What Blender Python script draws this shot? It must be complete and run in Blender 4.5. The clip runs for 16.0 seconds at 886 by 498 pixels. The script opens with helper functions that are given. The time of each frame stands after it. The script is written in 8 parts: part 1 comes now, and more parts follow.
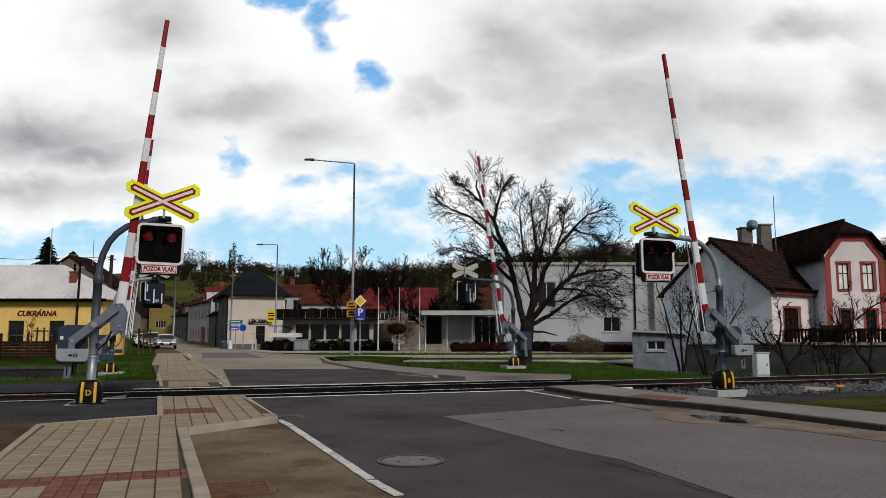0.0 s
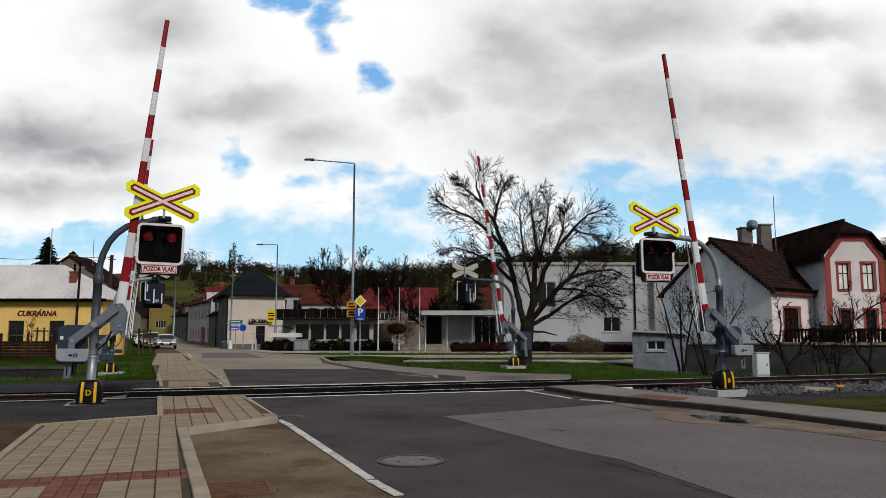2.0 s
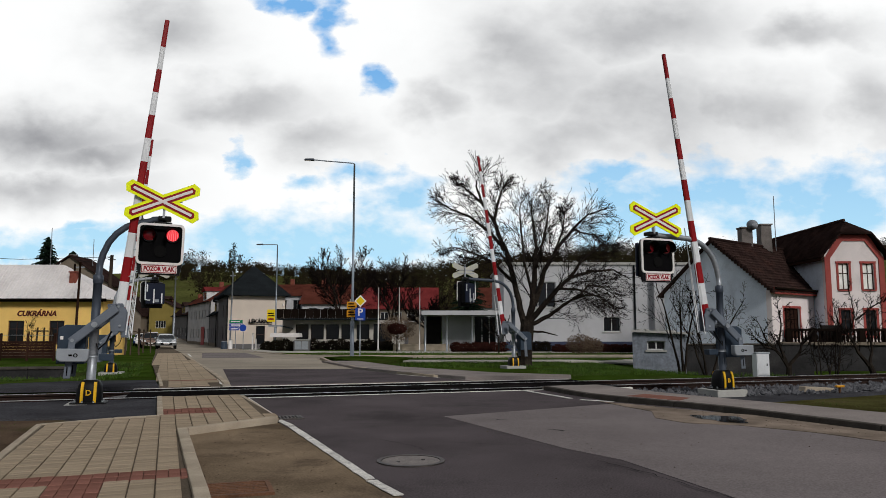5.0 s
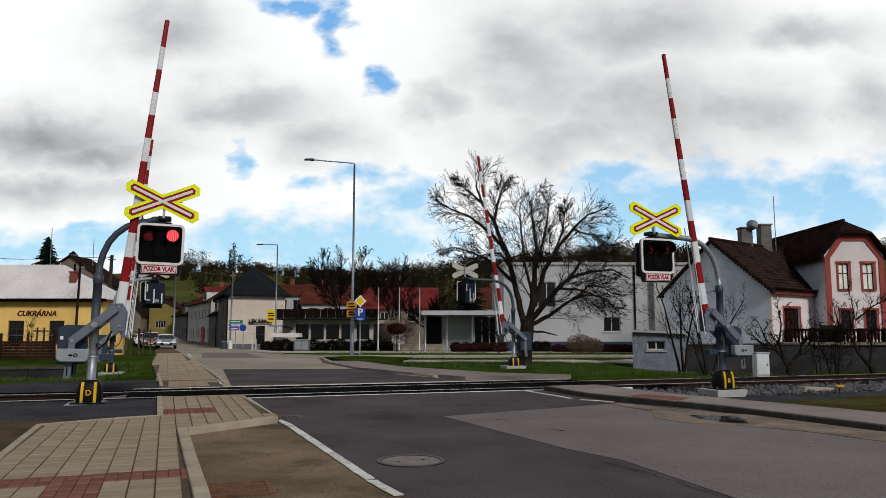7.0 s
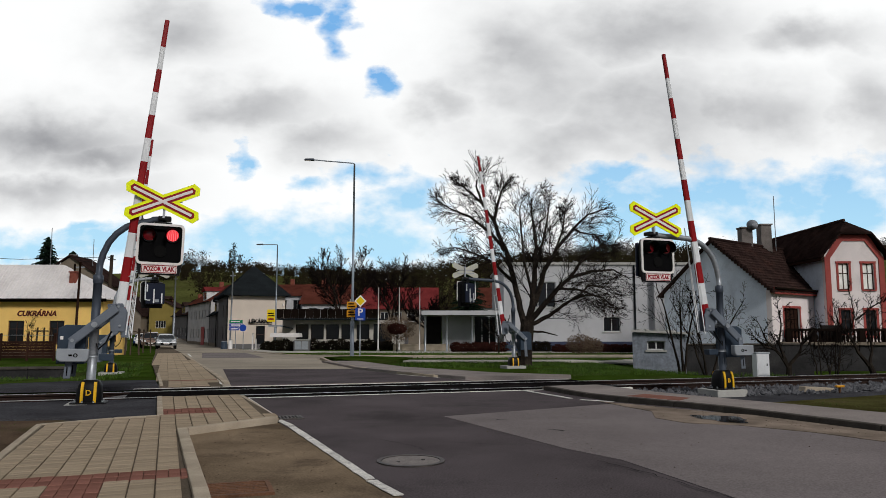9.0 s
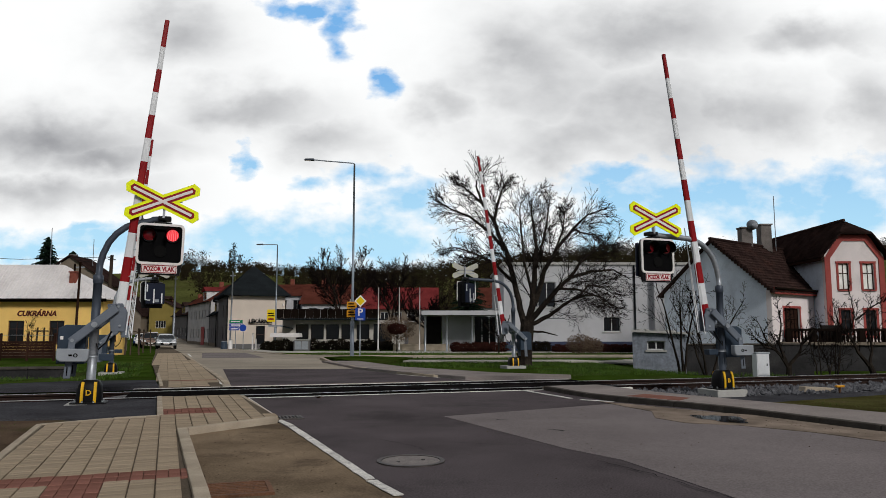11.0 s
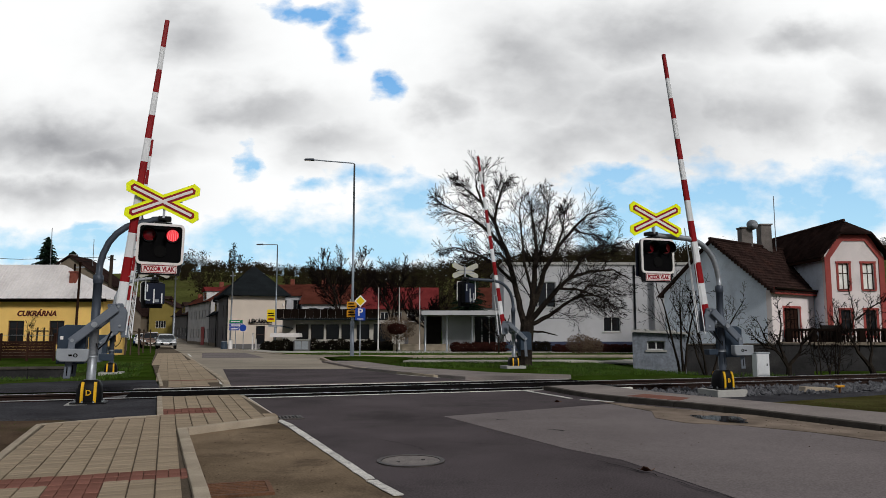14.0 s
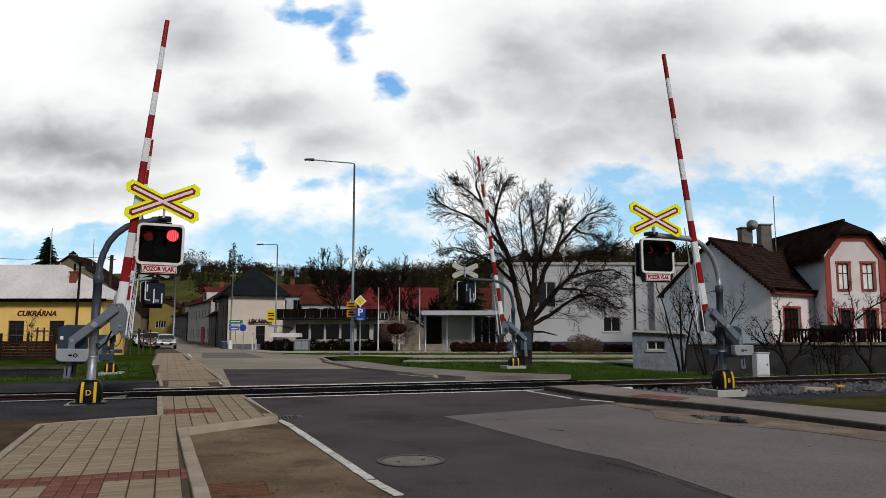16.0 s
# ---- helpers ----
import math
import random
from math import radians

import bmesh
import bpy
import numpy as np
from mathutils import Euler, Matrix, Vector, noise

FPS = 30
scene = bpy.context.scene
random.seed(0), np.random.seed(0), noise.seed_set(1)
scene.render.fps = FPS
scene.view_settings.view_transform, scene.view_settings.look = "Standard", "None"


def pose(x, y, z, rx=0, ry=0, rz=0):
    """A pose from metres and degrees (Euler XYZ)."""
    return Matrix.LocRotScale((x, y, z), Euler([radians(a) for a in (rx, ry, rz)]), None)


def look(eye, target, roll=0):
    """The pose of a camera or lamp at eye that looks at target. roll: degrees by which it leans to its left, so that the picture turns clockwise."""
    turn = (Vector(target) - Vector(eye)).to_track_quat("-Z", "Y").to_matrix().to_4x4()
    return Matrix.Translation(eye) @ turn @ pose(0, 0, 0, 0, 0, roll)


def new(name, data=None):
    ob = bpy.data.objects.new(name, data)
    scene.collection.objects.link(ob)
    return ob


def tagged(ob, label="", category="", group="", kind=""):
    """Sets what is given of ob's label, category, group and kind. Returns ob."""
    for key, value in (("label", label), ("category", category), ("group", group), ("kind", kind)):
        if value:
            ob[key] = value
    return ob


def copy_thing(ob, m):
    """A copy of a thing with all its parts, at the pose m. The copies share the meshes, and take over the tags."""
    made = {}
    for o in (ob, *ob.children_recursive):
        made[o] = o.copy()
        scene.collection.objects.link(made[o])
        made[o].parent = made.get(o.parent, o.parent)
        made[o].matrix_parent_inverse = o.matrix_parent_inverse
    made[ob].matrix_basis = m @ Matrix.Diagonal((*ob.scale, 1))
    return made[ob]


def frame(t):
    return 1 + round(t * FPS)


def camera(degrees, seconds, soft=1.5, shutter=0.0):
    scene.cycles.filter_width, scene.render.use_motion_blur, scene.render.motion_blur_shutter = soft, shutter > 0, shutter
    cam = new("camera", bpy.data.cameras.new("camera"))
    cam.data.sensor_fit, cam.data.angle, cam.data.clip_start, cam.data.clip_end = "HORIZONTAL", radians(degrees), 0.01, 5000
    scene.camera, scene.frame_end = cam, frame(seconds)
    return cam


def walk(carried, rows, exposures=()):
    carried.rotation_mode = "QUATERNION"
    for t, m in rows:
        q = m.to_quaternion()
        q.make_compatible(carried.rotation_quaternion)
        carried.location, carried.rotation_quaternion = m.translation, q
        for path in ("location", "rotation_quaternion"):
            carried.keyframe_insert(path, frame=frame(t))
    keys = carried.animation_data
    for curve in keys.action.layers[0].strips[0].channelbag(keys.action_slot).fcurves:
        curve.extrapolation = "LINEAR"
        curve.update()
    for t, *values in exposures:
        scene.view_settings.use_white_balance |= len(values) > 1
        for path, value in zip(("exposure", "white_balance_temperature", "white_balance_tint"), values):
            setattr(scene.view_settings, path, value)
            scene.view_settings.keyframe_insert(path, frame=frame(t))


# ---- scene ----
cam = camera(62.2, 16.0, soft=0.7)
VIEW = pose(0, 0, 1.3, 96.32, 0, 0)
walk(cam, [(0, VIEW), (16.0, VIEW)])

# ---- light ----
SUN_AZ, SUN_EL = radians(148), radians(33)
world = bpy.data.worlds.new("world")
scene.world = world
world.use_nodes = True
wn = world.node_tree
wn.nodes.clear()
w_out = wn.nodes.new("ShaderNodeOutputWorld")
w_bg = wn.nodes.new("ShaderNodeBackground")
w_sky = wn.nodes.new("ShaderNodeTexSky")
w_sky.sky_type = "NISHITA"
w_sky.sun_disc = False
w_sky.sun_elevation, w_sky.sun_rotation = SUN_EL, SUN_AZ
w_scale = wn.nodes.new("ShaderNodeVectorMath")
w_scale.operation = "SCALE"
w_scale.inputs["Scale"].default_value = 0.10
w_noise = wn.nodes.new("ShaderNodeTexNoise")
w_noise.inputs["Scale"].default_value = 2.2
w_noise.inputs["Detail"].default_value = 6
w_ramp = wn.nodes.new("ShaderNodeMapRange")
w_ramp.inputs["From Min"].default_value = 0.36
w_ramp.inputs["From Max"].default_value = 0.38
w_mix = wn.nodes.new("ShaderNodeMix")
w_mix.data_type = "RGBA"
w_mix.inputs["B"].default_value = (0.77, 0.82, 0.88, 1)
w_geo = wn.nodes.new("ShaderNodeTexCoord")
wn.links.new(w_geo.outputs["Generated"], w_noise.inputs["Vector"])
wn.links.new(w_noise.outputs["Fac"], w_ramp.inputs["Value"])
wn.links.new(w_ramp.outputs["Result"], w_mix.inputs["Factor"])
wn.links.new(w_sky.outputs["Color"], w_scale.inputs[0])
wn.links.new(w_scale.outputs["Vector"], w_mix.inputs["A"])
wn.links.new(w_mix.outputs["Result"], w_bg.inputs["Color"])
wn.links.new(w_bg.outputs["Background"], w_out.inputs["Surface"])
w_bg.inputs["Strength"].default_value = 0.35

sun_data = bpy.data.lights.new("sun", "SUN")
sun_data.energy, sun_data.angle, sun_data.color = 1.9, radians(14), (1.0, 0.97, 0.93)
sun = new("sun", sun_data)
sun.matrix_world = look((math.sin(SUN_AZ) * math.cos(SUN_EL) * 60, math.cos(SUN_AZ) * math.cos(SUN_EL) * 60, math.sin(SUN_EL) * 60), (0, 0, 0))
scene.view_settings.exposure = 0.0


# ---- materials ----
def nodes_of(name):
    m = bpy.data.materials.new(name)
    m.use_nodes = True
    nt = m.node_tree
    return m, nt, nt.nodes["Principled BSDF"]


def node(nt, kind, **inputs):
    n = nt.nodes.new(kind)
    for key, value in inputs.items():
        n.inputs[key.replace("_", " ")].default_value = value
    return n


def vmath(nt, op, a, b=None):
    n = nt.nodes.new("ShaderNodeMath")
    n.operation = op
    for i, s in enumerate((a, b)):
        if s is None:
            continue
        if isinstance(s, (int, float)):
            n.inputs[i].default_value = s
        else:
            nt.links.new(s, n.inputs[i])
    return n.outputs[0]


def blend(nt, fac, a, b, mode="MIX"):
    n = nt.nodes.new("ShaderNodeMix")
    n.data_type, n.blend_type = "RGBA", mode
    for key, s in (("Factor", fac), ("A", a), ("B", b)):
        if isinstance(s, (int, float)):
            n.inputs[key].default_value = s
        elif isinstance(s, tuple):
            n.inputs[key].default_value = (*s[:3], 1)
        else:
            nt.links.new(s, n.inputs[key])
    return n.outputs["Result"]


def noise_fac(nt, vec, scale, detail=5, lo=0.35, hi=0.65, rough=0.55):
    n = node(nt, "ShaderNodeTexNoise", Scale=scale, Detail=detail, Roughness=rough)
    nt.links.new(vec, n.inputs["Vector"])
    r = node(nt, "ShaderNodeMapRange", From_Min=lo, From_Max=hi)
    nt.links.new(n.outputs["Fac"], r.inputs["Value"])
    return r.outputs["Result"], n.outputs["Fac"]


def surface(name, col, rough=0.7, metal=0.0, tone=0.25, s1=0.8, grain=0.2, s2=45, bump=0.25, stain=None, amount=0.5, s3=0.35, rand=0.0, spec=0.2, coat=0.0):
    """A weathered surface: broad tone, fine grain with relief, stains of a second colour."""
    m, nt, p = nodes_of(name)
    vec = nt.nodes.new("ShaderNodeTexCoord").outputs["Object"]
    broad, _ = noise_fac(nt, vec, s1, 4)
    fine, raw = noise_fac(nt, vec, s2, 3, 0.25, 0.75)
    dark = tuple(c * (1 - tone) for c in col)
    light = tuple(min(1, c * (1 + tone * 0.6)) for c in col)
    c = blend(nt, broad, dark, light)
    if stain:
        f, _ = noise_fac(nt, vec, s3, 7, 0.52, 0.72, 0.65)
        c = blend(nt, vmath(nt, "MULTIPLY", f, amount), c, stain)
    g = vmath(nt, "ADD", vmath(nt, "MULTIPLY", fine, 2 * grain), 1 - grain)
    if rand:
        info = nt.nodes.new("ShaderNodeObjectInfo").outputs["Random"]
        g = vmath(nt, "MULTIPLY", g, vmath(nt, "ADD", vmath(nt, "MULTIPLY", info, 2 * rand), 1 - rand))
    comb = nt.nodes.new("ShaderNodeCombineXYZ")
    for i in range(3):
        nt.links.new(g, comb.inputs[i])
    c = blend(nt, 1.0, c, comb.outputs[0], "MULTIPLY")
    nt.links.new(c, p.inputs["Base Color"])
    rr = vmath(nt, "ADD", vmath(nt, "MULTIPLY", broad, 0.15), rough - 0.07)
    nt.links.new(rr, p.inputs["Roughness"])
    p.inputs["Metallic"].default_value = metal
    p.inputs["Specular IOR Level"].default_value = spec
    p.inputs["Coat Weight"].default_value = coat
    if bump:
        b = node(nt, "ShaderNodeBump", Strength=bump, Distance=0.01)
        nt.links.new(raw, b.inputs["Height"])
        nt.links.new(b.outputs["Normal"], p.inputs["Normal"])
    return m


def glow(name, col, strength):
    m, nt, p = nodes_of(name)
    p.inputs["Base Color"].default_value = (*col, 1)
    p.inputs["Emission Color"].default_value = (*col, 1)
    p.inputs["Emission Strength"].default_value = strength
    return m


def glassy(name, col=(0.02, 0.025, 0.03), rough=0.08):
    m, nt, p = nodes_of(name)
    p.inputs["Base Color"].default_value = (*col, 1)
    p.inputs["Roughness"].default_value = rough
    p.inputs["Specular IOR Level"].default_value = 0.35
    return m


ASPHALT = surface("asphalt", (0.098, 0.083, 0.087), 0.85, tone=0.22, s1=0.5, grain=0.34, s2=55, bump=0.3, stain=(0.04, 0.038, 0.038), amount=0.6, s3=0.6, spec=0.0)
ASPHALT_OLD = surface("asphalt_old", (0.196, 0.170, 0.168), 0.88, tone=0.15, s1=0.4, grain=0.30, s2=55, bump=0.3, stain=(0.12, 0.108, 0.105), amount=0.4, s3=0.5, spec=0.0)
ASPHALT_FAR = surface("asphalt_far", (0.34, 0.295, 0.24), 0.9, tone=0.2, s1=0.15, grain=0.15, s2=30, bump=0.3, stain=(0.13, 0.115, 0.10), amount=0.5, s3=0.2, spec=0.0)
ASPHALT_SAND = surface("asphalt_sandy", (0.21, 0.155, 0.105), 0.92, tone=0.38, s1=0.7, grain=0.35, s2=60, bump=0.4, stain=(0.075, 0.056, 0.042), amount=0.9, s3=1.1, spec=0.0)
SAND = surface("washed_sand", (0.235, 0.185, 0.148), 0.95, tone=0.3, s1=2.0, grain=0.3, s2=80, bump=0.4, stain=(0.10, 0.08, 0.06), amount=0.7, s3=1.5, spec=0.0)
PAVER = surface("paver_concrete", (0.335, 0.265, 0.190), 0.9, tone=0.18, s1=1.2, grain=0.2, s2=90, bump=0.4, rand=0.12, stain=(0.18, 0.15, 0.12), amount=0.5, s3=0.7, spec=0.0)
PAVE_GREY = surface("pavement_concrete", (0.27, 0.235, 0.22), 0.95, tone=0.15, s1=0.8, grain=0.2, s2=60, bump=0.3, stain=(0.17, 0.15, 0.14), amount=0.5, s3=0.6, spec=0.0)
PAVER_RED = surface("paver_red", (0.215, 0.100, 0.078), 0.9, tone=0.2, s1=1.5, grain=0.25, s2=90, bump=0.4, rand=0.15, spec=0.0)
JOINT = surface("joint_sand", (0.13, 0.105, 0.08), 0.95, grain=0.3, s2=60, spec=0.0)
KERB = surface("kerb_concrete", (0.40, 0.335, 0.26), 0.9, tone=0.2, s1=1.6, grain=0.2, s2=80, bump=0.4, stain=(0.2, 0.17, 0.13), amount=0.5, s3=1.0, spec=0.0)
# Stained kerb concrete, darkened so the shade on the kerb face is in its colour.
KERB_DARK = surface("shaded_kerb", (0.075, 0.066, 0.058), 0.9, tone=0.3, s1=1.6, grain=0.25, s2=80, bump=0.4, stain=(0.035, 0.03, 0.027), amount=0.6, s3=1.0, spec=0.0)
PALE_PATH = surface("pale_path", (0.46, 0.43, 0.39), 0.9, tone=0.2, s1=1.0, grain=0.2, s2=50, bump=0.3, stain=(0.25, 0.23, 0.2), amount=0.5, s3=0.7, spec=0.0)
CONCRETE = surface("concrete", (0.42, 0.41, 0.39), 0.9, tone=0.2, s1=1.4, grain=0.18, s2=70, bump=0.35, stain=(0.22, 0.21, 0.19), amount=0.5, s3=0.8, spec=0.0)
ROADPAINT = surface("road_paint", (0.68, 0.65, 0.60), 0.7, tone=0.2, s1=2.5, grain=0.25, s2=60, bump=0.4, stain=(0.13, 0.115, 0.11), amount=1.0, s3=9.0)
GRASS = surface("grass", (0.034, 0.060, 0.008), 0.95, tone=0.4, s1=0.5, grain=0.4, s2=30, bump=0.6, stain=(0.075, 0.065, 0.030), amount=0.5, s3=0.4, spec=0.0)
MEADOW = surface("dry_meadow", (0.075, 0.080, 0.024), 0.95, tone=0.35, s1=0.06, grain=0.3, s2=1.2, bump=0.3, stain=(0.105, 0.088, 0.040), amount=0.8, s3=0.045, spec=0.0)
BLADES = surface("grass_blades", (0.050, 0.098, 0.012), 0.85, tone=0.4, s1=0.7, grain=0.2, s2=20, bump=0, stain=(0.11, 0.085, 0.04), amount=0.6, s3=1.0)
VERGE = surface("dry_verge", (0.060, 0.056, 0.020), 0.97, tone=0.4, s1=0.9, grain=0.4, s2=35, bump=0.8, stain=(0.085, 0.062, 0.036), amount=0.8, s3=0.7, spec=0.0)
EARTH = surface("bare_earth", (0.095, 0.066, 0.046), 0.97, tone=0.35, s1=1.2, grain=0.4, s2=40, bump=0.8, stain=(0.05, 0.06, 0.02), amount=0.5, s3=0.8, spec=0.0)
GRAVEL = surface("gravel_fine", (0.058, 0.057, 0.063), 0.95, tone=0.25, s1=1.0, grain=0.5, s2=50, bump=0.9, spec=0.0)
STONE = surface("ballast_stone", (0.12, 0.12, 0.13), 0.9, tone=0.4, s1=6, grain=0.25, s2=60, bump=0.4, spec=0.0)
RUBBER = surface("rubber_panel", (0.009, 0.008, 0.008), 0.75, tone=0.3, s1=1.0, grain=0.3, s2=60, bump=0.3, stain=(0.035, 0.030, 0.028), amount=0.4, s3=0.8, spec=0.0)
RAIL_SIDE = surface("rusty_rail", (0.024, 0.013, 0.010), 0.85, tone=0.3, s1=3, grain=0.3, s2=60, bump=0.4)
RAIL_HEAD = surface("polished_rail", (0.55, 0.53, 0.51), 0.3, 1.0, tone=0.15, s1=2, grain=0.1, bump=0.05)
TIE = surface("concrete_sleeper", (0.055, 0.046, 0.040), 0.92, tone=0.3, s1=2, grain=0.3, s2=50, bump=0.4, spec=0.0)
IRON = surface("cast_iron", (0.095, 0.082, 0.078), 0.6, 0.7, tone=0.3, s1=4, grain=0.3, s2=60, bump=0.4)
RUST = surface("rusty_iron", (0.17, 0.085, 0.05), 0.85, 0.3, tone=0.3, s1=5, grain=0.3, s2=60, bump=0.5)
POST_DARK = surface("post_blue_grey", (0.060, 0.072, 0.095), 0.45, 0.2, tone=0.12, s1=2, grain=0.06, bump=0.05)
GALV = surface("galvanised_steel", (0.34, 0.36, 0.39), 0.45, 0.6, tone=0.15, s1=4, grain=0.12, s2=30, bump=0.08)
ARM_GREY = surface("arm_grey_paint", (0.15, 0.17, 0.205), 0.5, 0.1, tone=0.12, s1=3, grain=0.06, bump=0.05)
WEIGHT_GREY = surface("weight_grey_paint", (0.31, 0.33, 0.36), 0.5, 0.1, tone=0.1, s1=3, grain=0.06, bump=0.05)
CAB_BLUE = surface("cabinet_blue_grey", (0.030, 0.045, 0.068), 0.55, tone=0.15, s1=3, grain=0.06, bump=0.05)
NAVY = surface("navy_housing", (0.010, 0.014, 0.030), 0.6, tone=0.15, s1=3, grain=0.06, bump=0.03, spec=0.2)
BLACK = surface("black_plastic", (0.005, 0.005, 0.006), 0.5, tone=0.2, s1=4, grain=0.1, bump=0.1, spec=0.15)
MATT = surface("matt_black", (0.004, 0.004, 0.0045), 0.85, tone=0.2, s1=4, grain=0.1, bump=0.0, spec=0.05)
YELLOW = surface("yellow_stripe", (0.75, 0.42, 0.015), 0.5, tone=0.1, s1=5, grain=0.08, bump=0.05)
FLUO = surface("fluorescent_yellow", (0.90, 0.99, 0.004), 0.45, tone=0.04, s1=3, grain=0.03, bump=0.0)
SIGN_RED = surface("sign_red", (0.27, 0.006, 0.016), 0.45, tone=0.1, s1=3, grain=0.05, bump=0.0)
SIGN_WHITE = surface("sign_white", (0.78, 0.74, 0.72), 0.45, tone=0.06, s1=3, grain=0.04, bump=0.0)
SIGN_BACK = surface("aluminium_sign_back", (0.46, 0.45, 0.39), 0.6, 0.2, tone=0.15, s1=2, grain=0.08, bump=0.05)
BOOM_RED = surface("boom_red", (0.25, 0.005, 0.008), 0.4, tone=0.15, s1=2.5, grain=0.08, bump=0.03)
BOOM_WHITE = surface("boom_white", (0.72, 0.73, 0.75), 0.4, tone=0.1, s1=2.5, grain=0.06, bump=0.03)
LENS_ON = glow("lens_lit_red", (0.9, 0.012, 0.02), 1.0)
lens_tree = LENS_ON.node_tree
lens_wave = node(lens_tree, "ShaderNodeTexWave", Scale=9.0, Distortion=5.0, Detail=2.0)
lens_tree.links.new(lens_tree.nodes.new("ShaderNodeTexCoord").outputs["Object"], lens_wave.inputs["Vector"])
lens_tree.links.new(blend(lens_tree, vmath(lens_tree, "POWER", lens_wave.outputs["Fac"], 3.0), (0.85, 0.010, 0.022), (1.0, 0.30, 0.32)), lens_tree.nodes["Principled BSDF"].inputs["Emission Color"])
lens_tree.nodes["Principled BSDF"].inputs["Base Color"].default_value = (0.10, 0.004, 0.006, 1)
LENS_DIM = glow("lens_lit_red_off_axis", (0.10, 0.003, 0.004), 0.10)
LENS_OFF = glassy("lens_dark_red", (0.14, 0.008, 0.012), 0.2)
LENS_CLEAR = surface("lens_dark", (0.004, 0.004, 0.004), 0.8, grain=0.05, bump=0, spec=0.1)


# ---- shape helpers ----
def part(name, bm, material, parent, label="", smooth=False):
    me = bpy.data.meshes.new(name)
    bm.normal_update()
    bm.to_mesh(me)
    bm.free()
    for mm in (material if isinstance(material, (list, tuple)) else [material]):
        me.materials.append(mm)
    if smooth:
        me.shade_smooth()
    ob = new(name, me)
    if parent:
        ob.parent = parent
    if label:
        tagged(ob, label)
    return ob


def thing(name, m, label, category, group="", kind=""):
    ob = new(name)
    ob.empty_display_size = 0.2
    ob.matrix_basis = m
    return tagged(ob, label, category, group, kind)


def box(lo, hi, bev=0.0, bm=None, m=None):
    own = bmesh.new()
    bmesh.ops.create_cube(own, size=1)
    lo, hi = Vector(lo), Vector(hi)
    for v in own.verts:
        v.co = Vector([(lo[i] + hi[i]) / 2 + v.co[i] * (hi[i] - lo[i]) for i in range(3)])
    if bev:
        bmesh.ops.bevel(own, geom=list(own.edges), offset=bev, segments=2, affect="EDGES", profile=0.6)
    if m is not None:
        bmesh.ops.transform(own, matrix=m, verts=own.verts)
    return merge(bm, own)


def merge(bm, own):
    if bm is None:
        return own
    vs = [bm.verts.new(v.co) for v in own.verts]
    own.verts.index_update()
    for f in own.faces:
        nf = bm.faces.new([vs[v.index] for v in f.verts])
        nf.smooth, nf.material_index = f.smooth, f.material_index
    own.free()
    return bm


def tube(pts, rs, n=8, bm=None, caps=True):
    if bm is None:
        bm = bmesh.new()
    pts = [Vector(p) for p in pts]
    if isinstance(rs, (int, float)):
        rs = [rs] * len(pts)
    rings = []
    d0 = (pts[1] - pts[0]).normalized()
    side = d0.cross(Vector((0, 0, 1)))
    if side.length < 0.1:
        side = d0.cross(Vector((1, 0, 0)))
    side.normalize()
    for i, p in enumerate(pts):
        d = (pts[min(i + 1, len(pts) - 1)] - pts[max(i - 1, 0)]).normalized()
        side = (side - d * side.dot(d)).normalized()
        up = side.cross(d)
        rings.append([bm.verts.new(p + (side * math.cos(a) + up * math.sin(a)) * rs[i]) for a in (2 * math.pi * k / n for k in range(n))])
    for a, b in zip(rings, rings[1:]):
        for k in range(n):
            f = bm.faces.new((a[k], a[(k + 1) % n], b[(k + 1) % n], b[k]))
            f.smooth = n > 5
    if caps:
        bm.faces.new(rings[0])
        bm.faces.new(list(reversed(rings[-1])))
    return bm


def plate(outline, y0, y1, bm=None, axis="y", bev=0.0):
    """A flat outline of (x, z), thick from y0 to y1; axis 'z': an outline of (x, y) thick in z."""
    own = bmesh.new()
    place = (lambda a, b, c: (a, c, b)) if axis == "y" else (lambda a, b, c: (a, b, c))
    if axis == "x":
        place = lambda a, b, c: (c, a, b)
    lo = [own.verts.new(place(a, b, y0)) for a, b in outline]
    hi = [own.verts.new(place(a, b, y1)) for a, b in outline]
    own.faces.new(lo)
    own.faces.new(list(reversed(hi)))
    n = len(lo)
    for i in range(n):
        own.faces.new((lo[i], hi[i], hi[(i + 1) % n], lo[(i + 1) % n]))
    bmesh.ops.recalc_face_normals(own, faces=own.faces)
    if bev:
        bmesh.ops.bevel(own, geom=list(own.edges), offset=bev, segments=1, affect="EDGES")
    return merge(bm, own)


def rounded(w, h, r, cx=0, cz=0, n=4):
    pts = []
    for sx, sz, a0 in ((1, 1, 0), (-1, 1, 90), (-1, -1, 180), (1, -1, 270)):
        for k in range(n + 1):
            a = radians(a0 + 90 * k / n)
            pts.append((cx + sx * (w / 2 - r) + r * math.cos(a), cz + sz * (h / 2 - r) + r * math.sin(a)))
    return pts


def ring_frame(outer, inner, y0, y1):
    bm = bmesh.new()
    sets = [[bm.verts.new((x, y, z)) for x, z in o] for o, y in ((outer, y0), (inner, y0), (inner, y1), (outer, y1))]
    n = len(outer)
    for a in range(4):
        p, q = sets[a], sets[(a + 1) % 4]
        for i in range(n):
            bm.faces.new((p[i], p[(i + 1) % n], q[(i + 1) % n], q[i]))
    bmesh.ops.recalc_face_normals(bm, faces=bm.faces)
    return bm


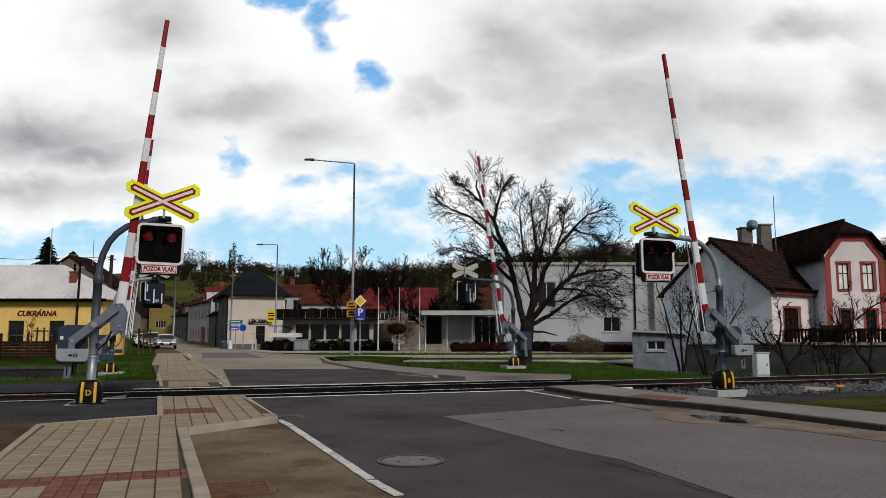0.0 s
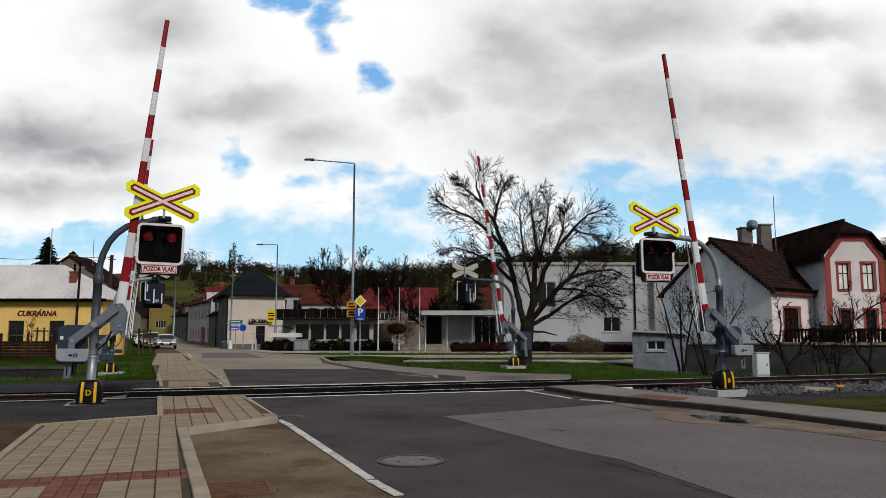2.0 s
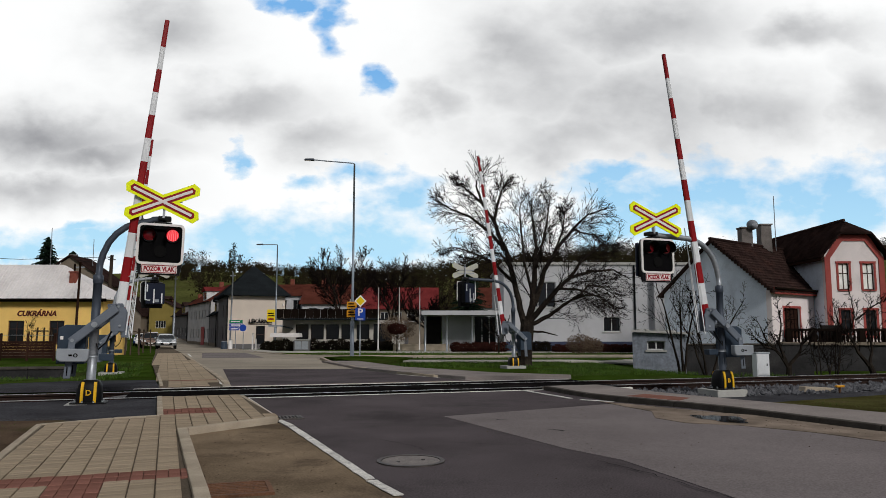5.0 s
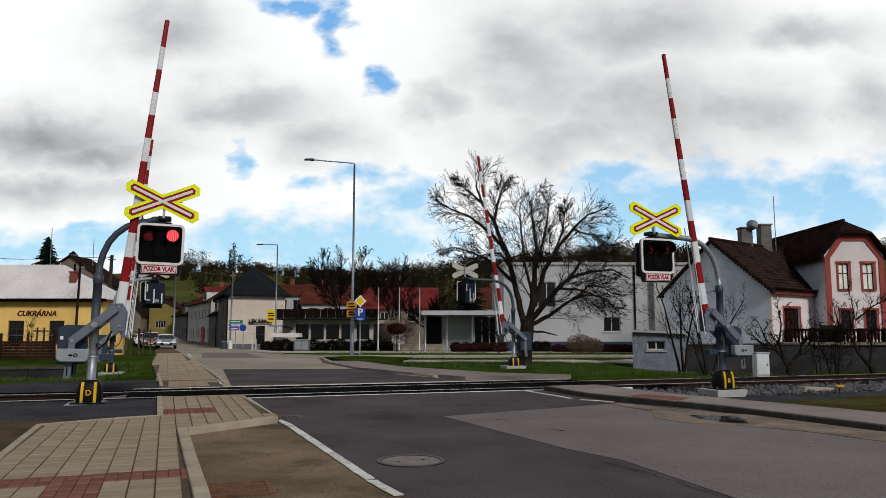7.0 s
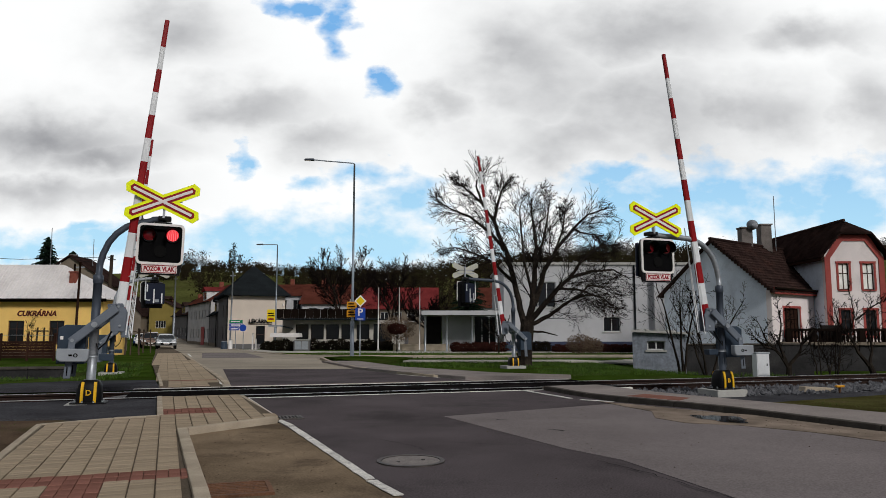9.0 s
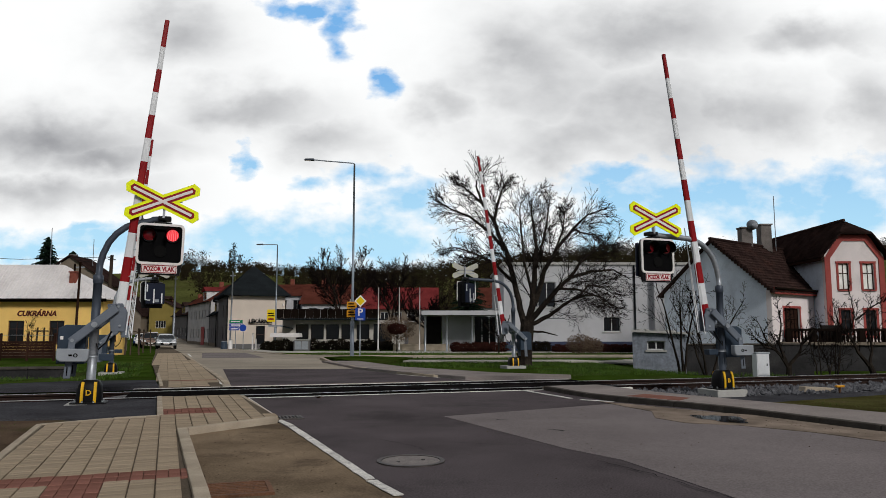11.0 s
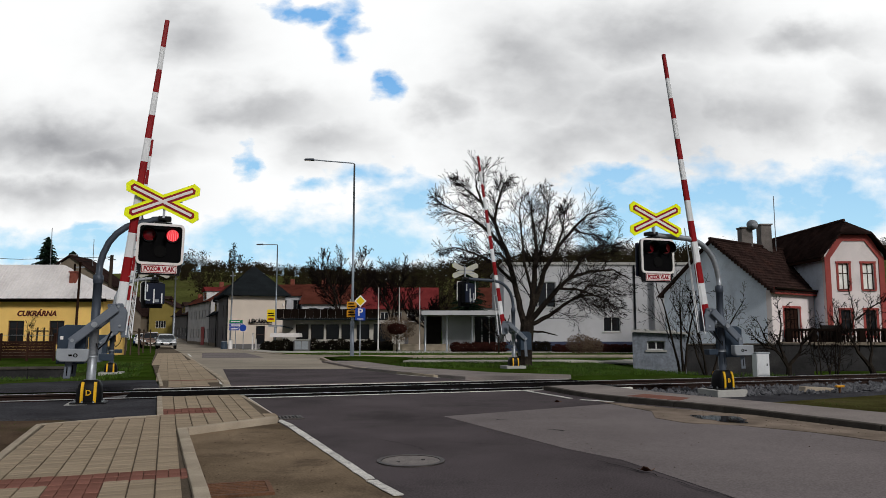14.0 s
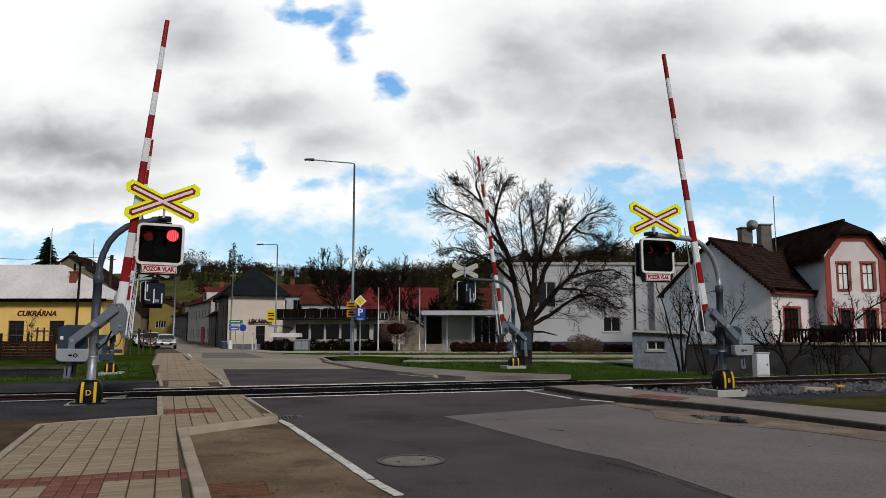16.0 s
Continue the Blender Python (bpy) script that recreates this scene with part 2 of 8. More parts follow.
def words(name, text, size, material, parent, m, depth=0.004, width=None, bold=0.022, slant=0.0):
    """Lettering as a thin mesh; m places its middle, the letters stand in the local xz plane and face -y."""
    cu = bpy.data.curves.new(name, "FONT")
    cu.body, cu.size, cu.extrude = text, size, depth
    cu.align_x, cu.align_y = "CENTER", "CENTER"
    cu.resolution_u = 3
    cu.offset, cu.shear = size * bold, slant
    tmp = bpy.data.objects.new(name, cu)
    scene.collection.objects.link(tmp)
    me = bpy.data.meshes.new_from_object(tmp.evaluated_get(bpy.context.evaluated_depsgraph_get()))
    bpy.data.objects.remove(tmp)
    bpy.data.curves.remove(cu)
    xs = [v.co.x for v in me.vertices]
    sc = width / (max(xs) - min(xs)) if width else 1.0
    me.transform(m @ Matrix.Rotation(radians(90), 4, "X") @ Matrix.Diagonal((sc, 1, 1, 1)))
    me.materials.clear()
    me.materials.append(material)
    ob = new(name, me)
    ob.parent = parent
    return ob


def smooth01(t):
    t = max(0.0, min(1.0, t))
    return t * t * (3 - 2 * t)


def ground_z(x, y):
    z = 0.0
    if y > 19:
        z = -0.009 * (min(y, 100) - 19)
    z -= 0.2 * smooth01((-x - 10.3 - max(0.0, y - 24) * 0.45) / 1.2) * smooth01((y - 20.5) / 3) * (1 - smooth01((y - 34) / 6))
    if y > 115:
        crest = 0.142 - 0.010 * smooth01((x + 95) / 75) + 0.044 * smooth01((x + 10) / 90)
        z += crest * (min(y, 285) - 115) * (0.55 + 0.45 * smooth01((y - 115) / 90)) + 0.8 * math.sin(x * 0.05) * smooth01((y - 140) / 80)
    z -= 0.75 * smooth01((x - 11) / 3) * smooth01((y - 24) / 5) * (1 - smooth01((y - 45) / 6))
    z -= 0.55 * smooth01((x - 6) / 5) * smooth01((y - 23) / 7) * (1 - smooth01((y - 35) / 8))
    return z


def lay(name, outline, dz, thick, material, label="", category="", parent=None, kind="structure"):
    """A layer that follows the ground: outline of (x, y), its top dz above the ground."""
    bm = bmesh.new()
    bm.faces.new([bm.verts.new((x, y, 0)) for x, y in outline])
    bmesh.ops.recalc_face_normals(bm, faces=bm.faces)
    if bm.faces[:][0].normal.z < 0:
        bmesh.ops.reverse_faces(bm, faces=bm.faces)
    ys = [p[1] for p in outline]
    xs = [p[0] for p in outline]
    for k, (lo, hi) in enumerate(((min(xs), max(xs)), (min(ys), max(ys)))):
        cut = math.floor(lo / 4) * 4 + 3
        while cut < min(hi, 130):
            if cut > lo and (k == 1 and cut > 18 or k == 0 and cut > 5):
                co = (0, cut, 0) if k else (cut, 0, 0)
                bmesh.ops.bisect_plane(bm, geom=bm.verts[:] + bm.edges[:] + bm.faces[:], plane_co=co, plane_no=(0, 1, 0) if k else (1, 0, 0))
            cut += 4
    bmesh.ops.triangulate(bm, faces=bm.faces)
    for v in bm.verts:
        v.co.z = ground_z(v.co.x, v.co.y) + dz - thick
    ex = bmesh.ops.extrude_face_region(bm, geom=bm.faces[:])
    for v in ex["geom"]:
        if isinstance(v, bmesh.types.BMVert):
            v.co.z += thick
    bmesh.ops.recalc_face_normals(bm, faces=bm.faces)
    ob = part(name, bm, material, parent)
    if parent is None:
        tagged(ob, label, category, kind=kind)
    return ob


# ---- clouds ----
def cloud_material():
    m, nt, p = nodes_of("cloud_cover")
    nt.nodes.remove(p)
    out = nt.nodes["Material Output"]
    sep = nt.nodes.new("ShaderNodeSeparateXYZ")
    nt.links.new(nt.nodes.new("ShaderNodeTexCoord").outputs["Object"], sep.inputs[0])
    u = vmath(nt, "DIVIDE", sep.outputs["X"], sep.outputs["Y"])
    v = vmath(nt, "DIVIDE", 290.0, sep.outputs["Y"])
    flat = nt.nodes.new("ShaderNodeCombineXYZ")
    nt.links.new(u, flat.inputs[0])
    nt.links.new(vmath(nt, "MULTIPLY", v, 1.5), flat.inputs[1])
    warp = node(nt, "ShaderNodeTexNoise", Scale=9.0, Detail=7.0, Roughness=0.55)
    nt.links.new(flat.outputs[0], warp.inputs["Vector"])
    wsep = nt.nodes.new("ShaderNodeSeparateColor")
    nt.links.new(warp.outputs["Color"], wsep.inputs[0])
    u2 = vmath(nt, "ADD", u, vmath(nt, "MULTIPLY", vmath(nt, "SUBTRACT", wsep.outputs[0], 0.5), 0.13))
    v2 = vmath(nt, "ADD", v, vmath(nt, "MULTIPLY", vmath(nt, "SUBTRACT", wsep.outputs[1], 0.5), 0.10))

    def blobs(places, hard):
        total = None
        for cu, cv, ru, rv in places:
            a = vmath(nt, "DIVIDE", vmath(nt, "SUBTRACT", u2, cu), ru)
            b = vmath(nt, "DIVIDE", vmath(nt, "SUBTRACT", v2, cv), rv)
            q = vmath(nt, "ADD", vmath(nt, "MULTIPLY", a, a), vmath(nt, "MULTIPLY", b, b))
            s = vmath(nt, "EXPONENT", vmath(nt, "MULTIPLY", q, -hard))
            total = s if total is None else vmath(nt, "MAXIMUM", total, s)
        return total

    gap = blobs(GAPS, 0.38)
    shade = blobs(SHADES, 0.5)
    puff, _ = noise_fac(nt, flat.outputs[0], 4.5, 6, 0.28, 0.70, 0.48)
    billow, _ = noise_fac(nt, flat.outputs[0], 15, 8, 0.28, 0.72, 0.55)
    low = node(nt, "ShaderNodeMapRange", From_Min=0.12, From_Max=0.36, To_Min=1.0, To_Max=0.0)
    nt.links.new(v, low.inputs["Value"])
    soft_tone = vmath(nt, "ADD", vmath(nt, "MULTIPLY", puff, 0.55), vmath(nt, "MULTIPLY", billow, 0.20))
    grey = vmath(nt, "MULTIPLY", vmath(nt, "ADD", soft_tone, 0.30), vmath(nt, "ADD", vmath(nt, "MULTIPLY", shade, 0.86), 0.07))
    white = blend(nt, grey, (1.04, 1.05, 1.05), (0.29, 0.295, 0.315))
    deep = blend(nt, low.outputs["Result"], (0.19, 0.45, 0.82), (0.46, 0.76, 0.96))
    edge = node(nt, "ShaderNodeMapRange", From_Min=0.50, From_Max=0.95)
    nt.links.new(vmath(nt, "ADD", gap, vmath(nt, "MULTIPLY", vmath(nt, "SUBTRACT", billow, 0.5), 0.6)), edge.inputs["Value"])
    col = blend(nt, edge.outputs["Result"], white, deep)
    em = nt.nodes.new("ShaderNodeEmission")
    nt.links.new(col, em.inputs["Color"])
    nt.links.new(em.outputs[0], out.inputs["Surface"])
    return m


GAPS = [(-0.154, 0.438, 0.023, 0.038), (-0.212, 0.461, 0.05, 0.015), (-0.089, 0.341, 0.026, 0.018), (-0.282, 0.242, 0.013, 0.018), (-0.187, 0.208, 0.035, 0.013), (-0.101, 0.222, 0.048, 0.018), (-0.189, 0.113, 0.254, 0.048), (0.36, 0.172, 0.20, 0.050), (-0.47, 0.118, 0.22, 0.026), (0.519, 0.181, 0.154, 0.042), (0.253, 0.147, 0.085, 0.042), (-0.492, 0.141, 0.046, 0.011), (0.236, 0.218, 0.035, 0.015), (-0.05, 0.182, 0.046, 0.038)]
SHADES = [(-0.57, 0.274, 0.154, 0.029), (-0.467, 0.25, 0.085, 0.022), (-0.288, 0.31, 0.092, 0.026), (-0.395, 0.417, 0.062, 0.038), (0.132, 0.36, 0.085, 0.062), (0.178, 0.27, 0.1, 0.035), (0.289, 0.302, 0.115, 0.058), (0.253, 0.426, 0.131, 0.038), (0.432, 0.31, 0.077, 0.038), (0.598, 0.31, 0.042, 0.046), (0.533, 0.417, 0.069, 0.019), (-0.169, 0.274, 0.054, 0.025), (-0.003, 0.31, 0.035, 0.025), (-0.566, 0.198, 0.115, 0.019)]
cloud_bm = bmesh.new()
cloud_rows = []
for cy in (530, 800, 1200, 1800, 2900, 4750):
    cloud_rows.append([cloud_bm.verts.new((cx * cy, cy, 0)) for cx in (-0.8, -0.4, 0, 0.4, 0.8)])
for ra, rb in zip(cloud_rows, cloud_rows[1:]):
    for k in range(4):
        cloud_bm.faces.new((ra[k], ra[k + 1], rb[k + 1], rb[k]))
CLOUDS = tagged(part("backdrop_clouds", cloud_bm, cloud_material(), None), "broken white and grey clouds with blue gaps, drifting", "sky", kind="structure")
CLOUDS.location = (0, 0, 290)

# ---- ground ----
TR = Vector((math.cos(radians(18.3)), math.sin(radians(18.3)), 0))   # along the track
RQ = Vector((-TR.y, TR.x, 0))                                         # along the road, away
TRACK0 = Vector((0, 17.26, 0))


def at_track(a, b, z=0.0):
    return TRACK0 + TR * a + RQ * b + Vector((0, 0, z))


def spread(near, far, step, grow):
    vals, d = [], step
    x = near
    while x < far:
        vals.append(x)
        x += d
        d *= grow
    return vals + [far]


def build_ground():
    right = spread(0, 2600, 1.2, 1.07)
    xs = [-v for v in reversed(right[1:])] + right
    ahead = spread(0, 130, 1.3, 1.012) + spread(136, 4300, 6, 1.1)
    ys = [-v for v in reversed(spread(2, 900, 2, 1.2))] + ahead
    bm = bmesh.new()
    grid = []
    for y in ys:
        row = []
        for x in xs:
            z = ground_z(x, y) - 0.05 + 0.03 * noise.noise(Vector((x * 0.5, y * 0.5, 0))) * (1 if y < 60 else 2)
            q = Vector((x, y, 0)) - TRACK0
            b = abs(q.dot(RQ))
            if b < 2.4:
                z -= 0.32
            elif b < 6 and x > 2 and y < 22 + 0.33 * x:
                z -= 0.13
            row.append(bm.verts.new((x, y, z)))
        grid.append(row)
    for ra, rb in zip(grid, grid[1:]):
        for k in range(len(xs) - 1):
            f = bm.faces.new((ra[k], ra[k + 1], rb[k + 1], rb[k]))
            f.smooth = True
            f.material_index = 1 if f.verts[0].co.y > 132 else 0
    return tagged(part("ground", bm, [GRASS, MEADOW], None), "short spring grass with bare patches, rising to a wooded hill", "ground", kind="structure")


build_ground()

# road: from behind the camera over the crossing and on down the street
lay("road", [(-0.3, 5.9), (1.2, 2.0), (5.8, -10), (12.6, -10), (8.2, 2.0), (6.75, 7.4), (5.3, 9.9), (4.2, 12.45), (3.05, 13.75), (2.6, 15.2), (2.2, 16.43), (-3.95, 14.42)], 0.0, 0.05, ASPHALT, "dark grey asphalt road worn and patched", "road")
lay("road_patch", [(0.01, 11.33), (2.06, 12.63), (2.9, 13.2), (4.2, 12.2), (5.2, 9.8), (6.6, 7.2), (7.8, 3.0), (2.9, 3.0), (2.27, 5.9), (1.8, 7.58), (1.35, 8.29)], 0.006, 0.006, ASPHALT_OLD, "lighter grey worn asphalt patch", "road")
lay("road_far", [(-5.1, 17.29), (0.95, 19.28), (-0.2, 20.7), (-2.5, 24.2), (-4.3, 30.0), (-6.6, 38.5), (-4.7, 40.8), (0.0, 42.0), (14, 43.4), (30, 45), (30, 46.6), (8, 44.9), (-5, 43.9), (-9.8, 46.5), (-15.6, 59.0), (-20.3, 71.5), (-26.4, 88), (-31.0, 98), (-41.4, 119), (-49.0, 133), (-55, 133), (-45.5, 110), (-31.2, 84), (-17.74, 50.73)], 0.01, 0.06, ASPHALT_FAR, "pale worn asphalt street with a side lane", "road")
lay("road_far_patch", [(-4.95, 17.4), (0.75, 19.28), (-1.3, 22.2), (-3.2, 26.2), (-7.7, 26.0)], 0.016, 0.006, ASPHALT, "dark asphalt strip beside the track", "road")
lay("road_far_mend", [(-13.0, 40.0), (-9.8, 40.6), (-14.0, 52.5), (-16.9, 52)], 0.016, 0.006, ASPHALT_OLD, "darker mended asphalt", "road")
# sandy bay between kerb and edge line
lay("sandy_bay", [(-1.91, 5.9), (-0.66, 2.6), (4.2, -10), (5.8, -10), (1.2, 2.0), (-0.3, 5.9), (-2.28, 10.65), (-3.28, 9.32)], -0.004, 0.05, ASPHALT_SAND, "sandy brown asphalt bay beside the kerb", "road")


def line(name, a, b, w, label, kind="structure", dz=0.014):
    a, b = Vector((*a, 0)), Vector((*b, 0))
    s = (b - a).normalized().cross(Vector((0, 0, 1))) * w / 2
    return lay(name, [tuple(p[:2]) for p in (a - s, a + s, b + s, b - s)], dz, 0.008, ROADPAINT, label, "road marking", kind=kind)


def edge_line(a, b, label):
    """A worn painted line with ragged edges."""
    a, b = Vector((*a, 0)), Vector((*b, 0))
    d = (b - a).normalized()
    s = d.cross(Vector((0, 0, 1)))
    n = max(4, int((b - a).length / 0.12))
    lo, hi = [], []
    for i in range(n + 1):
        c = a.lerp(b, i / n)
        lo.append(tuple((c - s * (0.048 + 0.006 * random.uniform(-1, 1)))[:2]))
        hi.append(tuple((c + s * (0.048 + 0.006 * random.uniform(-1, 1)))[:2]))
    return lay("edge_line", lo + hi[::-1], 0.008, 0.006, ROADPAINT, label, "road marking")


edge_line((-3.80, 14.40), (-2.66, 11.58), "white painted edge line, worn, by the crossing")
edge_line((-2.42, 10.95), (-2.08, 10.25), "short white edge line piece, worn")
edge_line((-2.05, 10.15), (-0.64, 6.62), "long white painted edge line, worn and chipped")
edge_line((-0.62, 6.56), (-0.35, 5.98), "white edge line end, worn")
edge_line((1.75, 16.2), (2.45, 14.3), "white edge line, worn")
edge_line((2.6, 14.05), (3.1, 13.6), "white edge line piece, worn")
edge_line((-0.1, 20.6), (-2.35, 24.0), "white edge line beyond the track")
line("edge_line", (-5.4, 18.0), (-7.8, 24.5), 0.12, "white edge line beyond the track")
line("edge_line", (-14.6, 43.0), (-17.2, 50.0), 0.12, "white edge line far down the street")

# pavements (base slabs; pavers come last)
lay("pavement_left", [(-1.82, 5.6), (-0.61, 2.6), (4.2, -10), (2.25, -10), (-2.25, 2.0), (-3.1, 4.3), (-4.27, 7.30), (-5.28, 9.90), (-4.62, 10.52), (-4.08, 10.82), (-5.3, 14.0), (-3.95, 14.45), (-2.36, 10.75), (-3.30, 9.40)], 0.055, 0.12, JOINT, "beige concrete block pavement with red tactile bands", "pavement")
lay("pavement_far_left", [(-6.4, 16.86), (-5.15, 17.27), (-7.2, 23.3), (-17.9, 50.8), (-30.2, 82), (-31.8, 82), (-19.6, 50.5), (-12.95, 33)], 0.02, 0.1, JOINT, "beige block pavement along the street", "pavement")
lay("pavement_right", [(2.2, 16.5), (3.5, 16.95), (4.25, 15.0), (5.25, 13.35), (5.9, 12.4), (6.7, 11.1), (8.6, 7.6), (11, 2), (15.4, -10), (14.3, -10), (9.9, 2), (7.3, 7.4), (5.75, 9.75), (4.63, 12.1), (3.5, 13.75), (2.9, 14.6)], 0.075, 0.12, PAVE_GREY, "pale concrete pavement along the road", "pavement")
lay("pavement_far_right", [(0.6, 19.9), (3.6, 20.9), (1.6, 22.2), (-1.4, 26.5), (-3.8, 33), (-5.4, 33), (-3.0, 26.0), (-0.8, 21.9)], 0.08, 0.12, PAVE_GREY, "pale concrete pavement beyond the track", "pavement")
lay("path_upper", [(-16.5, 66), (-13.5, 59.0), (-7.0, 57.2), (0.5, 57.0), (17.0, 57.2), (17.0, 54.6), (0.5, 54.2), (-7.5, 54.4), (-14.5, 56.5), (-18.5, 66)], 0.03, 0.08, PALE_PATH, "pale footpath across the green", "pavement")
lay("path_lower", [(-4.4, 36.6), (3.2, 36.4), (6.5, 37.2), (10.0, 40.6), (20.0, 41.5), (20.0, 40.0), (10.4, 39.2), (7.0, 35.6), (3.2, 34.9), (-4.2, 35.1)], 0.02, 0.08, PALE_PATH, "narrow pale footpath through the grass", "pavement")
lay("verge_island", [(-6.2, 38.6), (-4.9, 35.5), (-4.2, 33), (-2.2, 33), (-1.5, 37.5), (-4.0, 40.6), (-5.0, 40.4)], 0.10, 0.14, GRASS, "grass island with a kerb", "ground")
lay("earth_bed", [(-14, -10), (2.15, -10), (-2.35, 2.0), (-3.17, 4.3), (-4.34, 7.30), (-5.34, 9.9), (-4.72, 10.62), (-5.6, 10.95), (-8, 10.6), (-14, 9.3)], 0.0, 0.06, EARTH, "bare brown earth with dry tufts", "ground")
lay("gravel_shoulder_left", [(-14, 9.1), (-8, 10.5), (-5.6, 10.9), (-4.65, 10.62), (-4.18, 10.9), (-5.35, 13.95), (-16, 10.6)], 0.03, 0.09, GRAVEL, "dark grey gravel and asphalt shoulder", "ground")
lay("gravel_shoulder_far", [(-10.5, 16.1), (-6.6, 17.3), (-7.5, 19.4), (-9.5, 18.9), (-10.6, 18.0)], 0.02, 0.09, GRAVEL, "dark grey gravel shoulder", "ground")
lay("gravel_shoulder_right", [(3.55, 16.9), (4.3, 15.1), (5.25, 13.5), (5.9, 13.3), (9.3, 15.2), (16, 18.4), (16, 20.2)], -0.12, 0.09, GRAVEL, "grey gravel shoulder beside the ballast", "ground")
lay("washed_sand", [(2.84, 13.7), (3.5, 12.85), (4.2, 11.95), (4.75, 11.45), (5.55, 9.75), (7.2, 7.3), (6.5, 7.0), (5.4, 8.3), (4.75, 9.5), (4.05, 10.25), (3.4, 10.5), (3.15, 11.1), (3.35, 12.0), (3.05, 12.9)], 0.013, 0.006, SAND, "washed brown sand along the kerb", "ground")


def puddle():
    bm = bmesh.new()
    vs = []
    for k in range(40):
        a = 2 * math.pi * k / 40
        r = 1 + 0.18 * math.sin(3 * a + 1) + 0.10 * math.sin(7 * a)
        p = Vector((4.08, 10.95, 0)) + TR * math.cos(a) * 0.30 * r + RQ * (0.46 * math.sin(a) * r)
        vs.append(bm.verts.new((p.x, p.y, 0.0185)))
    bm.faces.new(vs)
    m, nt, p = nodes_of("puddle_water")
    p.inputs["Base Color"].default_value = (0.018, 0.013, 0.009, 1)
    p.inputs["Roughness"].default_value = 0.04
    tagged(part("puddle", bm, m, None), "shallow muddy puddle by the kerb", "puddle", kind="structure")


puddle()
lay("verge_right", [(5.95, 12.4), (5.7, 13.5), (9.2, 15.35), (16, 18.5), (40, 26.5), (40, 0), (13, 0), (8.7, 7.6), (6.8, 11.1)], -0.01, 0.06, VERGE, "dry brownish grass verge beside the pavement", "ground")


def kerb_run(pts, w, h, label, step=1.0, mat=KERB):
    """Kerb stones end to end along a line of points; each stone is a part."""
    root = thing("kerb", Matrix.Translation((*pts[0], 0)), label, "kerb", kind="structure")
    o = Vector((*pts[0], 0))
    for a, b in zip(pts, pts[1:]):
        a, b = Vector((*a, 0)), Vector((*b, 0))
        n = max(1, round((b - a).length / step))
        ang = math.atan2(b.y - a.y, b.x - a.x)
        seg = (b - a).length / n
        for i in range(n):
            c = a.lerp(b, i / n)
            bm = box((0.004, -w / 2, -0.12), (seg - 0.006, w / 2, h), 0.012)
            ob = part("kerbstone", bm, mat, root)
            ob.matrix_basis = Matrix.Translation(c - o + Vector((0, 0, ground_z(c.x, c.y) + random.uniform(-0.004, 0.004)))) @ Matrix.Rotation(ang, 4, "Z")
    return root


kerb_run([(4.21, -10), (-0.68, 2.7), (-1.88, 5.85), (-2.50, 7.42), (-3.25, 9.34)], 0.12, 0.10, "pale concrete kerb of the pavement corner")
kerb_run([(-3.22, 9.40), (-2.37, 10.62)], 0.10, 0.09, "pale concrete kerb running to the edge line")
kerb_run([(-2.40, 10.75), (-3.9, 14.45)], 0.1, 0.05, "flush concrete kerb along the pavement")
kerb_run([(2.20, -10), (-2.30, 2.0), (-3.15, 4.3), (-4.32, 7.30), (-5.32, 9.88), (-4.65, 10.56), (-4.12, 10.86)], 0.08, 0.075, "thin pale edging stones of the pavement")
kerb_run([(-4.14, 10.95), (-5.3, 13.95)], 0.09, 0.085, "pale edging stones beside the pavement")
# This run takes the darkened concrete: its face shade is painted in.
kerb_run([(2.25, 16.3), (2.85, 14.55), (3.45, 13.7), (4.58, 12.1), (5.7, 9.7), (7.25, 7.35), (9.8, 2.0), (14.2, -10)], 0.13, 0.085, "grey concrete kerb along the road, coloured dark for its shaded face", 1.0, KERB_DARK)
kerb_run([(-0.2, 20.9), (-2.9, 26.0), (-4.5, 31.0), (-6.3, 38.4), (-4.9, 40.6), (-3.0, 41.0)], 0.14, 0.07, "low kerb round the grass island", 1.5)
kerb_run([(-5.25, 18.1), (-7.25, 23.4), (-17.8, 50.6)], 0.14, 0.03, "kerb of the street pavement", 2.0)
kerb_run([(-6.5, 17.2), (-8.55, 22.3)], 0.08, 0.05, "thin edging stones of the pavement", 1.0)
kerb_run([(-26.0, 88), (-20.3, 71.6), (-15.5, 59.1), (-9.7, 46.6), (-5, 44.0), (8, 45.0), (20, 46)], 0.16, 0.06, "far kerb along the green", 3.0)


lay("tactile_patch", [(3.45, 14.0), (3.9, 14.4), (4.5, 13.6), (4.15, 13.1)], 0.081, 0.02, PAVER_RED, "dull red tactile paving patch", "pavement")


# ---- railway ----
def rail_profile():
    half = [(0.075, 0), (0.075, 0.014), (0.012, 0.03), (0.008, 0.115), (0.036, 0.13), (0.036, 0.165), (0.028, 0.172)]
    return half + [(-x, z) for x, z in reversed(half)]


